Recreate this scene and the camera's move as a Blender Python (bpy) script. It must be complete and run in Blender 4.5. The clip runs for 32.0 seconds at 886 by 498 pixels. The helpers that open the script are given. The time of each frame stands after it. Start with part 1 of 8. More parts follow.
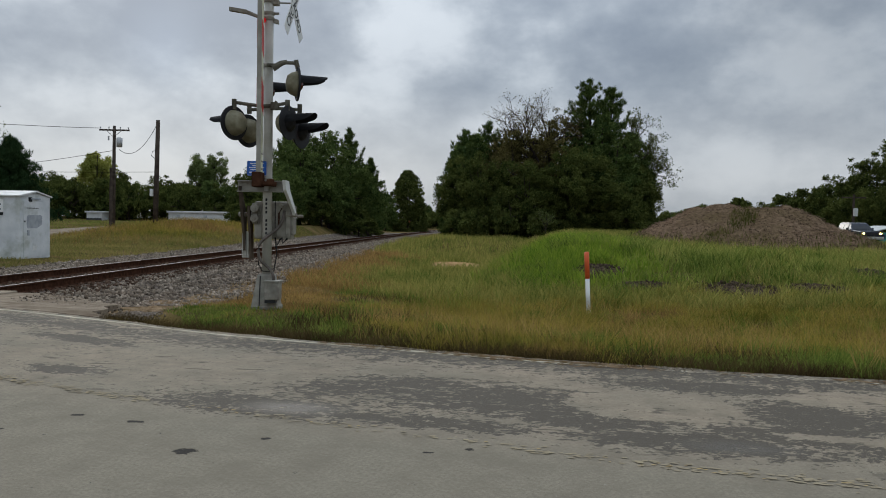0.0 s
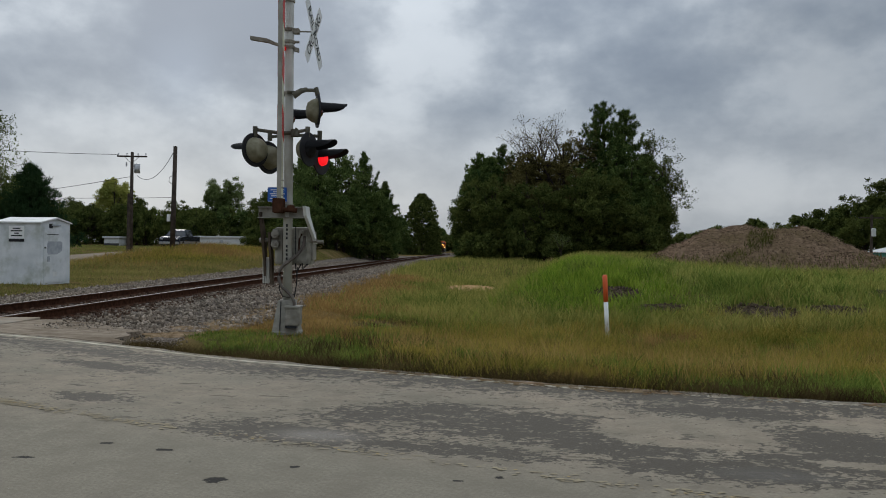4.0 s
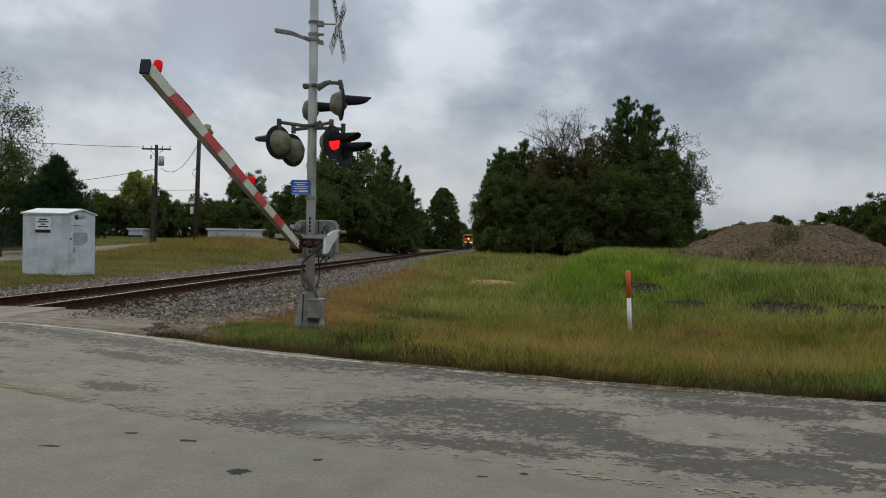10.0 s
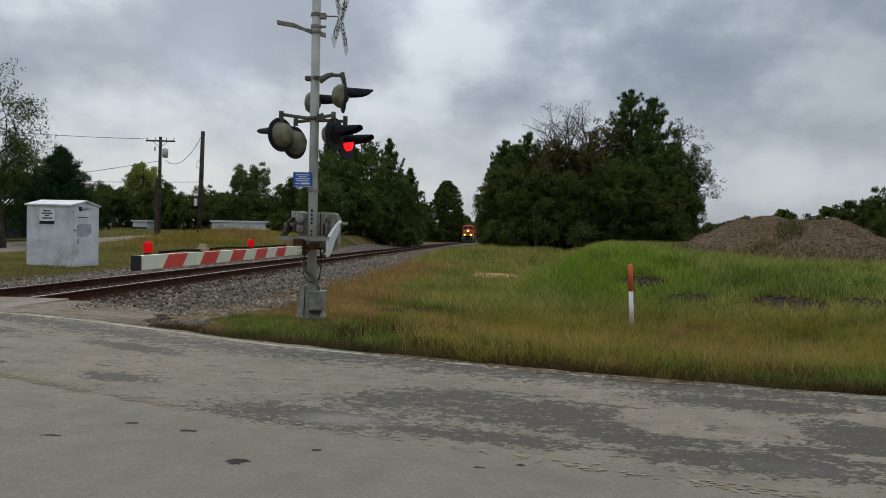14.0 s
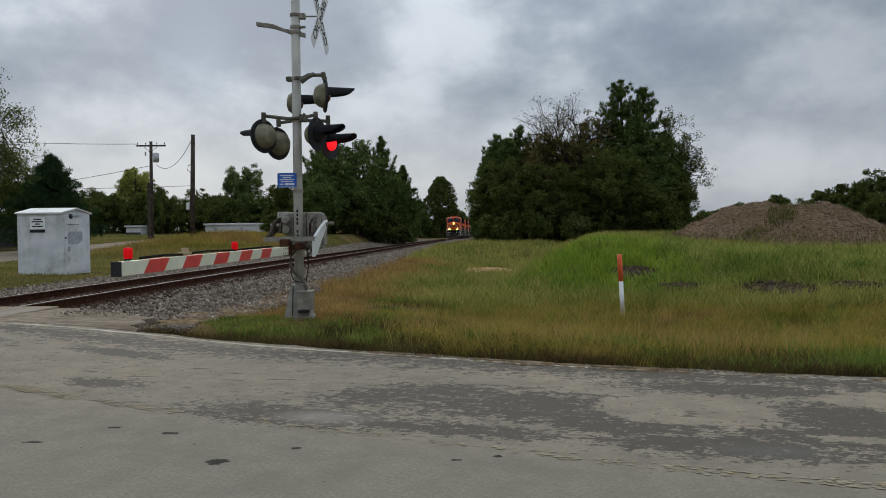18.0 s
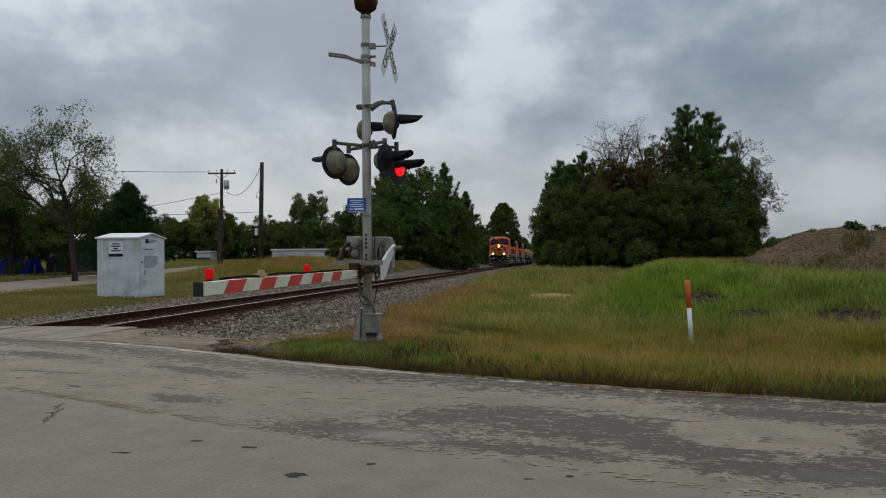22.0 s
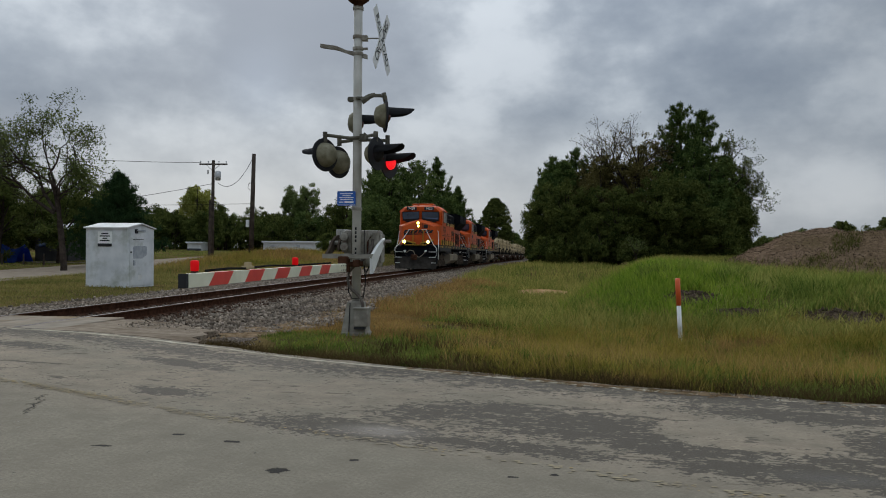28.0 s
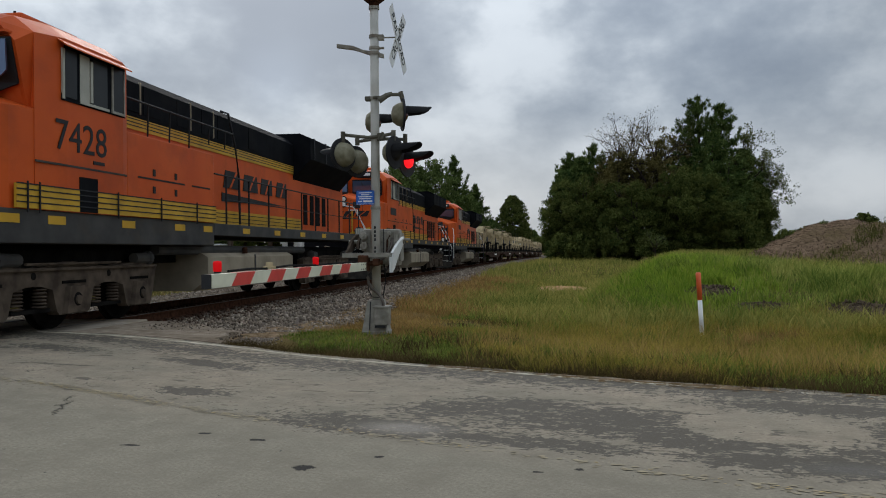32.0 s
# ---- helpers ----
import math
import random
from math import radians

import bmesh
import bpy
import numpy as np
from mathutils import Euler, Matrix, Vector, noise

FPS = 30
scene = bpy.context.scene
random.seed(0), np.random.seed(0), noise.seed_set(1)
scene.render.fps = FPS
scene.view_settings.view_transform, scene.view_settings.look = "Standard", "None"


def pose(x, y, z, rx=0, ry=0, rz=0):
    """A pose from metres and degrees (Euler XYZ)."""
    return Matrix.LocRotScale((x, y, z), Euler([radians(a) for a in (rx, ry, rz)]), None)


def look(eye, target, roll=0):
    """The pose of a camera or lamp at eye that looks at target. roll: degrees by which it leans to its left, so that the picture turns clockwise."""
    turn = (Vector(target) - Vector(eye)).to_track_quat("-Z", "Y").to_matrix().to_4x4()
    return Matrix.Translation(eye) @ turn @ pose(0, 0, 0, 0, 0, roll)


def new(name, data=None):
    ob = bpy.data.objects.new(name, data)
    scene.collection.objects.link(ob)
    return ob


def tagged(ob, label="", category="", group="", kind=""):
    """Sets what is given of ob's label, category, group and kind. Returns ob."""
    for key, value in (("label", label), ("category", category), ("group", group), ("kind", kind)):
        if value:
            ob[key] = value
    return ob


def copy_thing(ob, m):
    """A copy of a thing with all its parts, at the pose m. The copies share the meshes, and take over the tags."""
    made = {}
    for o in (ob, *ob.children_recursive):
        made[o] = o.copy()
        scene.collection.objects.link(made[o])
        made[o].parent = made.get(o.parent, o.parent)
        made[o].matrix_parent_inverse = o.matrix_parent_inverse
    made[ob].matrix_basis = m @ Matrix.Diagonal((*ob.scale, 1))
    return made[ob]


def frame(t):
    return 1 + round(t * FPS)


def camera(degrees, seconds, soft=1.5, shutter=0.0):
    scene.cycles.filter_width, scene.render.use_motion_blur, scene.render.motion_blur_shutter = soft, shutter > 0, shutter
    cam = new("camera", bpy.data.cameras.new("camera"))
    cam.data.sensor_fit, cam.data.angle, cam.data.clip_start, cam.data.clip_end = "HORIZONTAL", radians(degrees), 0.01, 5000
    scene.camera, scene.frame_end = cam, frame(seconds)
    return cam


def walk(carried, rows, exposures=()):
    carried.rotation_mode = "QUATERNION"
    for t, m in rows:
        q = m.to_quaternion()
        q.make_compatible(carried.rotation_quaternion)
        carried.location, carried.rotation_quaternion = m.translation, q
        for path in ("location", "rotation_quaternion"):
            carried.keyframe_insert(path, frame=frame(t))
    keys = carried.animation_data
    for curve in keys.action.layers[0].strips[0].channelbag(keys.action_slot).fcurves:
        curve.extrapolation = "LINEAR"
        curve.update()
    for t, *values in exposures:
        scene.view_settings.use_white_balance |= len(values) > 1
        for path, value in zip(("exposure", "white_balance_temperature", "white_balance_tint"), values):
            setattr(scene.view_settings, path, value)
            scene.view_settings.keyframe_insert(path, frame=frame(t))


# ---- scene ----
cam = camera(57.8, 32.0, soft=1.0)
PATH = [
    (0, (-0.01, -0.027, 1.34), (-0.039, 1.972, 1.276), 0.9),
    (0.5, (-0.025, -0.034, 1.349), (-0.053, 1.964, 1.28), 1.0),
    (1, (-0.121, -0.019, 1.353), (-0.148, 1.98, 1.285), 0.8),
    (1.5, (-0.205, -0.06, 1.344), (-0.231, 1.939, 1.273), 0.6),
    (2, (-0.202, -0.063, 1.348), (-0.231, 1.935, 1.276), 1.2),
    (2.5, (-0.131, -0.054, 1.362), (-0.168, 1.945, 1.31), 1.2),
    (3, (-0.094, -0.071, 1.364), (-0.139, 1.928, 1.339), 1.2),
    (3.5, (-0.1, -0.046, 1.368), (-0.151, 1.953, 1.353), 0.7),
    (5.5, (-0.066, -0.048, 1.354), (-0.165, 1.949, 1.363), 0.9),
    (6, (-0.066, -0.037, 1.352), (-0.169, 1.961, 1.356), 0.9),
    (6.5, (-0.075, -0.017, 1.354), (-0.186, 1.98, 1.355), 1.0),
    (7, (-0.097, -0.03, 1.352), (-0.211, 1.967, 1.349), 1.5),
    (7.5, (-0.121, -0.017, 1.351), (-0.233, 1.98, 1.345), 1.5),
    (8, (-0.13, -0.006, 1.356), (-0.237, 1.991, 1.343), 1.5),
    (8.5, (-0.123, -0.021, 1.358), (-0.227, 1.976, 1.341), 1.3),
    (9, (-0.128, 0.002, 1.357), (-0.231, 1.999, 1.338), 1.3),
    (9.5, (-0.124, -0.037, 1.365), (-0.234, 1.96, 1.344), 1.2),
    (10, (-0.127, 0.002, 1.358), (-0.243, 1.999, 1.336), 1.0),
    (10.5, (-0.114, 0.0, 1.364), (-0.234, 1.996, 1.34), 0.8),
    (11, (-0.112, -0.02, 1.361), (-0.236, 1.976, 1.333), 0.2),
    (11.5, (-0.098, -0.048, 1.369), (-0.232, 1.947, 1.342), 0.0),
    (12, (-0.088, -0.036, 1.365), (-0.22, 1.959, 1.337), 0.3),
    (12.5, (-0.095, -0.034, 1.363), (-0.227, 1.961, 1.33), 0.8),
    (13, (-0.112, -0.014, 1.358), (-0.242, 1.982, 1.32), 1.1),
    (13.5, (-0.108, -0.017, 1.358), (-0.235, 1.978, 1.321), 1.1),
    (14, (-0.092, -0.018, 1.356), (-0.217, 1.978, 1.316), 1.2),
    (14.5, (-0.089, -0.011, 1.354), (-0.217, 1.985, 1.315), 1.1),
    (16.5, (-0.026, -0.027, 1.359), (-0.133, 1.969, 1.312), -0.5),
    (17, (0.014, -0.041, 1.365), (-0.096, 1.955, 1.316), -0.5),
    (17.5, (0.044, -0.045, 1.363), (-0.066, 1.951, 1.31), -0.6),
    (18, (0.058, -0.055, 1.356), (-0.057, 1.941, 1.306), -0.6),
    (18.5, (0.04, -0.09, 1.357), (-0.084, 1.905, 1.304), -0.7),
    (19, (-0.032, -0.091, 1.345), (-0.163, 1.904, 1.29), -1.3),
    (19.5, (-0.08, -0.121, 1.327), (-0.213, 1.873, 1.269), -1.3),
    (20, (-0.049, -0.131, 1.325), (-0.188, 1.863, 1.27), -1.0),
    (20.5, (0.05, -0.141, 1.331), (-0.206, 1.842, 1.317), -1.0),
    (21, (0.087, -0.153, 1.324), (-0.185, 1.829, 1.343), -1.1),
    (21.5, (0.02, -0.167, 1.329), (-0.248, 1.815, 1.348), -0.9),
    (22, (0.0, -0.169, 1.325), (-0.268, 1.813, 1.342), -0.4),
    (22.5, (-0.001, -0.13, 1.32), (-0.265, 1.853, 1.336), 0.2),
    (23, (0.006, -0.142, 1.325), (-0.258, 1.84, 1.341), 0.1),
    (23.5, (0.007, -0.148, 1.324), (-0.254, 1.835, 1.336), 0.3),
    (24, (0.013, -0.153, 1.321), (-0.245, 1.83, 1.335), 0.3),
    (24.5, (0.008, -0.136, 1.318), (-0.252, 1.847, 1.331), 0.2),
    (25, (0.009, -0.109, 1.316), (-0.251, 1.874, 1.33), 0.1),
    (25.5, (0.022, -0.13, 1.327), (-0.237, 1.853, 1.342), 0.1),
    (27.5, (0.028, -0.112, 1.33), (-0.223, 1.872, 1.34), 0.3),
    (28, (0.023, -0.109, 1.329), (-0.225, 1.876, 1.332), 0.4),
    (28.5, (0.015, -0.104, 1.32), (-0.237, 1.88, 1.327), 0.5),
    (29, (0.035, -0.123, 1.329), (-0.223, 1.861, 1.333), 0.3),
    (29.5, (0.033, -0.122, 1.326), (-0.225, 1.861, 1.326), 0.2),
    (30, (0.04, -0.144, 1.329), (-0.22, 1.839, 1.329), -0.1),
    (30.5, (0.045, -0.154, 1.333), (-0.223, 1.827, 1.33), -0.1),
    (31, (0.033, -0.142, 1.33), (-0.251, 1.838, 1.328), -0.2),
    (31.5, (0.016, -0.121, 1.324), (-0.272, 1.858, 1.323), -0.4),
    (32, (0.003, -0.126, 1.318), (-0.289, 1.853, 1.317), -0.5),
]
walk(cam, [(t, look(eye, target, roll)) for t, eye, target, roll in PATH], exposures=[(0, 0.14), (2, 0.12), (3, 0.0), (6, 0.02), (7, 0.05), (8, 0.1), (14, 0.12), (20, 0.06), (21, -0.12), (22, -0.06), (24, -0.04), (28, -0.03), (31, -0.03), (32, 0.15)])

# ---- world, sun, exposure ----
SUN_AZ, SUN_EL = radians(-20), radians(24)      # azimuth from +Y, clockwise; a veiled sun ahead of the camera
world = bpy.data.worlds.new("sky")
scene.world = world
world.use_nodes = True


def build_sky():
    nt = world.node_tree
    nt.nodes.clear()
    N, L = nt.nodes.new, nt.links.new
    out, bg = N("ShaderNodeOutputWorld"), N("ShaderNodeBackground")
    sky = N("ShaderNodeTexSky")
    sky.sky_type = "NISHITA"
    sky.sun_disc = False
    sky.sun_elevation, sky.sun_rotation = SUN_EL, SUN_AZ
    sky.dust_density = 2.0
    tc = N("ShaderNodeTexCoord")
    sep = N("ShaderNodeSeparateXYZ")
    L(tc.outputs["Generated"], sep.inputs[0])

    def m(op, a, b=None, clamp=False):
        n = N("ShaderNodeMath")
        n.operation, n.use_clamp = op, clamp
        for i, v in enumerate((a, b)):
            if v is None:
                continue
            if isinstance(v, (int, float)):
                n.inputs[i].default_value = v
            else:
                L(v, n.inputs[i])
        return n.outputs[0]

    zc = m("MAXIMUM", sep.outputs[2], 0.0)
    comb = N("ShaderNodeCombineXYZ")
    L(sep.outputs[0], comb.inputs[0])
    L(sep.outputs[1], comb.inputs[1])
    L(m("MULTIPLY", m("POWER", zc, 0.95), 1.5), comb.inputs[2])

    def cloud(scale, detail, rough, dist, off):
        mp = N("ShaderNodeMapping")
        mp.inputs["Location"].default_value = off
        mp.inputs["Scale"].default_value = (1.0, 1.0, 1.0)
        mp.inputs["Rotation"].default_value = (0, 0, 0.5)
        L(comb.outputs[0], mp.inputs[0])
        n = N("ShaderNodeTexNoise")
        n.inputs["Scale"].default_value, n.inputs["Detail"].default_value = scale, detail
        n.inputs["Roughness"].default_value, n.inputs["Distortion"].default_value = rough, dist
        L(mp.outputs[0], n.inputs["Vector"])
        return n.outputs[0]

    big, fine = cloud(3.6, 5, 0.5, 0.0, (3.1, 1.7, 0.4)), cloud(9.0, 8, 0.58, 0.0, (8.3, 2.2, 0.7))
    mixn = m("ADD", m("MULTIPLY", big, 0.68), m("MULTIPLY", fine, 0.32))
    ramp = N("ShaderNodeValToRGB")
    e = ramp.color_ramp.elements
    e[0].position, e[0].color = 0.38, (0.29, 0.35, 0.44, 1)
    e[1].position, e[1].color = 0.60, (0.86, 0.94, 1.02, 1)
    ramp.color_ramp.interpolation = "B_SPLINE"
    mid = e.new(0.5)
    mid.color = (0.45, 0.525, 0.615, 1)
    L(mixn, ramp.inputs[0])
    # a heavier bank of cloud to the right of the line
    bd = N("ShaderNodeVectorMath")
    bd.operation = "DOT_PRODUCT"
    bd.inputs[1].default_value = (math.sin(radians(25)) * math.cos(radians(12.5)), math.cos(radians(25)) * math.cos(radians(12.5)), math.sin(radians(12.5)))
    L(tc.outputs["Generated"], bd.inputs[0])
    bank = m("POWER", m("MAXIMUM", bd.outputs["Value"], 0.0), 55.0)
    bank = m("SUBTRACT", 1.0, m("MULTIPLY", m("MULTIPLY", bank, m("ADD", 0.25, fine)), 0.34))
    dk = N("ShaderNodeVectorMath")
    dk.operation = "SCALE"
    L(ramp.outputs[0], dk.inputs[0])
    L(bank, dk.inputs[3])
    # the low band under the cloud deck is brighter
    low = m("SUBTRACT", 1.0, m("MULTIPLY", m("ABSOLUTE", m("SUBTRACT", zc, 0.055)), 9.0), True)
    lowf = m("MULTIPLY", low, m("ADD", 0.25, m("MULTIPLY", fine, 0.9)), True)
    mx = N("ShaderNodeMixRGB")
    mx.inputs[2].default_value = (0.92, 0.97, 1.02, 1)
    L(lowf, mx.inputs[0])
    L(dk.outputs[0], mx.inputs[1])
    # veiled sun: a broad glow where the deck is thin
    sd = Vector((math.sin(SUN_AZ) * math.cos(radians(11.5)), math.cos(SUN_AZ) * math.cos(radians(11.5)), math.sin(radians(11.5))))
    dot = N("ShaderNodeVectorMath")
    dot.operation = "DOT_PRODUCT"
    dot.inputs[1].default_value = sd
    L(tc.outputs["Generated"], dot.inputs[0])
    g1 = m("POWER", m("MAXIMUM", dot.outputs["Value"], 0.0), 900.0)
    g2 = m("POWER", m("MAXIMUM", dot.outputs["Value"], 0.0), 40.0)
    glow = m("ADD", m("MULTIPLY", g1, 0.40), m("MULTIPLY", g2, 0.02))
    # overcast sky brightens towards the zenith
    zen = m("ADD", 1.0, m("MULTIPLY", m("POWER", zc, 1.3), 2.1))
    sc = N("ShaderNodeVectorMath")
    sc.operation = "SCALE"
    L(mx.outputs[0], sc.inputs[0])
    L(m("ADD", zen, glow), sc.inputs[3])
    add = N("ShaderNodeVectorMath")
    add.operation = "MULTIPLY_ADD"
    add.inputs[1].default_value = (0.006, 0.007, 0.009)
    L(sky.outputs[0], add.inputs[0])
    L(sc.outputs[0], add.inputs[2])
    L(add.outputs[0], bg.inputs[0])
    bg.inputs[1].default_value = 0.53
    L(bg.outputs[0], out.inputs[0])


build_sky()
sun = new("sun", bpy.data.lights.new("sun", "SUN"))
sun.data.energy, sun.data.angle, sun.data.color = 0.95, radians(25), (1.0, 0.96, 0.9)
sun.matrix_world = look((math.sin(SUN_AZ) * 50, math.cos(SUN_AZ) * 50, math.tan(SUN_EL) * 50), (0, 0, 0))
scene.view_settings.exposure = 0.0

# ---- materials ----


def surf(name, c1, c2, scale=2.0, rough=0.7, metal=0.0, bump=0.0, bscale=40.0, spread=0.0, island=False, dirt=None, dscale=0.6, damt=0.5, spec=0.5):
    """Two-scale procedural surface: c1/c2 by noise, optional dirt colour at a larger scale, relief, and a spread per object or island."""
    mt = bpy.data.materials.new(name)
    mt.use_nodes = True
    nt = mt.node_tree
    N, L = nt.nodes.new, nt.links.new
    b = nt.nodes["Principled BSDF"]
    tc = N("ShaderNodeTexCoord")
    n1 = N("ShaderNodeTexNoise")
    n1.inputs["Scale"].default_value, n1.inputs["Detail"].default_value = scale, 6
    L(tc.outputs["Object"], n1.inputs["Vector"])
    r = N("ShaderNodeValToRGB")
    r.color_ramp.elements[0].position, r.color_ramp.elements[1].position = 0.35, 0.65
    r.color_ramp.elements[0].color, r.color_ramp.elements[1].color = (*c1, 1), (*c2, 1)
    L(n1.outputs[0], r.inputs[0])
    col = r.outputs[0]
    if dirt:
        n3 = N("ShaderNodeTexNoise")
        n3.inputs["Scale"].default_value, n3.inputs["Detail"].default_value = dscale, 5
        n3.inputs["Roughness"].default_value = 0.65
        L(tc.outputs["Object"], n3.inputs["Vector"])
        r3 = N("ShaderNodeValToRGB")
        r3.color_ramp.elements[0].position, r3.color_ramp.elements[1].position = 0.48, 0.72
        r3.color_ramp.elements[1].color = (damt, damt, damt, 1)
        L(n3.outputs[0], r3.inputs[0])
        mx = N("ShaderNodeMixRGB")
        mx.inputs[2].default_value = (*dirt, 1)
        L(r3.outputs[0], mx.inputs[0])
        L(col, mx.inputs[1])
        col = mx.outputs[0]
    if spread:
        src = N("ShaderNodeNewGeometry").outputs["Random Per Island"] if island else N("ShaderNodeObjectInfo").outputs["Random"]
        mr = N("ShaderNodeMapRange")
        mr.inputs[3].default_value, mr.inputs[4].default_value = 1 - spread, 1 + spread
        L(src, mr.inputs[0])
        sc = N("ShaderNodeVectorMath")
        sc.operation = "SCALE"
        L(col, sc.inputs[0])
        L(mr.outputs[0], sc.inputs[3])
        col = sc.outputs[0]
    L(col, b.inputs["Base Color"])
    b.inputs["Roughness"].default_value, b.inputs["Metallic"].default_value = rough, metal
    b.inputs["Specular IOR Level"].default_value = 0.0 if rough > 0.84 else spec
    if bump:
        n2 = N("ShaderNodeTexNoise")
        n2.inputs["Scale"].default_value, n2.inputs["Detail"].default_value = bscale, 4
        L(tc.outputs["Object"], n2.inputs["Vector"])
        bp = N("ShaderNodeBump")
        bp.inputs["Strength"].default_value, bp.inputs["Distance"].default_value = bump, 0.02
        L(n2.outputs[0], bp.inputs["Height"])
        L(bp.outputs[0], b.inputs["Normal"])
    return mt


def glow(name, col, power, base=(0.3, 0.02, 0.02)):
    mt = surf(name, base, base, rough=0.3)
    b = mt.node_tree.nodes["Principled BSDF"]
    b.inputs["Emission Color"].default_value, b.inputs["Emission Strength"].default_value = (*col, 1), power
    return mt


def leafy(name, c1, c2, scale=0.25, trans=0.3, mixed=0.34):
    """Leaves and blades: two greens by island and by a broad noise, a little light passing through."""
    mt = bpy.data.materials.new(name)
    mt.use_nodes = True
    nt = mt.node_tree
    N, L = nt.nodes.new, nt.links.new
    nt.nodes.remove(nt.nodes["Principled BSDF"])
    tc, n, geo = N("ShaderNodeTexCoord"), N("ShaderNodeTexNoise"), N("ShaderNodeNewGeometry")
    n.inputs["Scale"].default_value, n.inputs["Detail"].default_value = scale, 4
    L(tc.outputs["Object"], n.inputs["Vector"])
    ad = N("ShaderNodeMath")
    ad.operation = "MULTIPLY_ADD"
    L(geo.outputs["Random Per Island"], ad.inputs[0])
    ad.inputs[1].default_value = mixed
    L(n.outputs[0], ad.inputs[2])
    r = N("ShaderNodeValToRGB")
    r.color_ramp.elements[0].position, r.color_ramp.elements[1].position = 0.42, 0.54 + mixed
    r.color_ramp.elements[0].color, r.color_ramp.elements[1].color = (*c1, 1), (*c2, 1)
    L(ad.outputs[0], r.inputs[0])
    d, t, mx = N("ShaderNodeBsdfDiffuse"), N("ShaderNodeBsdfTranslucent"), N("ShaderNodeMixShader")
    L(r.outputs[0], d.inputs[0])
    L(r.outputs[0], t.inputs[0])
    mx.inputs[0].default_value = trans
    L(d.outputs[0], mx.inputs[1])
    L(t.outputs[0], mx.inputs[2])
    L(mx.outputs[0], nt.nodes["Material Output"].inputs[0])
    return mt


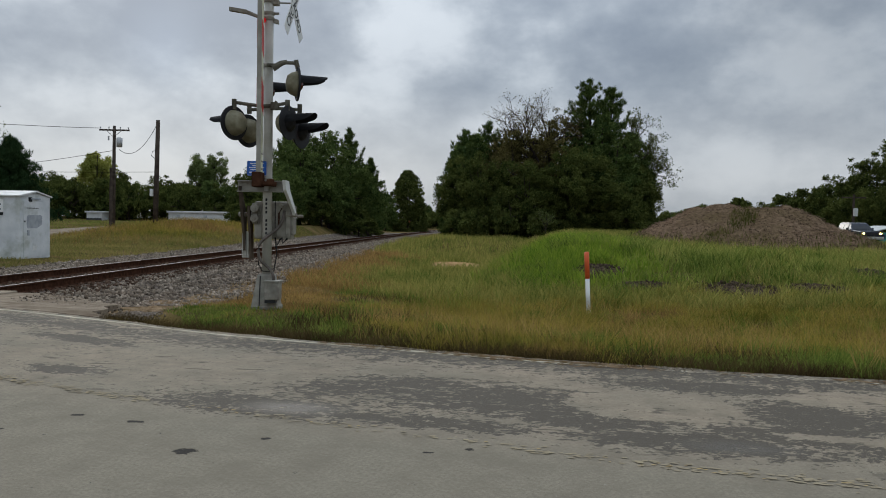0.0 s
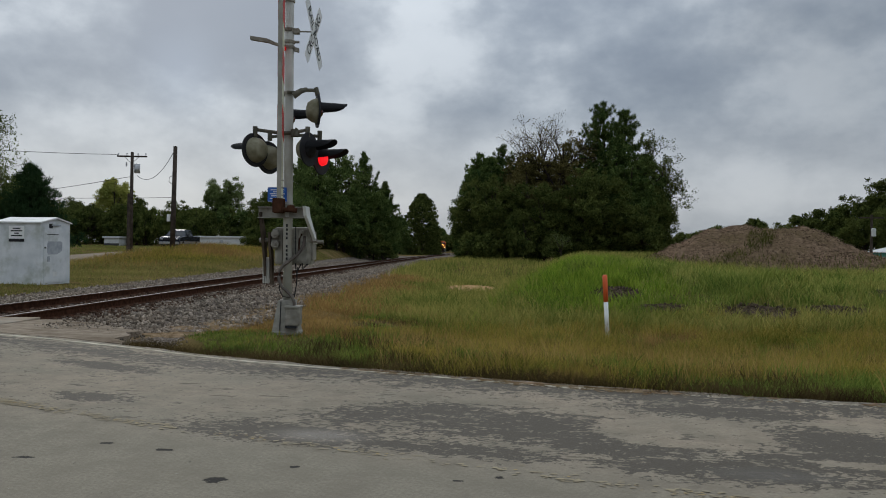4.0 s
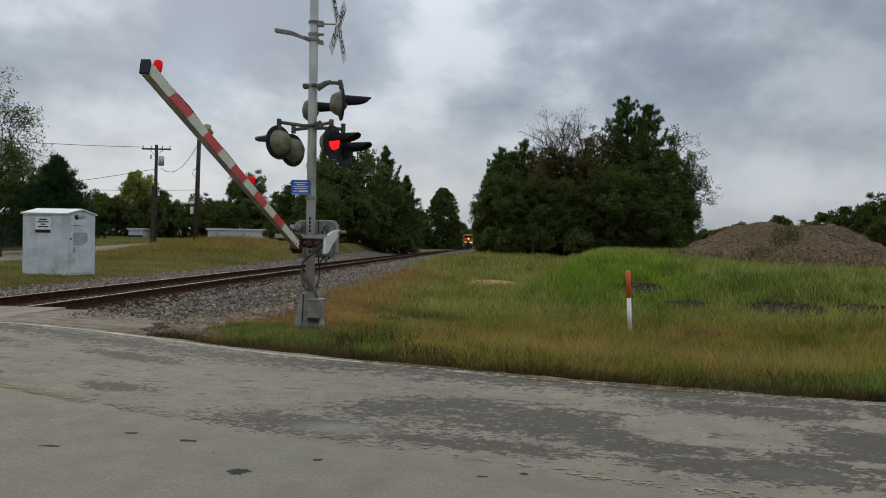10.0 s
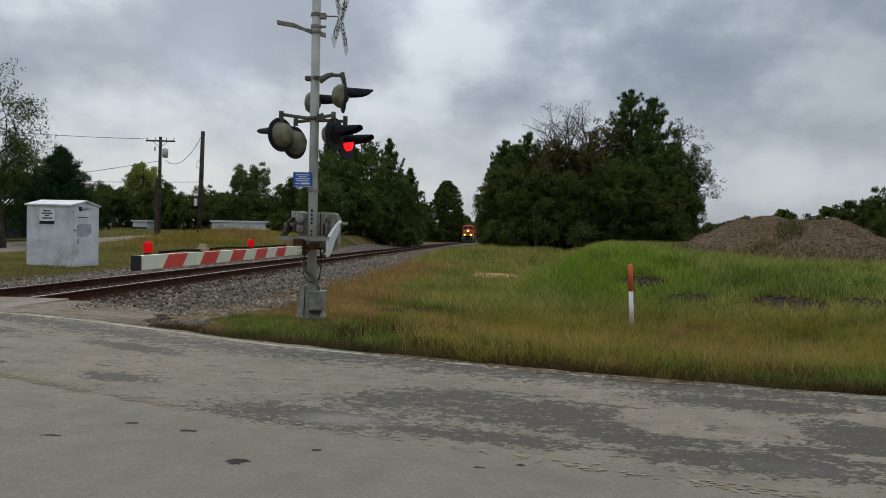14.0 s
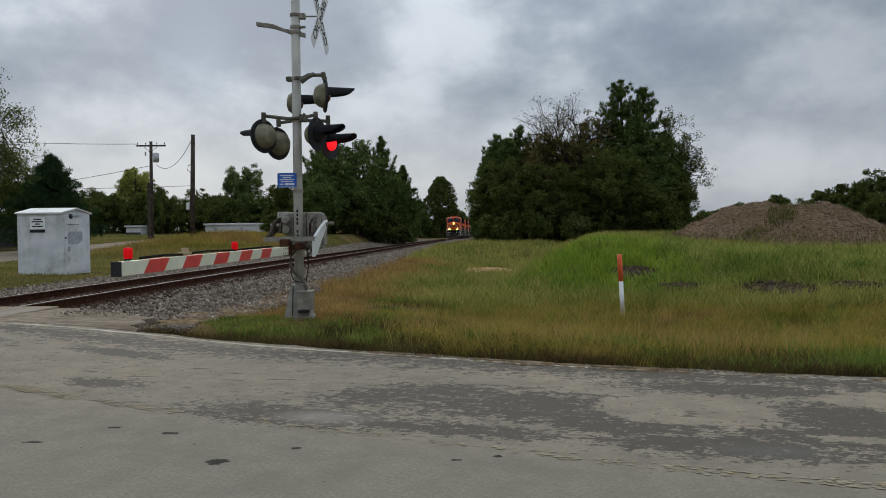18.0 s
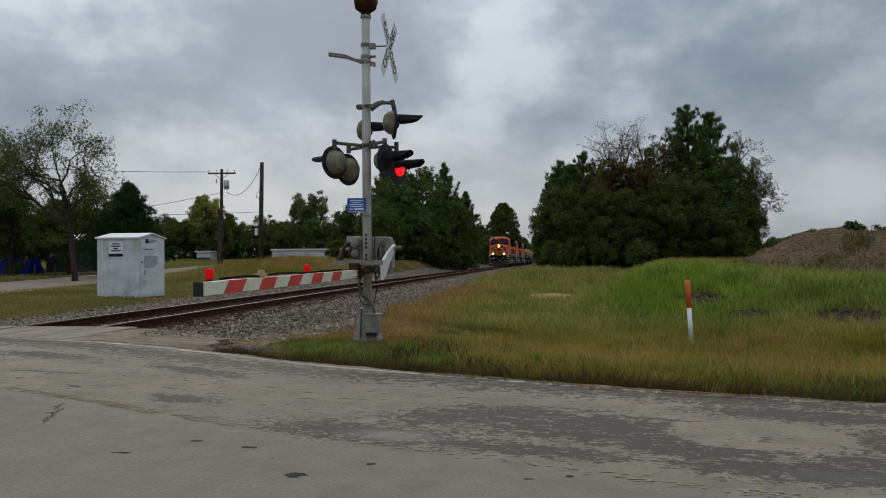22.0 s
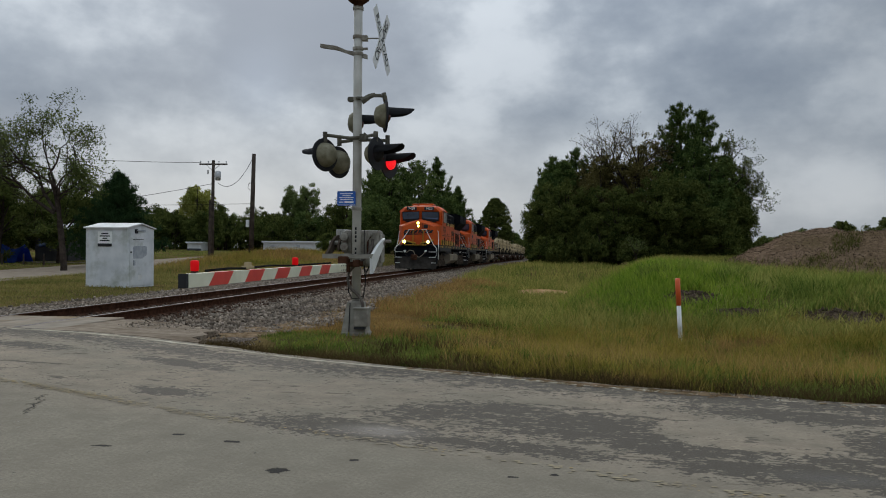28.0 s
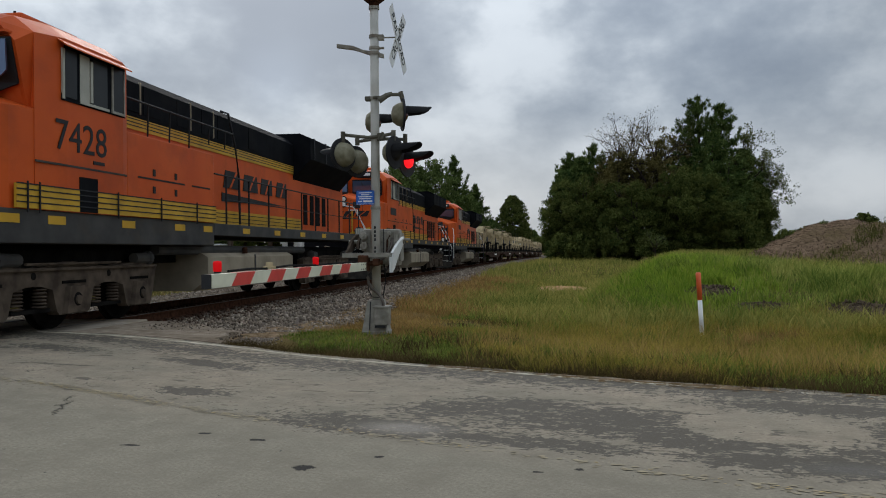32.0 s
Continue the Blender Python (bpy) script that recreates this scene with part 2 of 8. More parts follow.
def road_mat():
    mt = bpy.data.materials.new("worn_asphalt")
    mt.use_nodes = True
    nt = mt.node_tree
    N, L = nt.nodes.new, nt.links.new
    b = nt.nodes["Principled BSDF"]
    tc = N("ShaderNodeTexCoord")

    def nz(scale, detail, rough, stretch=(1, 1, 1), dist=0.0):
        mp = N("ShaderNodeMapping")
        mp.inputs["Scale"].default_value = stretch
        mp.inputs["Rotation"].default_value = (0, 0, radians(17))
        L(tc.outputs["Object"], mp.inputs[0])
        n = N("ShaderNodeTexNoise")
        n.inputs["Scale"].default_value, n.inputs["Detail"].default_value = scale, detail
        n.inputs["Roughness"].default_value, n.inputs["Distortion"].default_value = rough, dist
        L(mp.outputs[0], n.inputs["Vector"])
        return n.outputs[0]

    def ramp(src, p0, p1, c0=(0, 0, 0), c1=(1, 1, 1)):
        r = N("ShaderNodeValToRGB")
        r.color_ramp.elements[0].position, r.color_ramp.elements[1].position = p0, p1
        r.color_ramp.elements[0].color, r.color_ramp.elements[1].color = (*c0, 1), (*c1, 1)
        L(src, r.inputs[0])
        return r.outputs[0]

    def mix(f, a, c):
        mx = N("ShaderNodeMixRGB")
        L(f, mx.inputs[0])
        for i, v in ((1, a), (2, c)):
            if isinstance(v, tuple):
                mx.inputs[i].default_value = (*v, 1)
            else:
                L(v, mx.inputs[i])
        return mx.outputs[0]

    def blend(p, q, w):
        n1 = N("ShaderNodeMath")
        n1.operation = "MULTIPLY"
        L(p, n1.inputs[0])
        n1.inputs[1].default_value = 1 - w
        n2 = N("ShaderNodeMath")
        n2.operation = "MULTIPLY_ADD"
        L(q, n2.inputs[0])
        n2.inputs[1].default_value = w
        L(n1.outputs[0], n2.inputs[2])
        return n2.outputs[0]

    def mth(op, p, q, clamp=False):
        n = N("ShaderNodeMath")
        n.operation, n.use_clamp = op, clamp
        for i, v in enumerate((p, q)):
            if isinstance(v, (int, float)):
                n.inputs[i].default_value = v
            else:
                L(v, n.inputs[i])
        return n.outputs[0]

    sep = N("ShaderNodeSeparateXYZ")
    L(tc.outputs["Object"], sep.inputs[0])
    wob = nz(0.9, 4, 0.6)
    across = mth("ADD", mth("MULTIPLY", sep.outputs[0], 0.33), sep.outputs[1])

    def island(cx, cy, rx, ry, turn):
        """1 at the middle of an elliptical patch, falling through 0 at its rim."""
        mp = N("ShaderNodeMapping")
        mp.vector_type = "TEXTURE"
        mp.inputs["Location"].default_value = (cx, cy, 0)
        mp.inputs["Rotation"].default_value = (0, 0, radians(turn))
        mp.inputs["Scale"].default_value = (rx, ry, 1000)
        L(tc.outputs["Object"], mp.inputs[0])
        ln = N("ShaderNodeVectorMath")
        ln.operation = "LENGTH"
        L(mp.outputs[0], ln.inputs[0])
        return mth("SUBTRACT", 1.0, ln.outputs["Value"])

    def union(items):
        out = island(*items[0])
        for it in items[1:]:
            out = mth("MAXIMUM", out, island(*it))
        return out

    # remains of the dark seal coat, and the pale places where it has worn through
    seal = union([(-1.45, 5.72, 1.1, 0.46, -14), (-0.55, 6.5, 1.0, 0.5, 18), (0.3, 6.05, 1.25, 0.66, -12), (-0.2, 5.35, 1.0, 0.24, -16), (0.9, 5.45, 0.8, 0.34, -20), (1.5, 4.95, 1.1, 0.34, -12), (2.5, 5.6, 0.6, 0.8, 0), (2.1, 6.7, 1.2, 0.35, -15), (3.6, 5.2, 1.2, 0.9, -15), (-3.4, 6.9, 0.45, 0.22, -10), (5.5, 4.2, 2.0, 0.8, -17), (-4.0, 8.5, 0.8, 0.24, -20), (-6.2, 9.0, 0.7, 0.3, -15), (2.3, 5.15, 0.9, 0.32, -14), (3.0, 4.7, 1.0, 0.3, -12)])
    edgeband = mth("SUBTRACT", 1.0, mth("MULTIPLY", mth("ABSOLUTE", mth("SUBTRACT", across, 7.95), 0.0), 2.1))
    seal = mth("MAXIMUM", seal, mth("MULTIPLY", edgeband, 0.55))
    bare = union([(1.45, 5.95, 0.78, 0.5, -8), (-2.2, 7.6, 1.3, 0.42, -18), (2.95, 6.3, 0.45, 0.3, 0), (0.0, 7.1, 0.8, 0.2, -15), (2.6, 5.05, 0.7, 0.12, -14)])
    core = mth("SUBTRACT", mth("MINIMUM", seal, 0.6), mth("MULTIPLY", mth("MAXIMUM", bare, 0.0), 1.7))
    ragged = mth("ADD", mth("MULTIPLY", mth("ADD", mth("MULTIPLY", mth("SUBTRACT", nz(9.0, 7, 0.7, (0.8, 1, 1)), 0.5), 1.3), mth("SUBTRACT", nz(34.0, 4, 0.6, (0.6, 1, 1)), 0.5)), 5.0), mth("MULTIPLY", mth("SUBTRACT", wob, 0.5), 1.6))
    lane = N("ShaderNodeMapRange")
    lane.inputs[1].default_value, lane.inputs[2].default_value = 4.72, 5.12
    lane.inputs[3].default_value, lane.inputs[4].default_value = -1.6, -0.42
    L(across, lane.inputs[0])
    field = mth("ADD", mth("ADD", mth("MULTIPLY", mth("MAXIMUM", core, -0.25), 2.0), ragged), lane.outputs[0])
    flake = ramp(mth("ADD", field, 0.5), 0.49, 0.53)
    # surface colours: grey stone mix, browner where worn
    base = ramp(nz(42, 6, 0.8), 0.3, 0.7, (0.172, 0.150, 0.112), (0.318, 0.281, 0.213))
    brown = N("ShaderNodeMapRange")
    brown.inputs[1].default_value, brown.inputs[2].default_value = 4.6, 5.6
    L(across, brown.inputs[0])
    tint = ramp(nz(26, 6, 0.8), 0.3, 0.7, (0.232, 0.186, 0.133), (0.388, 0.320, 0.240))
    base = mix(mth("MULTIPLY", brown.outputs[0], ramp(nz(0.8, 5, 0.65), 0.30, 0.62)), base, tint)
    base = mix(ramp(nz(2.6, 6, 0.7), 0.42, 0.75), base, (0.192, 0.164, 0.123))
    dark = mix(ramp(nz(75, 4, 0.75), 0.3, 0.7), (0.069, 0.059, 0.046), (0.138, 0.119, 0.094))
    fm_out = flake
    col = mix(fm_out, base, dark)
    # loose specks and pale stones
    speck = ramp(nz(14, 5, 0.7), 0.685, 0.70)
    col = mix(speck, col, (0.075, 0.07, 0.064))
    # short dark streaks where the far lane has begun to flake
    far_lane = N("ShaderNodeMapRange")
    far_lane.inputs[1].default_value, far_lane.inputs[2].default_value = 4.7, 5.4
    L(across, far_lane.inputs[0])
    streak = ramp(nz(4.2, 6, 0.62, (0.42, 1, 1)), 0.615, 0.635)
    col = mix(mth("MULTIPLY", mth("MULTIPLY", streak, far_lane.outputs[0]), 0.8), col, (0.10, 0.086, 0.068))
    light = ramp(nz(24, 3, 0.6), 0.72, 0.74)
    col = mix(light, col, (0.33, 0.31, 0.275))
    # potholes
    pits = union([(-1.55, 4.55, 0.12, 0.10, 0), (-1.15, 4.85, 0.055, 0.045, 0), (-3.6, 4.15, 0.05, 0.05, 0), (-2.55, 5.35, 0.1, 0.05, 0), (-2.1, 5.2, 0.12, 0.05, -10), (-2.9, 4.95, 0.13, 0.04, 0), (0.1, 4.7, 0.05, 0.045, 0), (-0.15, 4.62, 0.06, 0.03, 0)])
    pit = ramp(mth("ADD", pits, mth("MULTIPLY", mth("SUBTRACT", nz(22, 4, 0.7), 0.5), 1.3)), 0.42, 0.5)
    col = mix(pit, col, (0.042, 0.038, 0.033))
    # one meandering crack across the centre line
    mpc = N("ShaderNodeMapping")
    mpc.vector_type = "TEXTURE"
    mpc.inputs["Location"].default_value = (-4.12, 6.02, 0)
    mpc.inputs["Rotation"].default_value = (0, 0, radians(-66))
    L(tc.outputs["Object"], mpc.inputs[0])
    spc = N("ShaderNodeSeparateXYZ")
    L(mpc.outputs[0], spc.inputs[0])
    off = mth("ADD", spc.outputs[1], mth("MULTIPLY", mth("SUBTRACT", nz(6, 6, 0.75), 0.5), 0.42))
    crack = mth("MULTIPLY", ramp(mth("ABSOLUTE", off, 0.0), 0.007, 0.014, (1, 1, 1), (0, 0, 0)), ramp(mth("ABSOLUTE", spc.outputs[0], 0.0), 0.36, 0.42, (1, 1, 1), (0, 0, 0)))
    col = mix(crack, col, (0.035, 0.032, 0.028))
    L(col, b.inputs["Base Color"])
    # a damp place keeps a faint sky sheen
    damp = ramp(mth("MAXIMUM", island(-1.15, 5.68, 0.5, 0.28, -10), island(1.75, 4.85, 0.5, 0.2, -8)), 0.0, 0.7)
    rr = N("ShaderNodeMapRange")
    rr.inputs[3].default_value, rr.inputs[4].default_value = 0.92, 0.80
    b.inputs["Specular IOR Level"].default_value = 0.08
    L(fm_out, rr.inputs[0])
    L(mth("SUBTRACT", rr.outputs[0], mth("MULTIPLY", damp, 0.38)), b.inputs["Roughness"])
    height = mth("SUBTRACT", nz(60, 5, 0.75), mth("ADD", mth("MULTIPLY", pit, 1.2), mth("MULTIPLY", crack, 1.5)))
    bp = N("ShaderNodeBump")
    bp.inputs["Strength"].default_value, bp.inputs["Distance"].default_value = 0.6, 0.01
    L(height, bp.inputs["Height"])
    L(bp.outputs[0], b.inputs["Normal"])
    return mt


M = {}
M["road"] = road_mat()
M["soil"] = surf("verge_soil", (0.060, 0.056, 0.018), (0.15, 0.105, 0.042), 1.3, 0.95, bump=0.6, bscale=18, dirt=(0.20, 0.135, 0.07), dscale=0.22, damt=0.7)
M["sand"] = surf("bare_sandy_soil", (0.36, 0.20, 0.095), (0.48, 0.31, 0.165), 3, 0.95, bump=0.5)
M["mud"] = surf("bare_dark_soil", (0.040, 0.028, 0.018), (0.115, 0.085, 0.058), 3.5, 0.95, bump=0.8, bscale=12)
M["clod"] = surf("soil_clod", (0.045, 0.033, 0.023), (0.135, 0.10, 0.07), 5, 0.95, spread=0.4, island=True)
M["ballast_bed"] = surf("ballast_bed", (0.085, 0.068, 0.055), (0.19, 0.16, 0.135), 14, 0.95, bump=1.0, bscale=16, dirt=(0.11, 0.078, 0.055), dscale=0.5)
M["stone"] = surf("ballast_stone", (0.128, 0.102, 0.078), (0.30, 0.25, 0.198), 6, 0.9, spread=0.5, island=True, dirt=(0.18, 0.12, 0.078), dscale=0.5)
M["ruststone"] = surf("rust_stained_stone", (0.042, 0.026, 0.018), (0.105, 0.068, 0.048), 6, 0.9, spread=0.4, island=True)
M["rust"] = surf("rusty_steel", (0.040, 0.019, 0.012), (0.085, 0.040, 0.024), 9, 0.85, 0.1, bump=0.3)
M["railtop"] = surf("worn_rail_head", (0.060, 0.045, 0.036), (0.125, 0.10, 0.085), 6, 0.6, 0.3)
M["tie"] = surf("creosoted_tie", (0.045, 0.032, 0.025), (0.09, 0.065, 0.05), 5, 0.9, bump=0.5)
M["conc"] = surf("crossing_concrete", (0.24, 0.20, 0.155), (0.33, 0.285, 0.23), 3, 0.9, bump=0.3, dirt=(0.36, 0.24, 0.12), dscale=0.5, damt=0.8)
M["apron"] = surf("old_apron_asphalt", (0.22, 0.175, 0.13), (0.33, 0.27, 0.205), 7, 0.9, bump=0.5, bscale=50, dirt=(0.14, 0.105, 0.075), dscale=1.4, damt=0.9)
M["gravelroad"] = surf("side_road_surface", (0.25, 0.20, 0.148), (0.33, 0.272, 0.21), 1.5, 0.95, bump=0.3)
M["white_line"] = surf("edge_line_paint", (0.60, 0.545, 0.43), (0.44, 0.395, 0.30), 5, 0.88, dirt=(0.26, 0.225, 0.17), dscale=4, damt=0.8)
M["line_ghost"] = surf("centre_line_trace", (0.29, 0.243, 0.172), (0.36, 0.30, 0.20), 2.2, 0.95, dirt=(0.29, 0.25, 0.185), dscale=0.9, damt=0.9)
M["yellow_line"] = surf("centre_line_paint", (0.43, 0.315, 0.15), (0.36, 0.275, 0.15), 3, 0.88)
M["wood"] = surf("weathered_pole_wood", (0.045, 0.036, 0.03), (0.09, 0.072, 0.058), 3, 0.9, bump=0.5)
M["bark"] = surf("bark", (0.03, 0.024, 0.02), (0.07, 0.055, 0.045), 4, 0.95, bump=0.8, bscale=8)
M["alu"] = surf("dull_aluminium_paint", (0.40, 0.39, 0.345), (0.52, 0.505, 0.455), 3, 0.7, 0.0, bump=0.1, dirt=(0.30, 0.235, 0.165), dscale=1.6, damt=0.6)
M["cast"] = surf("weathered_cast_metal", (0.20, 0.185, 0.15), (0.33, 0.31, 0.26), 6, 0.8, 0.0, bump=0.25, dirt=(0.11, 0.075, 0.05), dscale=3.5, damt=0.85)
M["armcast"] = surf("dark_weathered_fitting", (0.085, 0.08, 0.062), (0.19, 0.18, 0.145), 8, 0.85, 0.0, bump=0.3, dirt=(0.06, 0.045, 0.03), dscale=4, damt=0.7)
M["conduit"] = surf("stained_conduit", (0.05, 0.038, 0.03), (0.13, 0.105, 0.085), 6, 0.7, bump=0.2)
M["olive"] = surf("lichened_lamp_back", (0.13, 0.118, 0.066), (0.26, 0.24, 0.165), 7, 0.8, bump=0.2, dirt=(0.11, 0.10, 0.06), dscale=3)
M["black"] = surf("black_paint", (0.010, 0.010, 0.011), (0.02, 0.02, 0.022), 4, 0.65, bump=0.05, spec=0.3)
M["rubber"] = surf("rubber", (0.015, 0.015, 0.015), (0.035, 0.034, 0.032), 6, 0.85)
M["white"] = surf("white_sheeting", (0.72, 0.72, 0.70), (0.8, 0.8, 0.78), 4, 0.6)
M["offwhite"] = surf("gate_white_sheeting", (0.62, 0.61, 0.46), (0.72, 0.71, 0.55), 3, 0.6, spec=0.2)
M["red"] = surf("gate_red_sheeting", (0.55, 0.035, 0.03), (0.66, 0.06, 0.045), 4, 0.45)
M["blue"] = surf("blue_sign_face", (0.012, 0.10, 0.42), (0.02, 0.13, 0.5), 3, 0.4)
M["cabinet"] = surf("chalky_white_paint", (0.55, 0.57, 0.575), (0.68, 0.69, 0.69), 2.2, 0.7, bump=0.08, dirt=(0.30, 0.32, 0.25), dscale=1.5, damt=0.75, spec=0.2)
M["cabroof"] = surf("white_roof_paint", (0.62, 0.62, 0.6), (0.72, 0.72, 0.7), 2, 0.6, dirt=(0.35, 0.33, 0.28), dscale=3)
M["greyrag"] = surf("scraped_grey_paint", (0.3, 0.32, 0.34), (0.4, 0.42, 0.44), 6, 0.7)
M["redlens_on"] = glow("lit_red_lens", (1.0, 0.012, 0.02), 0.9, (0.4, 0.01, 0.012))
M["redlens"] = surf("dark_red_lens", (0.09, 0.008, 0.01), (0.13, 0.012, 0.014), 5, 0.15)
M["redlamp"] = surf("red_gate_lamp", (0.46, 0.008, 0.010), (0.58, 0.012, 0.014), 5, 0.6, spec=0.1)
M["redlamp"].node_tree.nodes["Principled BSDF"].inputs["Emission Color"].default_value = (1.0, 0.003, 0.006, 1)
M["redlamp"].node_tree.nodes["Principled BSDF"].inputs["Emission Strength"].default_value = 0.22
M["headlight"] = glow("lit_headlight", (1.0, 0.58, 0.06), 26.0, (0.8, 0.8, 0.7))
M["orange"] = surf("orange_engine_paint", (0.52, 0.078, 0.012), (0.60, 0.098, 0.016), 1.2, 0.5, bump=0.02, dirt=(0.29, 0.052, 0.014), dscale=0.7, damt=0.7, spec=0.18)
M["yellow"] = surf("yellow_stripe_paint", (0.50, 0.285, 0.025), (0.60, 0.35, 0.035), 2, 0.5, dirt=(0.26, 0.15, 0.03), dscale=1.5, spec=0.2)
M["engblack"] = surf("sooty_black_paint", (0.0040, 0.0045, 0.006), (0.008, 0.0088, 0.0108), 2, 0.8, bump=0.05, dirt=(0.013, 0.012, 0.010), dscale=1.0, spec=0.06)
# near-black that puts shade into the colour of engine wheels and truck openings
M["plow"] = surf("shade_dark_steel", (0.008, 0.0075, 0.007), (0.018, 0.0165, 0.015), 3, 0.9, bump=0.1)
M["plowblade"] = surf("dusty_plow_blade", (0.026, 0.024, 0.021), (0.052, 0.047, 0.041), 3, 0.9, bump=0.1, dirt=(0.085, 0.072, 0.058), dscale=1.6, damt=0.7)
M["sill"] = surf("grimy_grey_sill", (0.042, 0.041, 0.040), (0.072, 0.069, 0.064), 2, 0.8, dirt=(0.10, 0.075, 0.05), dscale=1.2, spec=0.15)
M["truckgrey"] = surf("dusty_truck_casting", (0.058, 0.045, 0.035), (0.12, 0.093, 0.070), 4, 0.9, bump=0.3)
M["tank"] = surf("dusty_tank_paint", (0.25, 0.212, 0.155), (0.34, 0.29, 0.215), 1.6, 0.85, dirt=(0.15, 0.125, 0.09), dscale=1.2)
M["pipe"] = surf("white_handrail_paint", (0.6, 0.6, 0.57), (0.7, 0.7, 0.66), 5, 0.5)
# the blue base colour stands for sky reflected in the panes
M["glass"] = surf("sky_tinted_cab_glass", (0.085, 0.125, 0.21), (0.11, 0.155, 0.25), 1, 0.06, 0.6, spec=0.7)
M["carglass"] = surf("dark_car_glass", (0.012, 0.014, 0.017), (0.02, 0.023, 0.027), 1, 0.12, spec=0.4)
M["cabpane"] = surf("dim_side_glass", (0.016, 0.018, 0.019), (0.026, 0.029, 0.030), 1, 0.3, spec=0.15)
M["shade"] = surf("pale_sun_shade", (0.36, 0.35, 0.29), (0.44, 0.43, 0.36), 3, 0.7)
M["tan"] = surf("desert_tan_paint", (0.36, 0.285, 0.165), (0.47, 0.375, 0.225), 2, 0.85, dirt=(0.15, 0.11, 0.065), dscale=2.2, damt=0.8)
M["cardeck"] = surf("flat_car_brown", (0.05, 0.035, 0.028), (0.09, 0.06, 0.045), 3, 0.85, bump=0.2)
M["deckwood"] = surf("deck_boards", (0.20, 0.17, 0.13), (0.30, 0.26, 0.20), 3, 0.9, bump=0.4, spread=0.2)
M["carblue"] = surf("dark_blue_car_paint", (0.014, 0.018, 0.03), (0.02, 0.026, 0.04), 2, 0.25, 0.3)
M["silver"] = surf("silver_car_trim", (0.35, 0.35, 0.35), (0.45, 0.45, 0.44), 3, 0.35, 0.7)
M["teal"] = surf("teal_wall_paint", (0.02, 0.22, 0.21), (0.03, 0.28, 0.26), 2, 0.7)
M["tarp"] = surf("blue_tarpaulin", (0.008, 0.045, 0.30), (0.015, 0.07, 0.40), 3, 0.6, bump=0.5, bscale=6)
M["siding"] = surf("pale_metal_siding", (0.5, 0.51, 0.5), (0.6, 0.61, 0.6), 2, 0.6)
M["shed"] = surf("dark_shed_boards", (0.03, 0.03, 0.032), (0.05, 0.05, 0.05), 2, 0.8)
M["orangepost"] = surf("orange_marker_plastic", (0.72, 0.11, 0.03), (0.8, 0.14, 0.04), 4, 0.5)
M["pile"] = surf("gravel_pile_stone", (0.105, 0.068, 0.042), (0.215, 0.148, 0.098), 5, 0.95, bump=1.0, bscale=9, dirt=(0.115, 0.085, 0.04), dscale=0.35, damt=0.7)
M["pilestone"] = surf("loose_pile_stone", (0.105, 0.071, 0.047), (0.23, 0.165, 0.115), 4, 0.95, spread=0.4, island=True)
M["verge"] = leafy("verge_grass_blades", (0.070, 0.098, 0.013), (0.43, 0.325, 0.072), 0.6, 0.25, 0.5)
M["bank"] = leafy("bank_grass_blades", (0.085, 0.18, 0.018), (0.33, 0.41, 0.055), 0.7, 0.25, 0.5)
M["lush"] = leafy("lush_verge_blades", (0.055, 0.105, 0.018), (0.25, 0.30, 0.06), 0.8, 0.25, 0.5)
M["dirt"] = surf("bare_tan_dirt", (0.13, 0.085, 0.047), (0.29, 0.205, 0.13), 7, 0.95, bump=1.0, bscale=30, dirt=(0.09, 0.075, 0.03), dscale=2.5, damt=0.8)
M["ochre"] = leafy("ochre_dry_blades", (0.16, 0.095, 0.035), (0.44, 0.28, 0.10), 0.5, 0.3)
M["straw"] = leafy("straw_stalks", (0.25, 0.17, 0.055), (0.46, 0.32, 0.11), 0.6, 0.4)
M["verge2"] = leafy("swale_grass_blades", (0.08, 0.135, 0.020), (0.42, 0.36, 0.105), 0.35, 0.25, 0.5)
M["bank3"] = leafy("bank_slope_blades", (0.085, 0.148, 0.023), (0.42, 0.42, 0.115), 0.5, 0.25, 0.5)
M["bank2"] = leafy("yard_grass_blades", (0.11, 0.16, 0.03), (0.26, 0.27, 0.07), 0.3, 0.4)
M["field"] = leafy("field_grass_blades", (0.105, 0.130, 0.026), (0.34, 0.275, 0.10), 0.2, 0.3)
M["pine"] = leafy("pine_needles", (0.021, 0.046, 0.016), (0.125, 0.165, 0.046), 0.9, 0.15, 0.5)
M["cedar"] = leafy("cedar_sprays", (0.018, 0.040, 0.018), (0.045, 0.080, 0.030), 0.5, 0.1)
# wide dark-to-light spread puts crown highlights and shaded gaps into the leaf colours
M["oak"] = leafy("broad_leaves", (0.021, 0.037, 0.011), (0.135, 0.155, 0.042), 0.8, 0.25, 0.5)
M["oak2"] = leafy("mid_green_leaves", (0.030, 0.058, 0.018), (0.155, 0.20, 0.060), 0.7, 0.25, 0.5)
M["armback"] = surf("grimy_arm_underside", (0.24, 0.225, 0.185), (0.36, 0.34, 0.285), 3, 0.8, dirt=(0.15, 0.13, 0.10), dscale=2)
# dead grass brown, deepened to stand for the shadows between clumps
M["shaded_thatch"] = leafy("shade_darkened_dead_grass", (0.032, 0.023, 0.010), (0.14, 0.10, 0.042), 1.2, 0.2)
M["thatch2"] = leafy("pile_weeds", (0.055, 0.062, 0.018), (0.17, 0.15, 0.05), 0.8, 0.2)
M["olive_leaf"] = leafy("browning_leaves", (0.038, 0.040, 0.014), (0.185, 0.155, 0.055), 0.7, 0.25, 0.5)
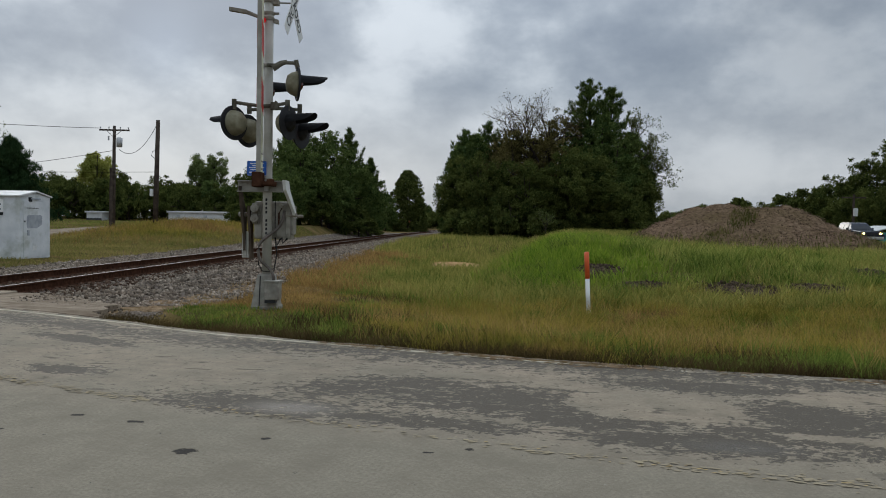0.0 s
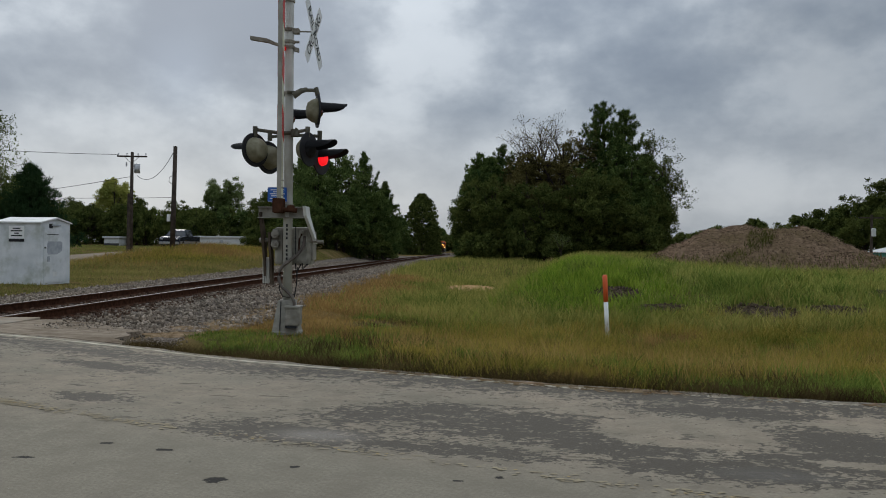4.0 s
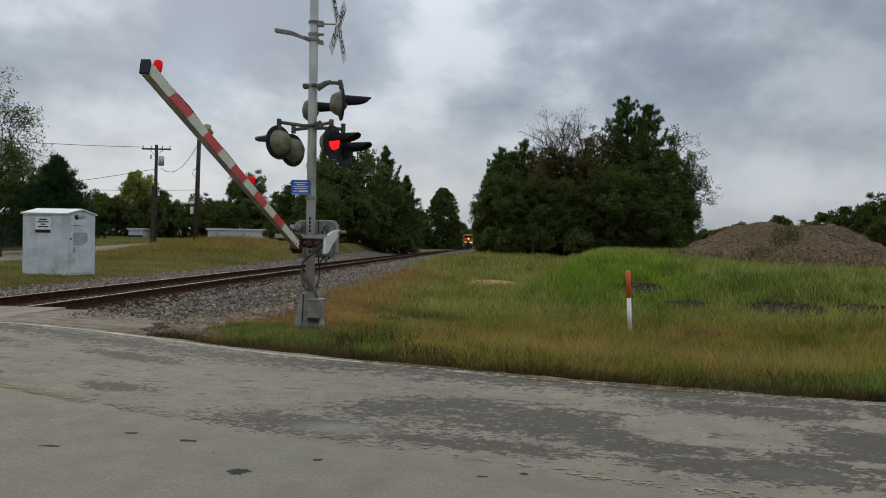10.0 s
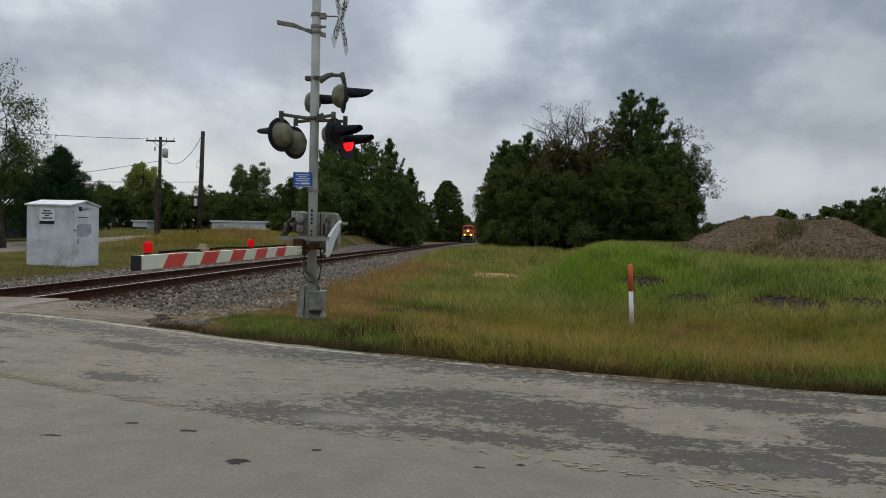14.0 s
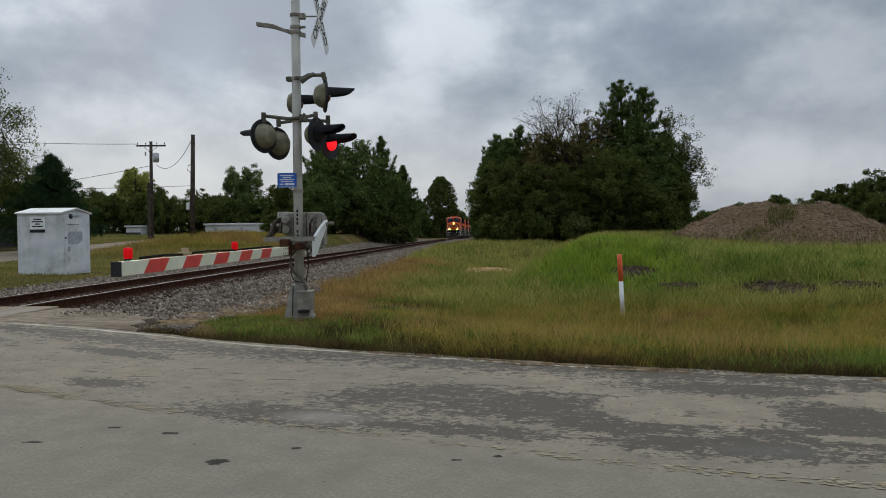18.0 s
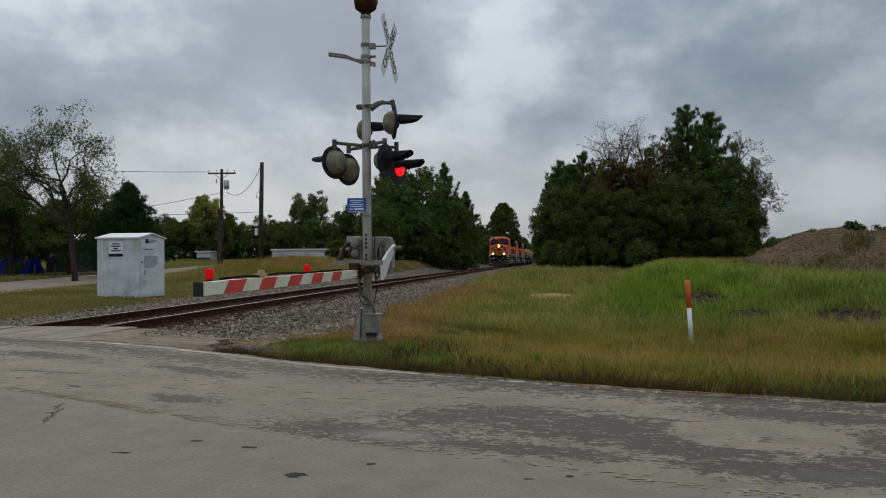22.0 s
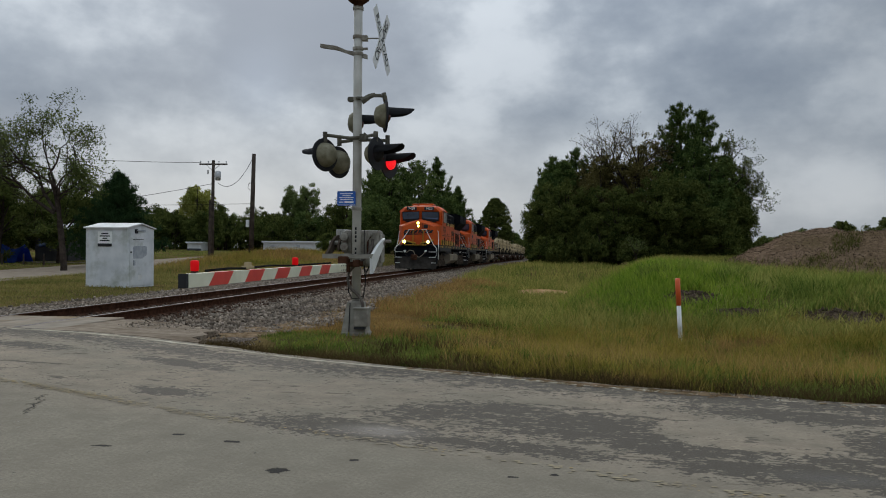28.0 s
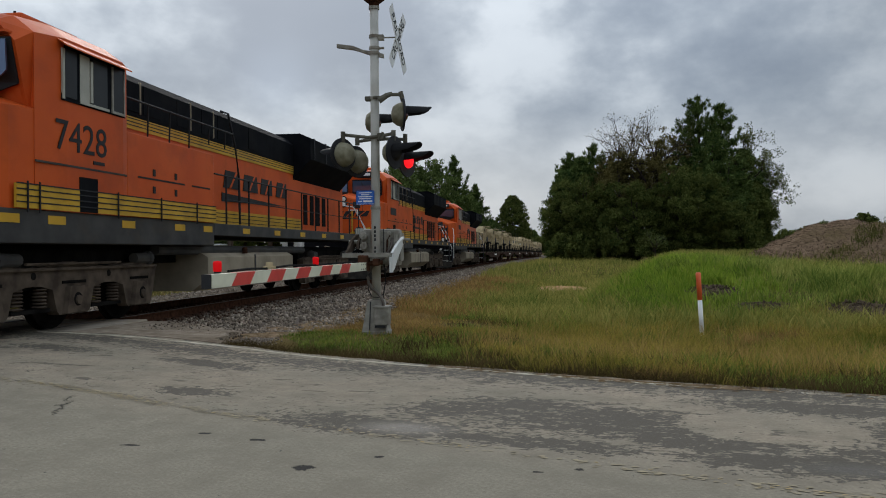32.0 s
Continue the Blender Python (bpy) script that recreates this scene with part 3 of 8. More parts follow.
M["light_leaf"] = leafy("light_green_leaves", (0.078, 0.111, 0.039), (0.182, 0.221, 0.078), 0.3, 0.3)
M["yard_leaf"] = leafy("dull_green_leaves", (0.045, 0.068, 0.022), (0.15, 0.18, 0.055), 0.4, 0.25)
M["yellow_leaf"] = leafy("yellow_green_leaves", (0.155, 0.185, 0.045), (0.40, 0.39, 0.10), 0.4, 0.35)

# ---- building helpers ----


def part(name, bm, material, parent, label="", smooth=False):
    me = bpy.data.meshes.new(name)
    bmesh.ops.recalc_face_normals(bm, faces=bm.faces)
    bm.to_mesh(me)
    bm.free()
    me.materials.append(M[material])
    if smooth:
        me.polygons.foreach_set("use_smooth", [True] * len(me.polygons))
    ob = new(name, me)
    ob.parent = parent
    return tagged(ob, label=label)


def thing(name, label, category, group="", m=None, kind=""):
    ob = new(name)
    if m is not None:
        ob.matrix_basis = m
    return tagged(ob, label, category, group, kind)


def B():
    return bmesh.new()


def box(bm, x0, x1, y0, y1, z0, z1, bev=0.0, m=None):
    r = bmesh.ops.create_cube(bm, size=1.0)
    vs = r["verts"]
    for v in vs:
        v.co = Vector(((x0 + x1) / 2 + v.co.x * (x1 - x0), (y0 + y1) / 2 + v.co.y * (y1 - y0), (z0 + z1) / 2 + v.co.z * (z1 - z0)))
    if m is not None:
        bmesh.ops.transform(bm, matrix=m, verts=vs)
    if bev > 0:
        es = list({e for v in vs for e in v.link_edges})
        bmesh.ops.bevel(bm, geom=es, offset=bev, segments=2, profile=0.6, affect="EDGES")
    return bm


def frame_of(d):
    d = Vector(d).normalized()
    a = Vector((0, 0, 1)) if abs(d.z) < 0.95 else Vector((1, 0, 0))
    u = d.cross(a).normalized()
    return u, d.cross(u).normalized()


def tube(bm, pts, r, seg=8, r1=None, cap=True):
    """A round bar along a line of points, tapering from r to r1."""
    pts = [Vector(p) for p in pts]
    rings = []
    n = len(pts)
    for i, p in enumerate(pts):
        d = pts[min(i + 1, n - 1)] - pts[max(i - 1, 0)]
        u, w = frame_of(d)
        rr = r if r1 is None else r + (r1 - r) * i / (n - 1)
        rings.append([bm.verts.new(p + u * rr * math.cos(2 * math.pi * k / seg) + w * rr * math.sin(2 * math.pi * k / seg)) for k in range(seg)])
    for a, b in zip(rings, rings[1:]):
        for k in range(seg):
            try:
                bm.faces.new((a[k], a[(k + 1) % seg], b[(k + 1) % seg], b[k]))
            except ValueError:
                pass
    if cap:
        bm.faces.new(rings[0])
        bm.faces.new(rings[-1][::-1])
    return bm


def loft(bm, stations):
    """Skin over equal-count outlines, closed at both ends."""
    rings = [[bm.verts.new(p) for p in s] for s in stations]
    n = len(rings[0])
    for a, b in zip(rings, rings[1:]):
        for k in range(n):
            bm.faces.new((a[k], a[(k + 1) % n], b[(k + 1) % n], b[k]))
    bm.faces.new(rings[0])
    bm.faces.new(rings[-1][::-1])
    return bm


def plate(bm, pts, normal, thick):
    """A flat polygon of some thickness."""
    nrm = Vector(normal).normalized() * thick
    return loft(bm, [[Vector(p) for p in pts], [Vector(p) + nrm for p in pts]])


def lathe(bm, profile, origin, axis, seg=20):
    """Profile of (along, radius) turned about an axis."""
    o, d = Vector(origin), Vector(axis).normalized()
    u, w = frame_of(d)
    rings = []
    for a, r in profile:
        rings.append([bm.verts.new(o + d * a + (u * math.cos(2 * math.pi * k / seg) + w * math.sin(2 * math.pi * k / seg)) * max(r, 1e-4)) for k in range(seg)])
    for a, b in zip(rings, rings[1:]):
        for k in range(seg):
            bm.faces.new((a[k], a[(k + 1) % seg], b[(k + 1) % seg], b[k]))
    bm.faces.new(rings[0])
    bm.faces.new(rings[-1][::-1])
    return bm


def mesh_np(name, verts, faces, material, smooth=False):
    """A mesh from numpy arrays; faces all triangles or all quads."""
    me = bpy.data.meshes.new(name)
    verts, faces = np.asarray(verts, np.float32), np.asarray(faces, np.int32)
    k = faces.shape[1]
    me.vertices.add(len(verts))
    me.vertices.foreach_set("co", verts.ravel())
    me.loops.add(faces.size)
    me.loops.foreach_set("vertex_index", faces.ravel())
    me.polygons.add(len(faces))
    me.polygons.foreach_set("loop_start", np.arange(0, faces.size, k, dtype=np.int32))
    if smooth:
        me.polygons.foreach_set("use_smooth", np.ones(len(faces), bool))
    me.update(calc_edges=True)
    me.materials.append(M[material])
    return me


def text_bm(s, size, depth=0.01, squash=1.0):
    """Raised lettering in the built-in font, as a bmesh in the XY plane, centred."""
    cu = bpy.data.curves.new("lettering", "FONT")
    cu.body, cu.size, cu.extrude, cu.align_x, cu.align_y = s, size, depth / 2, "CENTER", "CENTER"
    cu.resolution_u = 3
    ob = bpy.data.objects.new("lettering", cu)
    me = bpy.data.meshes.new_from_object(ob)
    bm = B()
    bm.from_mesh(me)
    bpy.data.objects.remove(ob)
    bpy.data.curves.remove(cu)
    bpy.data.meshes.remove(me)
    for v in bm.verts:
        v.co.x *= squash
    return bm


def smooth01(a, b, x):
    t = np.clip((x - a) / (b - a), 0, 1)
    return t * t * (3 - 2 * t)


# ---- the plan: track line, road edge, ground heights ----
TX = np.array([(-400, -8.55), (60, -8.55), (85, -8.5), (112, -8.2), (158, -7.6), (200, -7.0), (240, -6.8), (273, -7.2), (307, -8.7), (342, -12.2), (376, -17.2), (420, -24.5), (480, -36), (560, -53), (800, -106)])
_ty = np.arange(-400.0, 800.0, 2.0)
_tx = np.convolve(np.pad(np.interp(_ty, TX[:, 0], TX[:, 1]), 12, mode="edge"), np.ones(25) / 25, mode="valid")
RAIL0 = 0.15


def track_x(y):
    return np.interp(y, _ty, _tx)


TZ = np.array([(-400, 0.15), (18, 0.15), (54.6, -0.04), (83, -0.18), (112, -0.30), (158, -0.55), (227, -1.05), (300, -1.3), (400, -1.5), (800, -1.6)])
_tz = np.convolve(np.pad(np.interp(_ty, TZ[:, 0], TZ[:, 1]), 8, mode="edge"), np.ones(17) / 17, mode="valid")


def track_z(y):
    return np.interp(y, _ty, _tz)


EX = np.array([(-60, 24), (-30, 16.8), (-20, 14.0), (-12, 11.75), (-6.8, 10.5), (-5.44, 10.22), (-4.07, 9.85), (-3.16, 9.48), (-2.06, 9.0), (-0.95, 8.55), (0.25, 8.07), (1.28, 7.68), (2.23, 7.42), (2.86, 7.25), (6, 6.35), (20, 2.2), (60, -9.8)])


def edge_y(x):
    """Where the white edge line runs."""
    return np.interp(x, EX[:, 0], EX[:, 1])


def road_z(x):
    return RAIL0 * smooth01(-2.5, -7.0, x) * (1 - 0.6 * smooth01(-11, -18, x))


def ground_z(x, y):
    x, y = np.asarray(x, float), np.asarray(y, float)
    tx, tz = track_x(y), track_z(y)
    s = y - edge_y(x)
    # right of the track: verge falls into a swale, then a bank rises
    near = -0.05 - 0.50 * smooth01(1.0, 7.5, s) * smooth01(-4.5, 1.5, x) - 0.12 * smooth01(0.5, 4, s)
    near = near + 1.35 * smooth01(20.5, 29.0, y + 0.15 * x) * smooth01(-0.4, 3.6, x - 0.15 * (y - 25)) * (1 - 0.42 * smooth01(4, 14, x) * smooth01(50, 36, y)) * (1 - 0.45 * smooth01(19, 27, x))
    near = near + 0.75 * smooth01(44, 62, y) * smooth01(-4.0, 0.0, x) * (1 - smooth01(4, 9, x))
    far = -0.03 + 0.022 * np.clip(y - 38, 0, 70)
    far = far + 0.55 * np.exp(-((x + 19.5) / 4.5) ** 2 - ((y - 56) / 14) ** 2)
    left = smooth01(tx - 3.6, tx - 6.0, x)
    base = near * (1 - left) + far * left
    base = base + 0.19 * np.exp(-((x + 2.82) / 1.5) ** 2 - ((y - 12.1) / 1.3) ** 2)
    d = np.abs(x - tx)
    bed = tz - 0.20
    k = smooth01(1.75, 4.0, d)
    z = bed * (1 - k) + base * k
    # far ground settles to the track's level near the line
    w = smooth01(70, 180, y) * (1 - smooth01(10, 45, d))
    z = z * (1 - w) + (tz - 0.25) * w
    # under the road the ground lies below the paving
    under = smooth01(0.35, 0.05, s) * smooth01(-7.3, -6.9, s)
    z = z * (1 - under) + np.minimum(z, road_z(x) - 0.09) * under
    apron = smooth01(0.4, 0.0, np.maximum(np.abs(x + 8.3) - 3.4, 0)) * smooth01(14.4, 13.4, y + 0.45 * (x + 8.3)) * smooth01(-1, 0, s)
    z = z * (1 - apron) + np.minimum(z, RAIL0 - 0.20) * apron
    return z


def ground():
    xs = np.concatenate([[-3000, -1500, -700, -350, -200], np.arange(-140, -40, 5.0), np.arange(-40, -14, 0.8), np.arange(-14, 16, 0.25), np.arange(16, 40, 0.8), np.arange(40, 140, 5.0), [150, 250, 500, 1200, 3000]])
    ys = np.concatenate([[-3000, -1200, -400, -150, -60, -30], np.arange(-20, 4, 2.0), np.arange(4, 36, 0.25), np.arange(36, 70, 0.8), np.arange(70, 420, 5.0), [450, 520, 650, 900, 1500, 3000]])
    X, Y = np.meshgrid(xs, ys)
    Z = ground_z(X, Y)
    bump = np.sin(X * 2.1 + 1.3 * np.sin(Y * 1.7)) * np.sin(Y * 1.9 + np.sin(X * 1.3)) * 0.03
    d = np.abs(X - track_x(Y))
    Z = Z + bump * smooth01(4.0, 6.0, d) * smooth01(0.3, 1.5, Y - edge_y(X)) - np.where(np.hypot(X, Y) > 500, 1.0, 0)
    nx, ny = len(xs), len(ys)
    v = np.stack([X.ravel(), Y.ravel(), Z.ravel()], 1)
    i = np.arange(nx * ny).reshape(ny, nx)
    f = np.stack([i[:-1, :-1].ravel(), i[:-1, 1:].ravel(), i[1:, 1:].ravel(), i[1:, :-1].ravel()], 1)
    g = new("ground", mesh_np("ground", v, f, "soil", True))
    tagged(g, "uneven grassy ground with bare soil patches beside the track", "ground", kind="structure")


ground()


def strip(name, material, xs, v0, v1, dz, thick, label, category, rows=2, zf=road_z, rag=0.0, parent=None):
    """A ribbon along the road between two distances from the edge line, positive towards the camera."""
    bm = B()
    rnd = random.Random(len(xs))
    top, low = [], []
    for x in xs:
        y0, z = float(edge_y(x)), float(zf(x)) + dz
        a, b = v0 + rnd.uniform(-rag, rag), v1 + rnd.uniform(-rag, rag)
        top.append([bm.verts.new((x, y0 - a - (b - a) * k / (rows - 1), z)) for k in range(rows)])
        low.append([bm.verts.new((x, y0 - (a if k == 0 else b), z - thick)) for k in (0, 1)])
    for p, q in zip(range(len(xs) - 1), range(1, len(xs))):
        for k in range(rows - 1):
            bm.faces.new((top[p][k], top[p][k + 1], top[q][k + 1], top[q][k]))
        bm.faces.new((top[p][0], top[q][0], low[q][0], low[p][0]))
        bm.faces.new((top[p][-1], low[p][1], low[q][1], top[q][-1]))
    ob = part(name, bm, material, parent, smooth=False)
    return tagged(ob, label, category, kind="structure")


strip("road", "road", np.concatenate([np.arange(-60, -14, 2.0), np.arange(-14, 14, 0.25), np.arange(14, 60, 2.0)]), -0.16, 6.9, 0.0, 0.12, "worn grey asphalt two-lane road with dark flaking patches", "road", rows=8, rag=0.05)
strip("edge_line", "white_line", np.arange(-7.6, 1.2, 0.2), 0.01, 0.075, 0.004, 0.003, "thin worn white edge line on the asphalt", "road marking", rag=0.016)


def flecks(name, label, piece, material, x0, x1, n, off, wide, keep, size, seed):
    """Ragged, broken flecks of paint or sand along the road."""
    rg = np.random.RandomState(seed)
    t = thing(name, label, "road marking", kind="structure")
    x = rg.uniform(x0, x1, n)
    x = x[rg.rand(n) < keep(x)]
    y = edge_y(x) - off + rg.normal(size=len(x)) * wide
    v, f = [], []
    for u, w in zip(x, y):
        r = rg.uniform(*size)
        up = 0.003 + 0.003 * rg.rand()
        k0 = len(v)
        for k in range(6):
            q = r * rg.uniform(0.4, 1.2)
            v.append((u + 1.9 * q * math.cos(k * 1.047), w + q * math.sin(k * 1.047), float(road_z(u)) + up))
        f += [(k0, k0 + k, k0 + k + 1) for k in range(1, 5)]
    ob = new(piece, mesh_np(piece, v, f, material))
    ob.parent = t
    tagged(ob, kind="stuff")


flecks("centre_line", "faded yellow centre line worn to broken flecks", "paint", "yellow_line", -10, 16, 2000, 3.27, 0.030, lambda x: (0.30 + 0.45 * np.sin(x * 1.9) * np.sin(x * 0.7 + 1) + 0.25 * np.sin(x * 6.3)) * (1 - 0.85 * np.exp(-((x - 0.2) / 1.7) ** 2)), (0.004, 0.013), 17)
flecks("centre_line_trace", "pale worn trace of the centre line", "paint_trace", "line_ghost", -10, 16, 6000, 3.27, 0.045, lambda x: (0.42 + 0.25 * np.sin(x * 1.3 + 0.6) + 0.2 * np.sin(x * 4.1)) * (1 - 0.7 * np.exp(-((x - 0.2) / 1.7) ** 2)), (0.006, 0.02), 18)
flecks("edge_line_remains", "last flecks of the white edge line", "paint", "white_line", 0.9, 12, 1500, 0.04, 0.016, lambda x: 0.42 * np.exp(-(x - 0.9) / 2.5) + 0.05 * np.sin(x * 2.2), (0.006, 0.016), 19)
flecks("edge_sand", "pale sand washed onto the edge of the asphalt", "sand_fleck", "dirt", -1.5, 13, 5200, 0.0, 0.06, lambda x: 0.35 + 0.5 * np.sin(x * 1.7) * np.sin(x * 0.6 + 0.4) + 0.2 * np.sin(x * 5.3), (0.008, 0.03), 20)


def crossing():
    """Concrete panels between and beside the rails, and the old apron beside the road."""
    c = thing("crossing_surface", "stained concrete crossing panels set flush between the rails", "crossing", kind="structure")
    gx = -8.55
    for (a, b) in ((gx - 0.66, gx - 0.02), (gx + 0.02, gx + 0.66), (gx - 1.45, gx - 0.79), (gx + 0.79, gx + 1.45)):
        y = 1.0
        while y < 12.8:
            y1 = min(y + 2.4, 12.9)
            part("panel", box(B(), a, b, y, y1 - 0.02, RAIL0 - 0.18, RAIL0 - 0.012, 0.012), "conc", c)
            y = y1
    bm = B()
    pts = [(-7.1, 10.55), (-7.1, 12.85), (-6.7, 12.9), (-6.35, 12.62), (-6.0, 12.66), (-5.75, 12.3), (-5.4, 12.2), (-5.3, 11.9), (-4.95, 11.75), (-5.0, 11.3), (-4.8, 11.0), (-4.85, 10.6), (-4.6, 10.35), (-4.55, 10.13), (-5.4, 10.36), (-6.4, 10.56)]
    plate(bm, [(x, y, float(road_z(x)) + 0.006 - 0.05 * float(smooth01(0.9, 2.2, y - edge_y(x)))) for x, y in pts], (0, 0, -1), 0.14)
    ob = part("apron", bm, "apron", None)
    tagged(ob, "cracked tan apron paving beside the crossing", "pavement", kind="structure")


crossing()


def rails():
    ys = np.concatenate([np.arange(-60, 60, 3.0), np.arange(60, 620, 6.0)])
    for side in (-1, 1):
        t = thing("rail", "rusty steel rail with a worn shiny head", "rail", "rails of the track", kind="structure")
        prof = [(-0.07, -0.172), (0.07, -0.172), (0.07, -0.160), (0.009, -0.14), (0.009, -0.04), (0.036, -0.032), (0.036, -0.006), (-0.036, -0.006), (-0.036, -0.032), (-0.009, -0.04), (-0.009, -0.14), (-0.07, -0.160)]
        cx, cz = track_x(ys) + side * 0.755, track_z(ys)
        loftb = loft(B(), [[Vector((x + a, y, z + b)) for a, b in prof] for x, y, z in zip(cx, ys, cz)])
        part("web", loftb, "rust", t)
        head = [(-0.03, -0.006), (0.03, -0.006), (0.024, 0.0), (-0.024, 0.0)]
        part("head", loft(B(), [[Vector((x + a, y, z + b)) for a, b in head] for x, y, z in zip(cx, ys, cz)]), "railtop", t, "worn bright rail head")
    tie = box(B(), -1.3, 1.3, -0.115, 0.115, -0.30, -0.172, 0.012)
    t = thing("sleepers", "dark creosoted timber ties under the rails", "railway ties", "ties of the track", kind="structure")
    first = part("tie", tie, "tie", t)
    rnd = random.Random(4)
    first.location = (float(track_x(13.4)), 13.4, float(track_z(13.4)))
    y = 13.95
    while y < 130:
        o = first.copy()
        scene.collection.objects.link(o)
        o.matrix_basis = pose(float(track_x(y)) + rnd.uniform(-0.04, 0.04), y, float(track_z(y)) + rnd.uniform(-0.006, 0.01), 0, 0, rnd.uniform(-1.2, 1.2))
        y += 0.54
    bm = B()
    y = 13.4
    while y < 45:
        for s in (-1, 1):
            x, z = float(track_x(y)) + s * 0.755, float(track_z(y))
            box(bm, x - 0.18, x + 0.18, y - 0.09, y + 0.09, z - 0.172, z - 0.155)
        y += 0.54
    part("tie_plate", bm, "rust", t, "rusty steel tie plates")


rails()


def rocks(name, pts, sizes, material, seed):
    """Angular stones, each a squashed, turned octahedron."""
    rg = np.random.RandomState(seed)
    n = len(pts)
    base = np.array([(1, 0, 0), (-1, 0, 0), (0, 1, 0), (0, -1, 0), (0, 0, 1), (0, 0, -1)], float)
    tri = np.array([(0, 2, 4), (2, 1, 4), (1, 3, 4), (3, 0, 4), (2, 0, 5), (1, 2, 5), (3, 1, 5), (0, 3, 5)])
    v = base[None] * (sizes[:, None, None] * rg.uniform(0.55, 1.15, (n, 6, 1)))
    v += rg.uniform(-0.25, 0.25, v.shape) * sizes[:, None, None]
    q = rg.normal(size=(n, 4))
    q /= np.linalg.norm(q, axis=1)[:, None]
    w, x, y, z = q.T
    R = np.stack([np.stack([1 - 2 * (y * y + z * z), 2 * (x * y - z * w), 2 * (x * z + y * w)], 1), np.stack([2 * (x * y + z * w), 1 - 2 * (x * x + z * z), 2 * (y * z - x * w)], 1), np.stack([2 * (x * z - y * w), 2 * (y * z + x * w), 1 - 2 * (x * x + y * y)], 1)], 1)
    v = np.einsum("nij,nkj->nki", R, v) + pts[:, None]
    f = (tri[None] + (np.arange(n) * 6)[:, None, None]).reshape(-1, 3)
    return mesh_np(name, v.reshape(-1, 3), f, material)


def ballast():
    ys = np.concatenate([np.arange(11.0, 40, 0.5), np.arange(40, 620, 6.0)])
    off = [-4.3, -3.2, -1.9, -0.9, 0, 0.9, 1.9, 3.2, 4.3]
    X = track_x(ys)[:, None] + np.array(off)[None]
    Y = np.repeat(ys[:, None], len(off), 1)
    Z = ground_z(X, Y) + np.array([0.012, 0.02, 0.03, 0.03, 0.03, 0.03, 0.03, 0.02, 0.012])[None]
    Z = np.where((Y < 13.1) & (np.abs(X - track_x(Y)) < 1.8), RAIL0 - 0.3, Z)
    nx, ny = len(off), len(ys)
    i = np.arange(nx * ny).reshape(ny, nx)
    f = np.stack([i[:-1, :-1].ravel(), i[:-1, 1:].ravel(), i[1:, 1:].ravel(), i[1:, :-1].ravel()], 1)
    bed = new("ballast_bed", mesh_np("ballast_bed", np.stack([X.ravel(), Y.ravel(), Z.ravel()], 1), f, "ballast_bed", True))
    tagged(bed, "grey crushed-stone track bed with shoulders", "ballast", kind="structure")
    rg = np.random.RandomState(3)
    n = 36000
    y = 12.2 + (rg.rand(n) ** 1.7) * 75
    d = rg.uniform(-4.3, 4.5, n)
    keep = ((y > 13.0) | (np.abs(d) > 2.0)) & ~((d > 1.9) & (y < 12.5)) & ~((np.abs(d) < 1.4) & (np.abs(((y - 13.4) / 0.54) % 1 - 0.5) > 0.3))
    keep &= ~((d > 1.4) & (y + 0.9 * (d - 1.4) < 13.2))
    keep &= np.abs(np.abs(d) - 0.755) > 0.09
    y, d = y[keep], d[keep]
    x = track_x(y) + d
    s = rg.uniform(0.022, 0.048, len(x)) * (1 + y / 120)
    z = ground_z(x, y) + 0.025 + s * 0.25
    ex = np.concatenate([x, rg.uniform(-6.6, -4.0, 600)])
    ey = np.concatenate([y, edge_y(ex[len(x):]) + 0.15 + (3.2 * (0.25 + 0.75 * rg.rand(600))) * (0.35 + 0.25 * (-4.0 - ex[len(x):]))])
    n0 = len(x)
    x, y = ex, ey
    s = np.concatenate([s, rg.uniform(0.008, 0.028, 600)])
    z = np.concatenate([z, np.maximum(ground_z(x[n0:], y[n0:]) + 0.012, np.where(y[n0:] < 12.4 - 1.25 * (x[n0:] + 5.6), road_z(x[n0:]) - 0.03, -1))])
    d = x - track_x(y)
    mid = (np.abs(d) < 1.25 + 0.25 * np.sin(y * 1.3)) | ((np.abs(d) < 1.9) & (rg.rand(len(d)) < 0.5))
    for q, nm, mt in ((~mid, "loose grey angular ballast stones on the shoulders of the track", "stone"), (mid, "rust-stained brown ballast stones between the rails", "ruststone")):
        st = new("ballast", rocks("ballast", np.stack([x[q], y[q], z[q]], 1), s[q], mt, 5))
        tagged(st, nm, "ballast", kind="stuff")


ballast()


# ---- crossing signal with its gate ----
MX, MY, MZ = -2.82, 11.95, 0.03
FACE = Vector((0.99, -0.12, 0)).normalized()


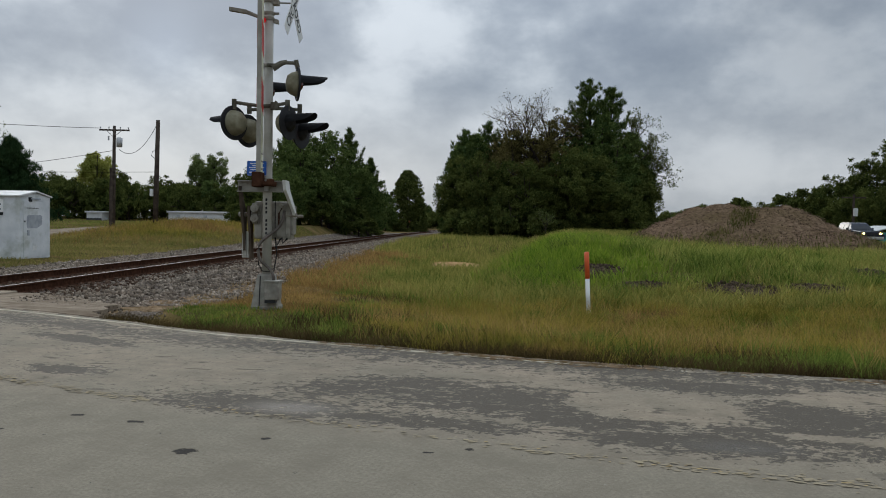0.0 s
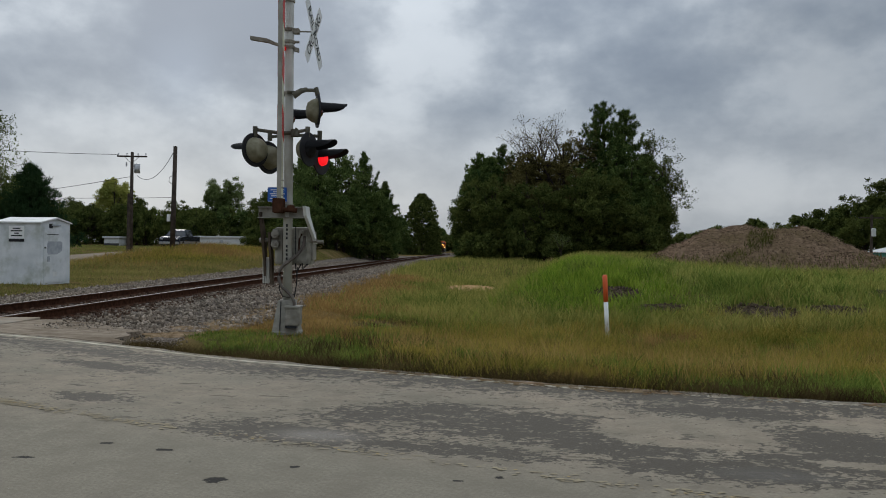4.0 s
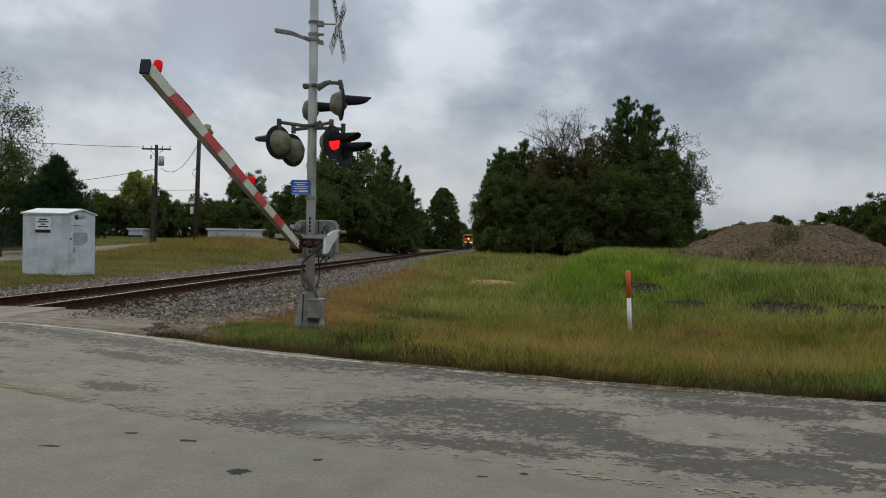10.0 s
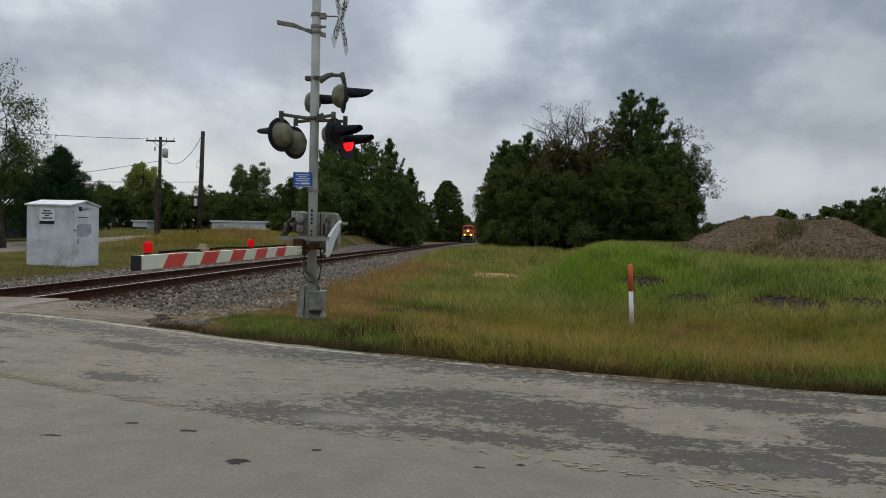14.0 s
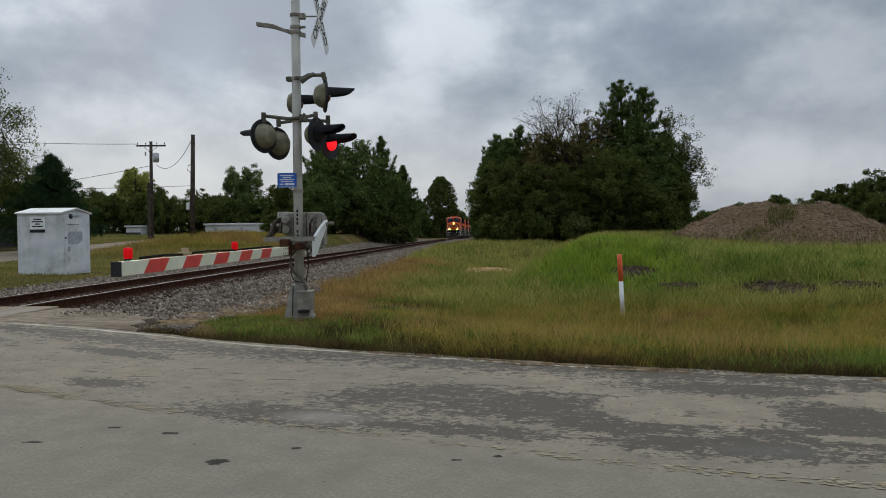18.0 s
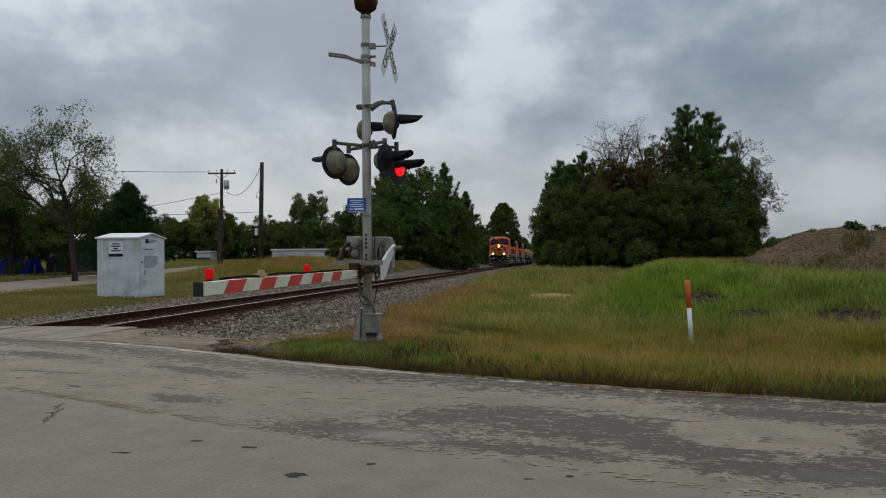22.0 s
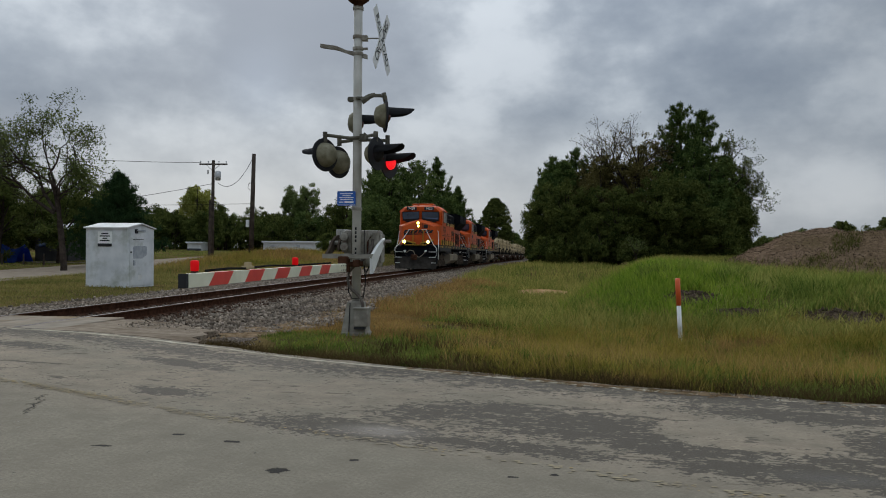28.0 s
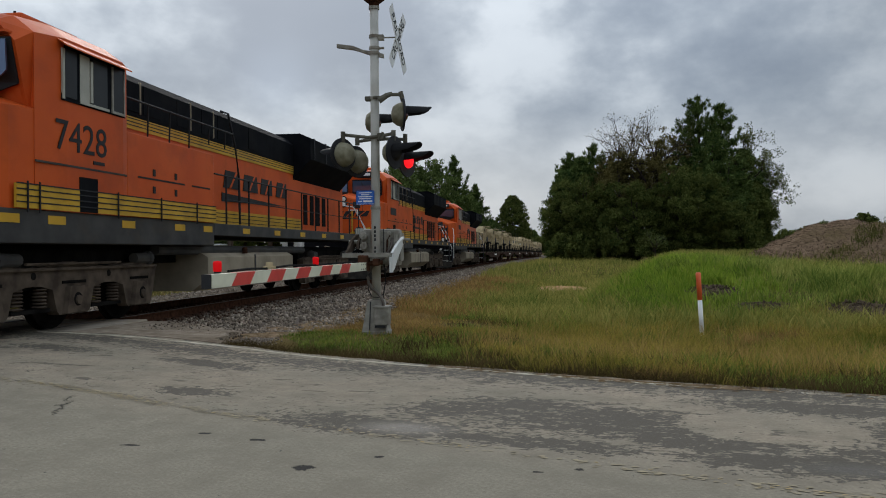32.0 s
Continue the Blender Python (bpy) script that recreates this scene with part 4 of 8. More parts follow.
def lamp_head(parent, c, face, turning=False):
    """A flashing lamp: round background, domed housing, lens and long hood."""
    c, f = Vector(c), Vector(face).normalized()
    bg = part("background", lathe(B(), [(-0.012, 0.0), (-0.012, 0.245), (0.0, 0.254), (0.012, 0.25), (0.012, 0.0)], c, f, 28), "black", parent, "round black background disc")
    part("housing", lathe(B(), [(-0.17, 0.0), (-0.17, 0.05), (-0.15, 0.12), (-0.09, 0.165), (-0.03, 0.185), (-0.012, 0.19), (-0.012, 0.0)], c, f, 24), "olive", parent, "lichened domed lamp back", True)
    rotor = None
    if turning:
        # added rotor on an upright pin: turning its lit face away stands for switching off
        rotor = part("lamp_insert", lathe(B(), [(-0.092, 0.0), (-0.085, 0.05), (-0.05, 0.105), (-0.006, 0.128), (-0.001, 0.128), (-0.001, 0.0)], (0, 0, 0), f, 20), "black", parent, "black rotor added to turn the lit lens out of view")
        part("lens", lathe(B(), [(0.0, 0.0), (0.0, 0.118), (0.045, 0.108), (0.075, 0.065), (0.085, 0.0)], (0, 0, 0), f, 20), "redlens_on", rotor, "glowing red lens")
        rotor.location = c + f * 0.014
    else:
        part("lens", lathe(B(), [(0.012, 0.0), (0.012, 0.108), (0.045, 0.10), (0.075, 0.06), (0.085, 0.0)], c, f, 20), "redlens", parent, "unlit red lens")
    bm = B()
    up = Vector((0, 0, 1))
    s = f.cross(up).normalized()
    rings = []
    for a, k0 in ((0.012, 0.0), (0.10, 0.0), (0.20, 0.02), (0.30, 0.05), (0.37, 0.11), (0.42, 0.19), (0.44, 0.30)):
        ring = []
        for i in range(15):
            th = math.pi * (k0 + (1 - 2 * k0) * i / 14)
            rr = 0.136 - 0.03 * a
            ring.append(c + f * a + s * rr * math.cos(th) + up * (rr * math.sin(th) + 0.02 * a))
        rings.append(ring)
    vv = [[bm.verts.new(p) for p in r] for r in rings]
    for a, b in zip(vv, vv[1:]):
        for k in range(14):
            bm.faces.new((a[k], a[k + 1], b[k + 1], b[k]))
    bmesh.ops.solidify(bm, geom=bm.faces[:], thickness=0.006)
    part("hood", bm, "black", parent, "long black visor hood")
    return rotor


def signal_mast():
    t = thing("crossing_signal", "weathered grey railroad crossing signal mast with lamps, bell and crossbuck", "crossing signal", m=pose(MX, MY, MZ))
    # tapered base with cable box
    bm = B()
    loft(bm, [[Vector((sx * w, sy * w, z)) for sx, sy in ((-1, -1), (1, -1), (1, 1), (-1, 1))] for w, z in ((0.20, -0.2), (0.20, 0.03), (0.185, 0.05), (0.115, 0.49), (0.10, 0.51))])
    part("base", bm, "cast", t, "tapered cast base casting")
    bm = box(B(), 0.02, 0.24, -0.27, -0.05, 0.14, 0.42, 0.02)
    box(bm, 0.01, 0.25, -0.285, -0.04, 0.40, 0.43, 0.008)
    part("cable_box", bm, "cast", t, "grey cable box on the base")
    bm = lathe(B(), [(0.40, 0.069), (2.6, 0.068), (5.02, 0.066), (5.03, 0.0)], (0, 0, 0), (0, 0, 1), 24)
    part("mast", bm, "alu", t, "round dull aluminium mast", True)
    part("conduit", tube(B(), [(0.14, -0.16, 0.41), (0.14, -0.155, 0.47), (0.11, -0.15, 0.55), (0.06, -0.14, 0.61), (-0.05, -0.13, 0.70), (-0.095, -0.12, 0.78), (-0.105, -0.12, 0.86), (-0.09, -0.12, 0.95), (-0.04, -0.115, 1.02), (0.02, -0.10, 1.07), (0.12, -0.05, 1.15), (0.18, 0.0, 1.22), (0.23, 0.05, 1.34), (0.235, 0.09, 1.46)], 0.024, 8), "conduit", t, "bent dark brown conduit", True)
    part("cable", tube(B(), [(0.13, -0.12, 0.55), (0.16, -0.1, 0.75), (0.17, -0.1, 1.0)], 0.008, 6), "rubber", t, "thin black cable")
    part("cable", tube(B(), [(-0.09, -0.09, 0.9), (-0.1, -0.1, 0.66), (-0.04, -0.12, 0.56), (0.06, -0.12, 0.55), (0.13, -0.12, 0.60)], 0.008, 6), "rubber", t)
    # bell on top
    bm = lathe(B(), [(5.0, 0.075), (5.08, 0.075), (5.08, 0.1), (5.13, 0.165), (5.24, 0.18), (5.32, 0.16), (5.38, 0.07), (5.38, 0.0)], (0, 0, 0), (0, 0, 1), 24)
    bell = part("bell", bm, "rust", t, "rust-red crossing bell", True)
    part("bell_bracket", box(B(), 0.13, 0.19, -0.03, 0.03, 5.2, 5.3, 0.01), "cast", bell)
    for z in (5.0, 4.56, 4.38, 4.30, 3.61, 3.00, 1.92):
        bm = lathe(B(), [(z - 0.022, 0.072), (z - 0.022, 0.082), (z + 0.022, 0.082), (z + 0.022, 0.072)], (0, 0, 0), (0, 0, 1), 20)
        part("clamp", bm, "cast", t, "bolted clamp ring")
    # flat bracket arm
    bm = B()
    loft(bm, [[Vector((x, y + sy, z + sz)) for sy, sz in ((-0.035, -h), (0.035, -h), (0.035, h), (-0.035, h))] for x, y, z, h in ((0.14, 0.02, 4.26, 0.03), (-0.08, 0, 4.31, 0.03), (-0.16, -0.02, 4.33, 0.02), (-0.32, -0.06, 4.385, 0.028), (-0.56, -0.1, 4.415, 0.028))])
    part("bracket_arm", bm, "cast", t, "flat grey bracket arm")
    # crossbuck on its stand-off
    cb = Vector((0.36, 0.02, 4.50))
    bm = tube(B(), [(0.06, 0, 4.54), (0.34, 0.02, 4.54)], 0.012, 6)
    tube(bm, [(0.06, 0, 4.38), (0.15, 0, 4.38)], 0.02, 6)
    box(bm, 0.06, 0.15, -0.05, 0.05, 4.50, 4.58, 0.01)
    part("stand_off", bm, "cast", t)
    side = Vector((-FACE.y, FACE.x, 0))
    for k, (ang, words) in enumerate(((52, "CROSSING"), (-52, "RAIL ROAD"))):
        a = radians(ang)
        ax = side * math.cos(a) + Vector((0, 0, 1)) * math.sin(a)
        ay = FACE.cross(ax)
        R = Matrix((ax, ay, FACE)).transposed().to_4x4()
        R.translation = cb + FACE * (0.008 * k)
        bl = B()
        plate(bl, [(-0.55, -0.09, 0), (-0.52, -0.1, 0), (0.52, -0.1, 0), (0.55, -0.09, 0), (0.55, 0.09, 0), (0.52, 0.1, 0), (-0.52, 0.1, 0), (-0.55, 0.09, 0)], (0, 0, 1), 0.005)
        bmesh.ops.transform(bl, matrix=R, verts=bl.verts)
        blade = part("crossbuck_blade", bl, "white", t, "white crossbuck blade with black letters")
        tx = text_bm(words, 0.21, 0.003, 0.86 if k == 0 else 0.80)
        for v in tx.verts:
            v.co.z += 0.0075
        bmesh.ops.transform(tx, matrix=R, verts=tx.verts)
        part("lettering", tx, "black", blade, "black lettering")
    # upper arm with two lamps
    bm = tube(B(), [(0.0, -0.08, 3.61), (0.12, -0.1, 3.60), (0.24, -0.07, 3.645), (0.36, -0.04, 3.65), (0.42, -0.03, 3.635), (0.435, -0.03, 3.56)], 0.027, 8)
    tube(bm, [(0.0, 0.08, 3.61), (-0.05, 0.3, 3.63), (-0.08, 0.42, 3.61), (-0.08, 0.42, 3.50)], 0.027, 8)
    tube(bm, [(0.41, -0.03, 3.69), (0.44, -0.03, 3.58)], 0.036, 8)
    tube(bm, [(0.09, -0.12, 3.55), (0.21, -0.10, 3.63), (0.29, -0.07, 3.66)], 0.052, 8, 0.03)
    box(bm, -0.15, -0.05, -0.06, 0.06, 3.57, 3.64, 0.02)
    part("upper_crossarm", bm, "armcast", t, "dark weathered upper lamp arm")
    lamp_head(t, (0.44, -0.03, 3.34), (0.94, 0.34, 0))
    lamp_head(t, (-0.08, 0.42, 3.31), (0.94, 0.34, 0))
    # lower crossarm with two pairs
    bm = tube(B(), [(-0.48, -0.18, 3.04), (-0.1, -0.09, 3.00), (0.1, -0.09, 3.01), (0.32, -0.16, 3.04)], 0.026, 8)
    tube(bm, [(-0.33, 0.26, 2.99), (0.0, 0.08, 3.0), (0.40, 0.24, 3.0)], 0.026, 8)
    for x, y in ((-0.46, -0.18), (-0.35, 0.26), (0.32, -0.16), (0.42, 0.26)):
        tube(bm, [(x, y, 3.085), (x, y, 2.93)], 0.036, 8)
    box(bm, 0.06, 0.17, -0.14, 0.0, 2.95, 3.06, 0.02)
    tube(bm, [(0.07, -0.13, 2.94), (0.15, -0.13, 3.07)], 0.02, 6)
    part("lower_crossarm", bm, "armcast", t, "dark weathered lower lamp crossarm")
    lamp_head(t, (-0.46, -0.18, 2.735), (-0.84, 0.54, -0.03))
    lamp_head(t, (-0.365, 0.26, 2.67), (-0.84, 0.54, -0.03))
    flashers = [lamp_head(t, (0.34, -0.16, 2.75), (0.94, -0.34, 0), True), lamp_head(t, (0.44, 0.28, 2.665), (0.94, -0.34, 0), True)]
    # blue notice plate with pale text bars
    ob = part("notice_plate", box(B(), -0.285, 0.0, -0.10, -0.085, 1.97, 2.19, 0.02), "blue", t, "small blue emergency notice plate")
    for c, w, z, h in ((-0.14, 0.20, 2.152, 0.006), (-0.14, 0.13, 2.122, 0.006), (-0.14, 0.22, 2.092, 0.006), (-0.14, 0.19, 2.062, 0.006), (-0.22, 0.06, 2.022, 0.007), (-0.10, 0.14, 2.022, 0.013)):
        part("text_bar", box(B(), c - w / 2, c + w / 2, -0.103, -0.099, z - h, z + h), "white", ob, "white text bar")
    part("plate_border", loft(B(), [[Vector((x, -0.1005, z)) for x, z in ((-0.279, 1.978), (-0.006, 1.978), (-0.006, 1.984), (-0.279, 1.984))], [Vector((x, -0.1015, z)) for x, z in ((-0.279, 1.978), (-0.006, 1.978), (-0.006, 1.984), (-0.279, 1.984))]]), "white", ob, "thin white border")
    for k in range(9):
        if k != 4:
            part("text_bar", box(B(), -0.012, 0.014, -0.075, -0.070, 1.62 - 0.062 * k - 0.02, 1.62 - 0.062 * k + 0.02), "black", t, "small black mark")
    # gate machine behind the mast
    bm = box(B(), -0.23, 0.33, 0.09, 0.44, 1.03, 1.60, 0.045)
    box(bm, 0.33, 0.36, 0.12, 0.40, 1.10, 1.54, 0.02)
    g = part("gate_machine", bm, "cast", t, "weathered grey gate machine case")
    for x in (-0.11, 0.02, 0.13, 0.27):
        part("rib", box(B(), x - 0.009, x + 0.009, 0.068, 0.10, 1.08, 1.56, 0.004), "cast", g, "raised casting rib")
    for z in (1.49, 1.34):
        part("machine_cover", lathe(B(), [(0, 0.062), (0.05, 0.062), (0.062, 0.05), (0.062, 0.025), (0.075, 0.02), (0.075, 0)], (-0.20, 0.06, z), (0, -1, 0), 16), "cast", g, "bolted round cover")
    part("cover_bracket", box(B(), -0.25, -0.165, 0.06, 0.30, 1.26, 1.57, 0.015), "cast", g, "dark side bracket")
    part("bolt", tube(B(), [(0.20, 0.09, 1.53), (0.20, 0.0, 1.53)], 0.028, 8), "cast", g)
    part("bolt", tube(B(), [(0.20, 0.09, 1.40), (0.20, 0.05, 1.40)], 0.018, 8), "cast", g)
    part("seam", box(B(), 0.095, 0.105, 0.078, 0.092, 1.16, 1.60), "black", g, "dark case seam")
    part("drain_stain", tube(B(), [(0.20, 0.075, 1.5), (0.16, 0.07, 1.42), (0.155, 0.07, 1.24)], 0.012, 6), "rust", g, "rusty hose")
    # cables under the machine
    for k, (x, sag) in enumerate(((-0.06, 0.05), (0.1, 0.13), (0.2, 0.06))):
        part("cable", tube(B(), [(x, 0.10, 1.05), (x + 0.03, 0.0, 1.03 - sag), (x + 0.08, 0.10, 1.04)], 0.013, 6), "rubber", t, "short black cable")
    part("under_box_block", box(B(), 0.03, 0.19, -0.262, -0.15, 0.10, 0.138), "black", t, "black block under the cable box")
    part("base_seam", loft(B(), [[Vector((x, y, z)) for x, y in ((-0.075, -w - 0.004), (-0.06, -w - 0.004), (-0.06, -w + 0.03), (-0.075, -w + 0.03))] for w, z in ((0.19, 0.045), (0.115, 0.485))]), "black", t, "dark split in the base casting")
    return t, flashers


mast, flashers = signal_mast()
PIVOT = (MX - 0.02, MY + 0.12, MZ + 1.40)


def gate():
    """Arm, yoke and counterweights in the pose of a lowered gate, about the machine's shaft."""
    t = thing("crossing_gate", "white and red striped crossing gate arm with red lamps", "crossing gate", m=pose(*PIVOT))
    x0, L, sy, sz, hw, hh = -0.04, 5.62, 0.14, -0.365, 0.034, 0.058
    bm = B()
    loft(bm, [[Vector((x0 + ax * hw, -y - sy, sz + hh * k)) for ax, k in ((-1, -1), (1, -1), (1, 1), (-1, 1))] for y in (0.30, 2.5, 5.6)])
    arm = part("arm", bm, "offwhite", t, "pale boxed gate arm")
    part("end_cap", box(B(), x0 - hw - 0.004, x0 + hw + 0.004, -L - sy - 0.03, -L - sy, sz - hh - 0.003, sz + hh + 0.003), "black", arm, "black end cap")
    part("underside", box(B(), x0 - hw + 0.001, x0 + hw - 0.001, -L - sy + 0.01, -0.32 - sy, sz - hh - 0.004, sz - hh - 0.001), "armback", arm, "grimy unpainted underside")
    y = 5.14
    for k in range(6):
        a, b = y - 0.42 + sy, y + sy
        if a < 0.6 + sy:
            break
        for s in (-1, 1):
            bm = B()
            xx = x0 + s * (hw + 0.0015)
            plate(bm, [(xx, -a - 0.07, sz - hh), (xx, -b - 0.07, sz - hh), (xx, -b + 0.06, sz + hh), (xx, -a + 0.06, sz + hh)], (s, 0, 0), 0.002)
            part("stripe", bm, "red", arm, "red reflective stripe")
        bm = B()
        plate(bm, [(x0 - hw + 0.004, -a + 0.06, sz + hh), (x0 + hw - 0.004, -a + 0.06, sz + hh), (x0 + hw - 0.004, -b + 0.06, sz + hh), (x0 - hw + 0.004, -b + 0.06, sz + hh)], (0, 0, 1), 0.002)
        part("stripe", bm, "red", arm)
        y -= 0.84
    for yy in (5.42, 2.72):
        lamp = part("gate_lamp", lathe(B(), [(0.078, 0.030), (0.086, 0.037), (0.15, 0.038), (0.168, 0.034), (0.174, 0.0)], (x0, -yy - sy, sz), (0, 0, 1), 16), "redlamp", arm, "red gate arm lamp", True)
        part("lamp_foot", lathe(B(), [(0.064, 0.03), (0.079, 0.03)], (x0, -yy - sy, sz), (0, 0, 1), 12), "black", lamp, "black lamp foot")
    bm = box(B(), x0 - 0.045, x0 + 0.045, -4.28 - sy, -4.14 - sy, sz + 0.066, sz + 0.10, 0.01)
    lathe(bm, [(0.09, 0.04), (0.135, 0.036), (0.14, 0)], (x0, -4.21 - sy, sz), (0, 0, 1), 12)
    part("lamp_holder", bm, "tan", arm, "sun-bleached lamp")
    part("cable", tube(B(), [(x0, -5.2 - sy, sz + 0.075), (x0 + 0.01, -4.7 - sy, sz + 0.085), (x0, -4.3 - sy, sz + 0.075), (x0, -3.6 - sy, sz + 0.09), (x0, -2.8 - sy, sz + 0.075), (x0, -1.2 - sy, sz + 0.08)], 0.012, 6), "rubber", arm, "black lamp cable")
    for k in range(3):
        for dz in (-0.035, 0.035):
            part("bolt", lathe(B(), [(0, 0.012), (0.008, 0.012), (0.008, 0.0)], (x0 + hw, -0.52 - 0.11 * k - sy, sz + dz), (1, 0, 0), 8), "cast", arm)
    # adapter, yoke channel, side plates and counterweights
    bm = box(B(), -0.14, 0.0, -0.62, -0.40, -0.44, -0.20, 0.02)
    tube(bm, [(-0.13, -0.46, -0.33), (0.20, -0.44, -0.31)], 0.035, 8)
    box(bm, 0.06, 0.16, -0.52, -0.42, -0.36, -0.25, 0.02)
    part("arm_adapter", bm, "rust", t, "rusty arm adapter")
    bm = box(B(), -0.41, 0.36, -0.50, -0.485, -0.235, -0.165, 0.006)
    box(bm, -0.41, 0.36, -0.50, -0.33, -0.180, -0.165, 0.006)
    box(bm, -0.41, 0.36, -0.345, -0.33, -0.235, -0.165, 0.006)
    part("yoke", bm, "cast", t, "rusty grey yoke channel")
    for x, st in ((-0.37, ((-0.42, -0.19, 0.04), (-0.3, -0.16, 0.06), (-0.1, -0.05, 0.09), (0.1, 0.02, 0.09), (0.3, 0.07, 0.06), (0.55, 0.1, 0.05))), (-0.27, ((-0.12, -0.06, 0.05), (0.05, 0.0, 0.09), (0.3, 0.06, 0.07), (0.68, 0.1, 0.06)))):
        bm = loft(B(), [[Vector((x + dx, y, z + dz)) for dx, dz in ((-0.018, -h), (0.018, -h), (0.018, h), (-0.018, h))] for y, z, h in st])
        part("side_plate", bm, "cast" if x < -0.4 else "truckgrey", t, "cast side plate")
    for k in range(4):
        part("counterweight", box(B(), -0.41 + 0.036 * k, -0.378 + 0.036 * k, 0.26, 0.66, 0.06, 0.22, 0.008), "alu", t, "pale counterweight plate")
    bm = loft(B(), [[Vector((x + dx, y, z + dz)) for dx, dz in ((-0.022, -h), (0.022, -h), (0.022, h), (-0.022, h))] for x, y, z, h in ((0.34, -0.50, -0.33, 0.13), (0.345, -0.36, -0.27, 0.14), (0.37, -0.2, -0.13, 0.10), (0.40, -0.04, -0.01, 0.06), (0.41, 0.05, 0.04, 0.04))])
    part("counterweight_bracket", bm, "pipe", t, "pale counterweight bracket")
    part("bolt", tube(B(), [(0.44, 0.02, 0.03), (0.53, 0.02, 0.03)], 0.025, 8), "cast", t)
    part("shaft", tube(B(), [(-0.44, 0, 0), (0.44, 0, 0)], 0.035, 12), "cast", t, "gate shaft")
    return t


gate_arm = gate()


# ---- equipment cabinet ----
def cabinet():
    t = thing("equipment_cabinet", "chalky white steel signal equipment hut with a stained front", "cabinet", m=pose(-15.72, 25.98, -0.06, 0, 0, 0))
    W, D, H = 1.50, 1.45, 2.06
    sk = 0.125                     # the right wall runs back and slightly out
    foot = [(0, 0), (W, 0.0), (W + sk * 2, D), (sk * 2, D)]
    part("body", loft(B(), [[Vector((x, y, z)) for x, y in foot] for z in (0.0, H)]), "cabinet", t, "stained white steel walls")
    bm = B()
    mid = [((foot[1][0] + foot[2][0]) / 2 + 0.06, (foot[1][1] + foot[2][1]) / 2), ((foot[0][0] + foot[3][0]) / 2 - 0.06, (foot[0][1] + foot[3][1]) / 2)]
    o = 0.06
    f0, f1, f2, f3 = (-o, -o), (W + o, -o), (W + sk * 2 + o, D + o), (sk * 2 - o, D + o)
    lo, hi = H + 0.0, H + 0.17
    rA = [Vector((*f0, lo)), Vector((*f1, lo)), Vector((*mid[0], hi)), Vector((*mid[1], hi))]
    rB = [Vector((*mid[1], hi)), Vector((*mid[0], hi)), Vector((*f2, lo)), Vector((*f3, lo))]
    plate(bm, rA, (0, 0, 1), 0.045)
    plate(bm, rB, (0, 0, 1), 0.045)
    part("roof", bm, "cabroof", t, "low pitched white roof with overhang")
    for a, b, s in ((foot[1], foot[2], 1), (foot[0], foot[3], -1)):
        bm = B()
        m0 = mid[0] if s == 1 else mid[1]
        mx = (m0[0] - 0.06 * s, m0[1])
        plate(bm, [Vector((*a, H)), Vector((*b, H)), Vector((*mx, H + 0.15))], (-s, 0, 0), 0.03)
        part("gable", bm, "cabinet", t)
    # notice on the front
    n = part("notice", box(B(), 0.44, 0.96, -0.012, -0.003, 1.50, 1.96), "white", t, "white printed notice with dark bars")
    for k, w in enumerate((0.26, 0.38, 0.16, 0.36)):
        part("text_bar", box(B(), 0.70 - w / 2, 0.70 + w / 2, -0.016, -0.012, 1.86 - 0.08 * k, 1.90 - 0.08 * k), "black", n, "dark text bar")
    part("text_bar", box(B(), 0.44, 0.96, -0.0165, -0.0125, 1.44, 1.54), "black", n, "broad dark band")
    # door on the side wall
    d = Vector((sk * 2, D, 0)).normalized()
    nrm = Vector((d.y, -d.x, 0))
    base = Vector((W, 0, 0))

    def side(a, b, z0, z1, th, bmx):
        p = [base + d * (a * 0.83), base + d * (b * 0.83)]
        plate(bmx, [p[0] + Vector((0, 0, z0)), p[1] + Vector((0, 0, z0)), p[1] + Vector((0, 0, z1)), p[0] + Vector((0, 0, z1))], nrm, th)
        return bmx
    door = part("door", side(0.18, 1.62, 0.08, 1.92, 0.02, B()), "cabinet", t, "white steel door with scraped panel")
    bm = B()
    pts = [(0.36, 1.10), (0.40, 1.02), (0.95, 1.02), (1.25, 1.14), (1.27, 1.42), (1.2, 1.46), (0.42, 1.46), (0.36, 1.38)]
    plate(bm, [base + d * (a * 0.83) + nrm * 0.021 + Vector((0, 0, z)) for a, z in pts], nrm, 0.002)
    part("scraped_panel", bm, "greyrag", door, "scraped grey rectangle")
    part("vent_slot", side(0.36, 1.05, 1.68, 1.70, 0.026, B()), "black", door, "dark slot")
    part("handle", side(0.38, 0.48, 0.78, 0.96, 0.05, B()), "greyrag", door, "grey door handle")
    part("lock", side(0.2, 0.26, 1.22, 1.27, 0.05, B()), "black", door)
    part("hinge_bracket", side(0.6, 1.15, 1.98, 2.03, 0.05, B()), "greyrag", t, "small dark bracket under the gable")
    part("hinge_bracket", side(0.5, 0.66, 1.9, 2.05, 0.04, B()), "black", t)
    part("louver", side(0.7, 0.95, 0.28, 0.44, 0.022, B()), "cabroof", door)


cabinet()


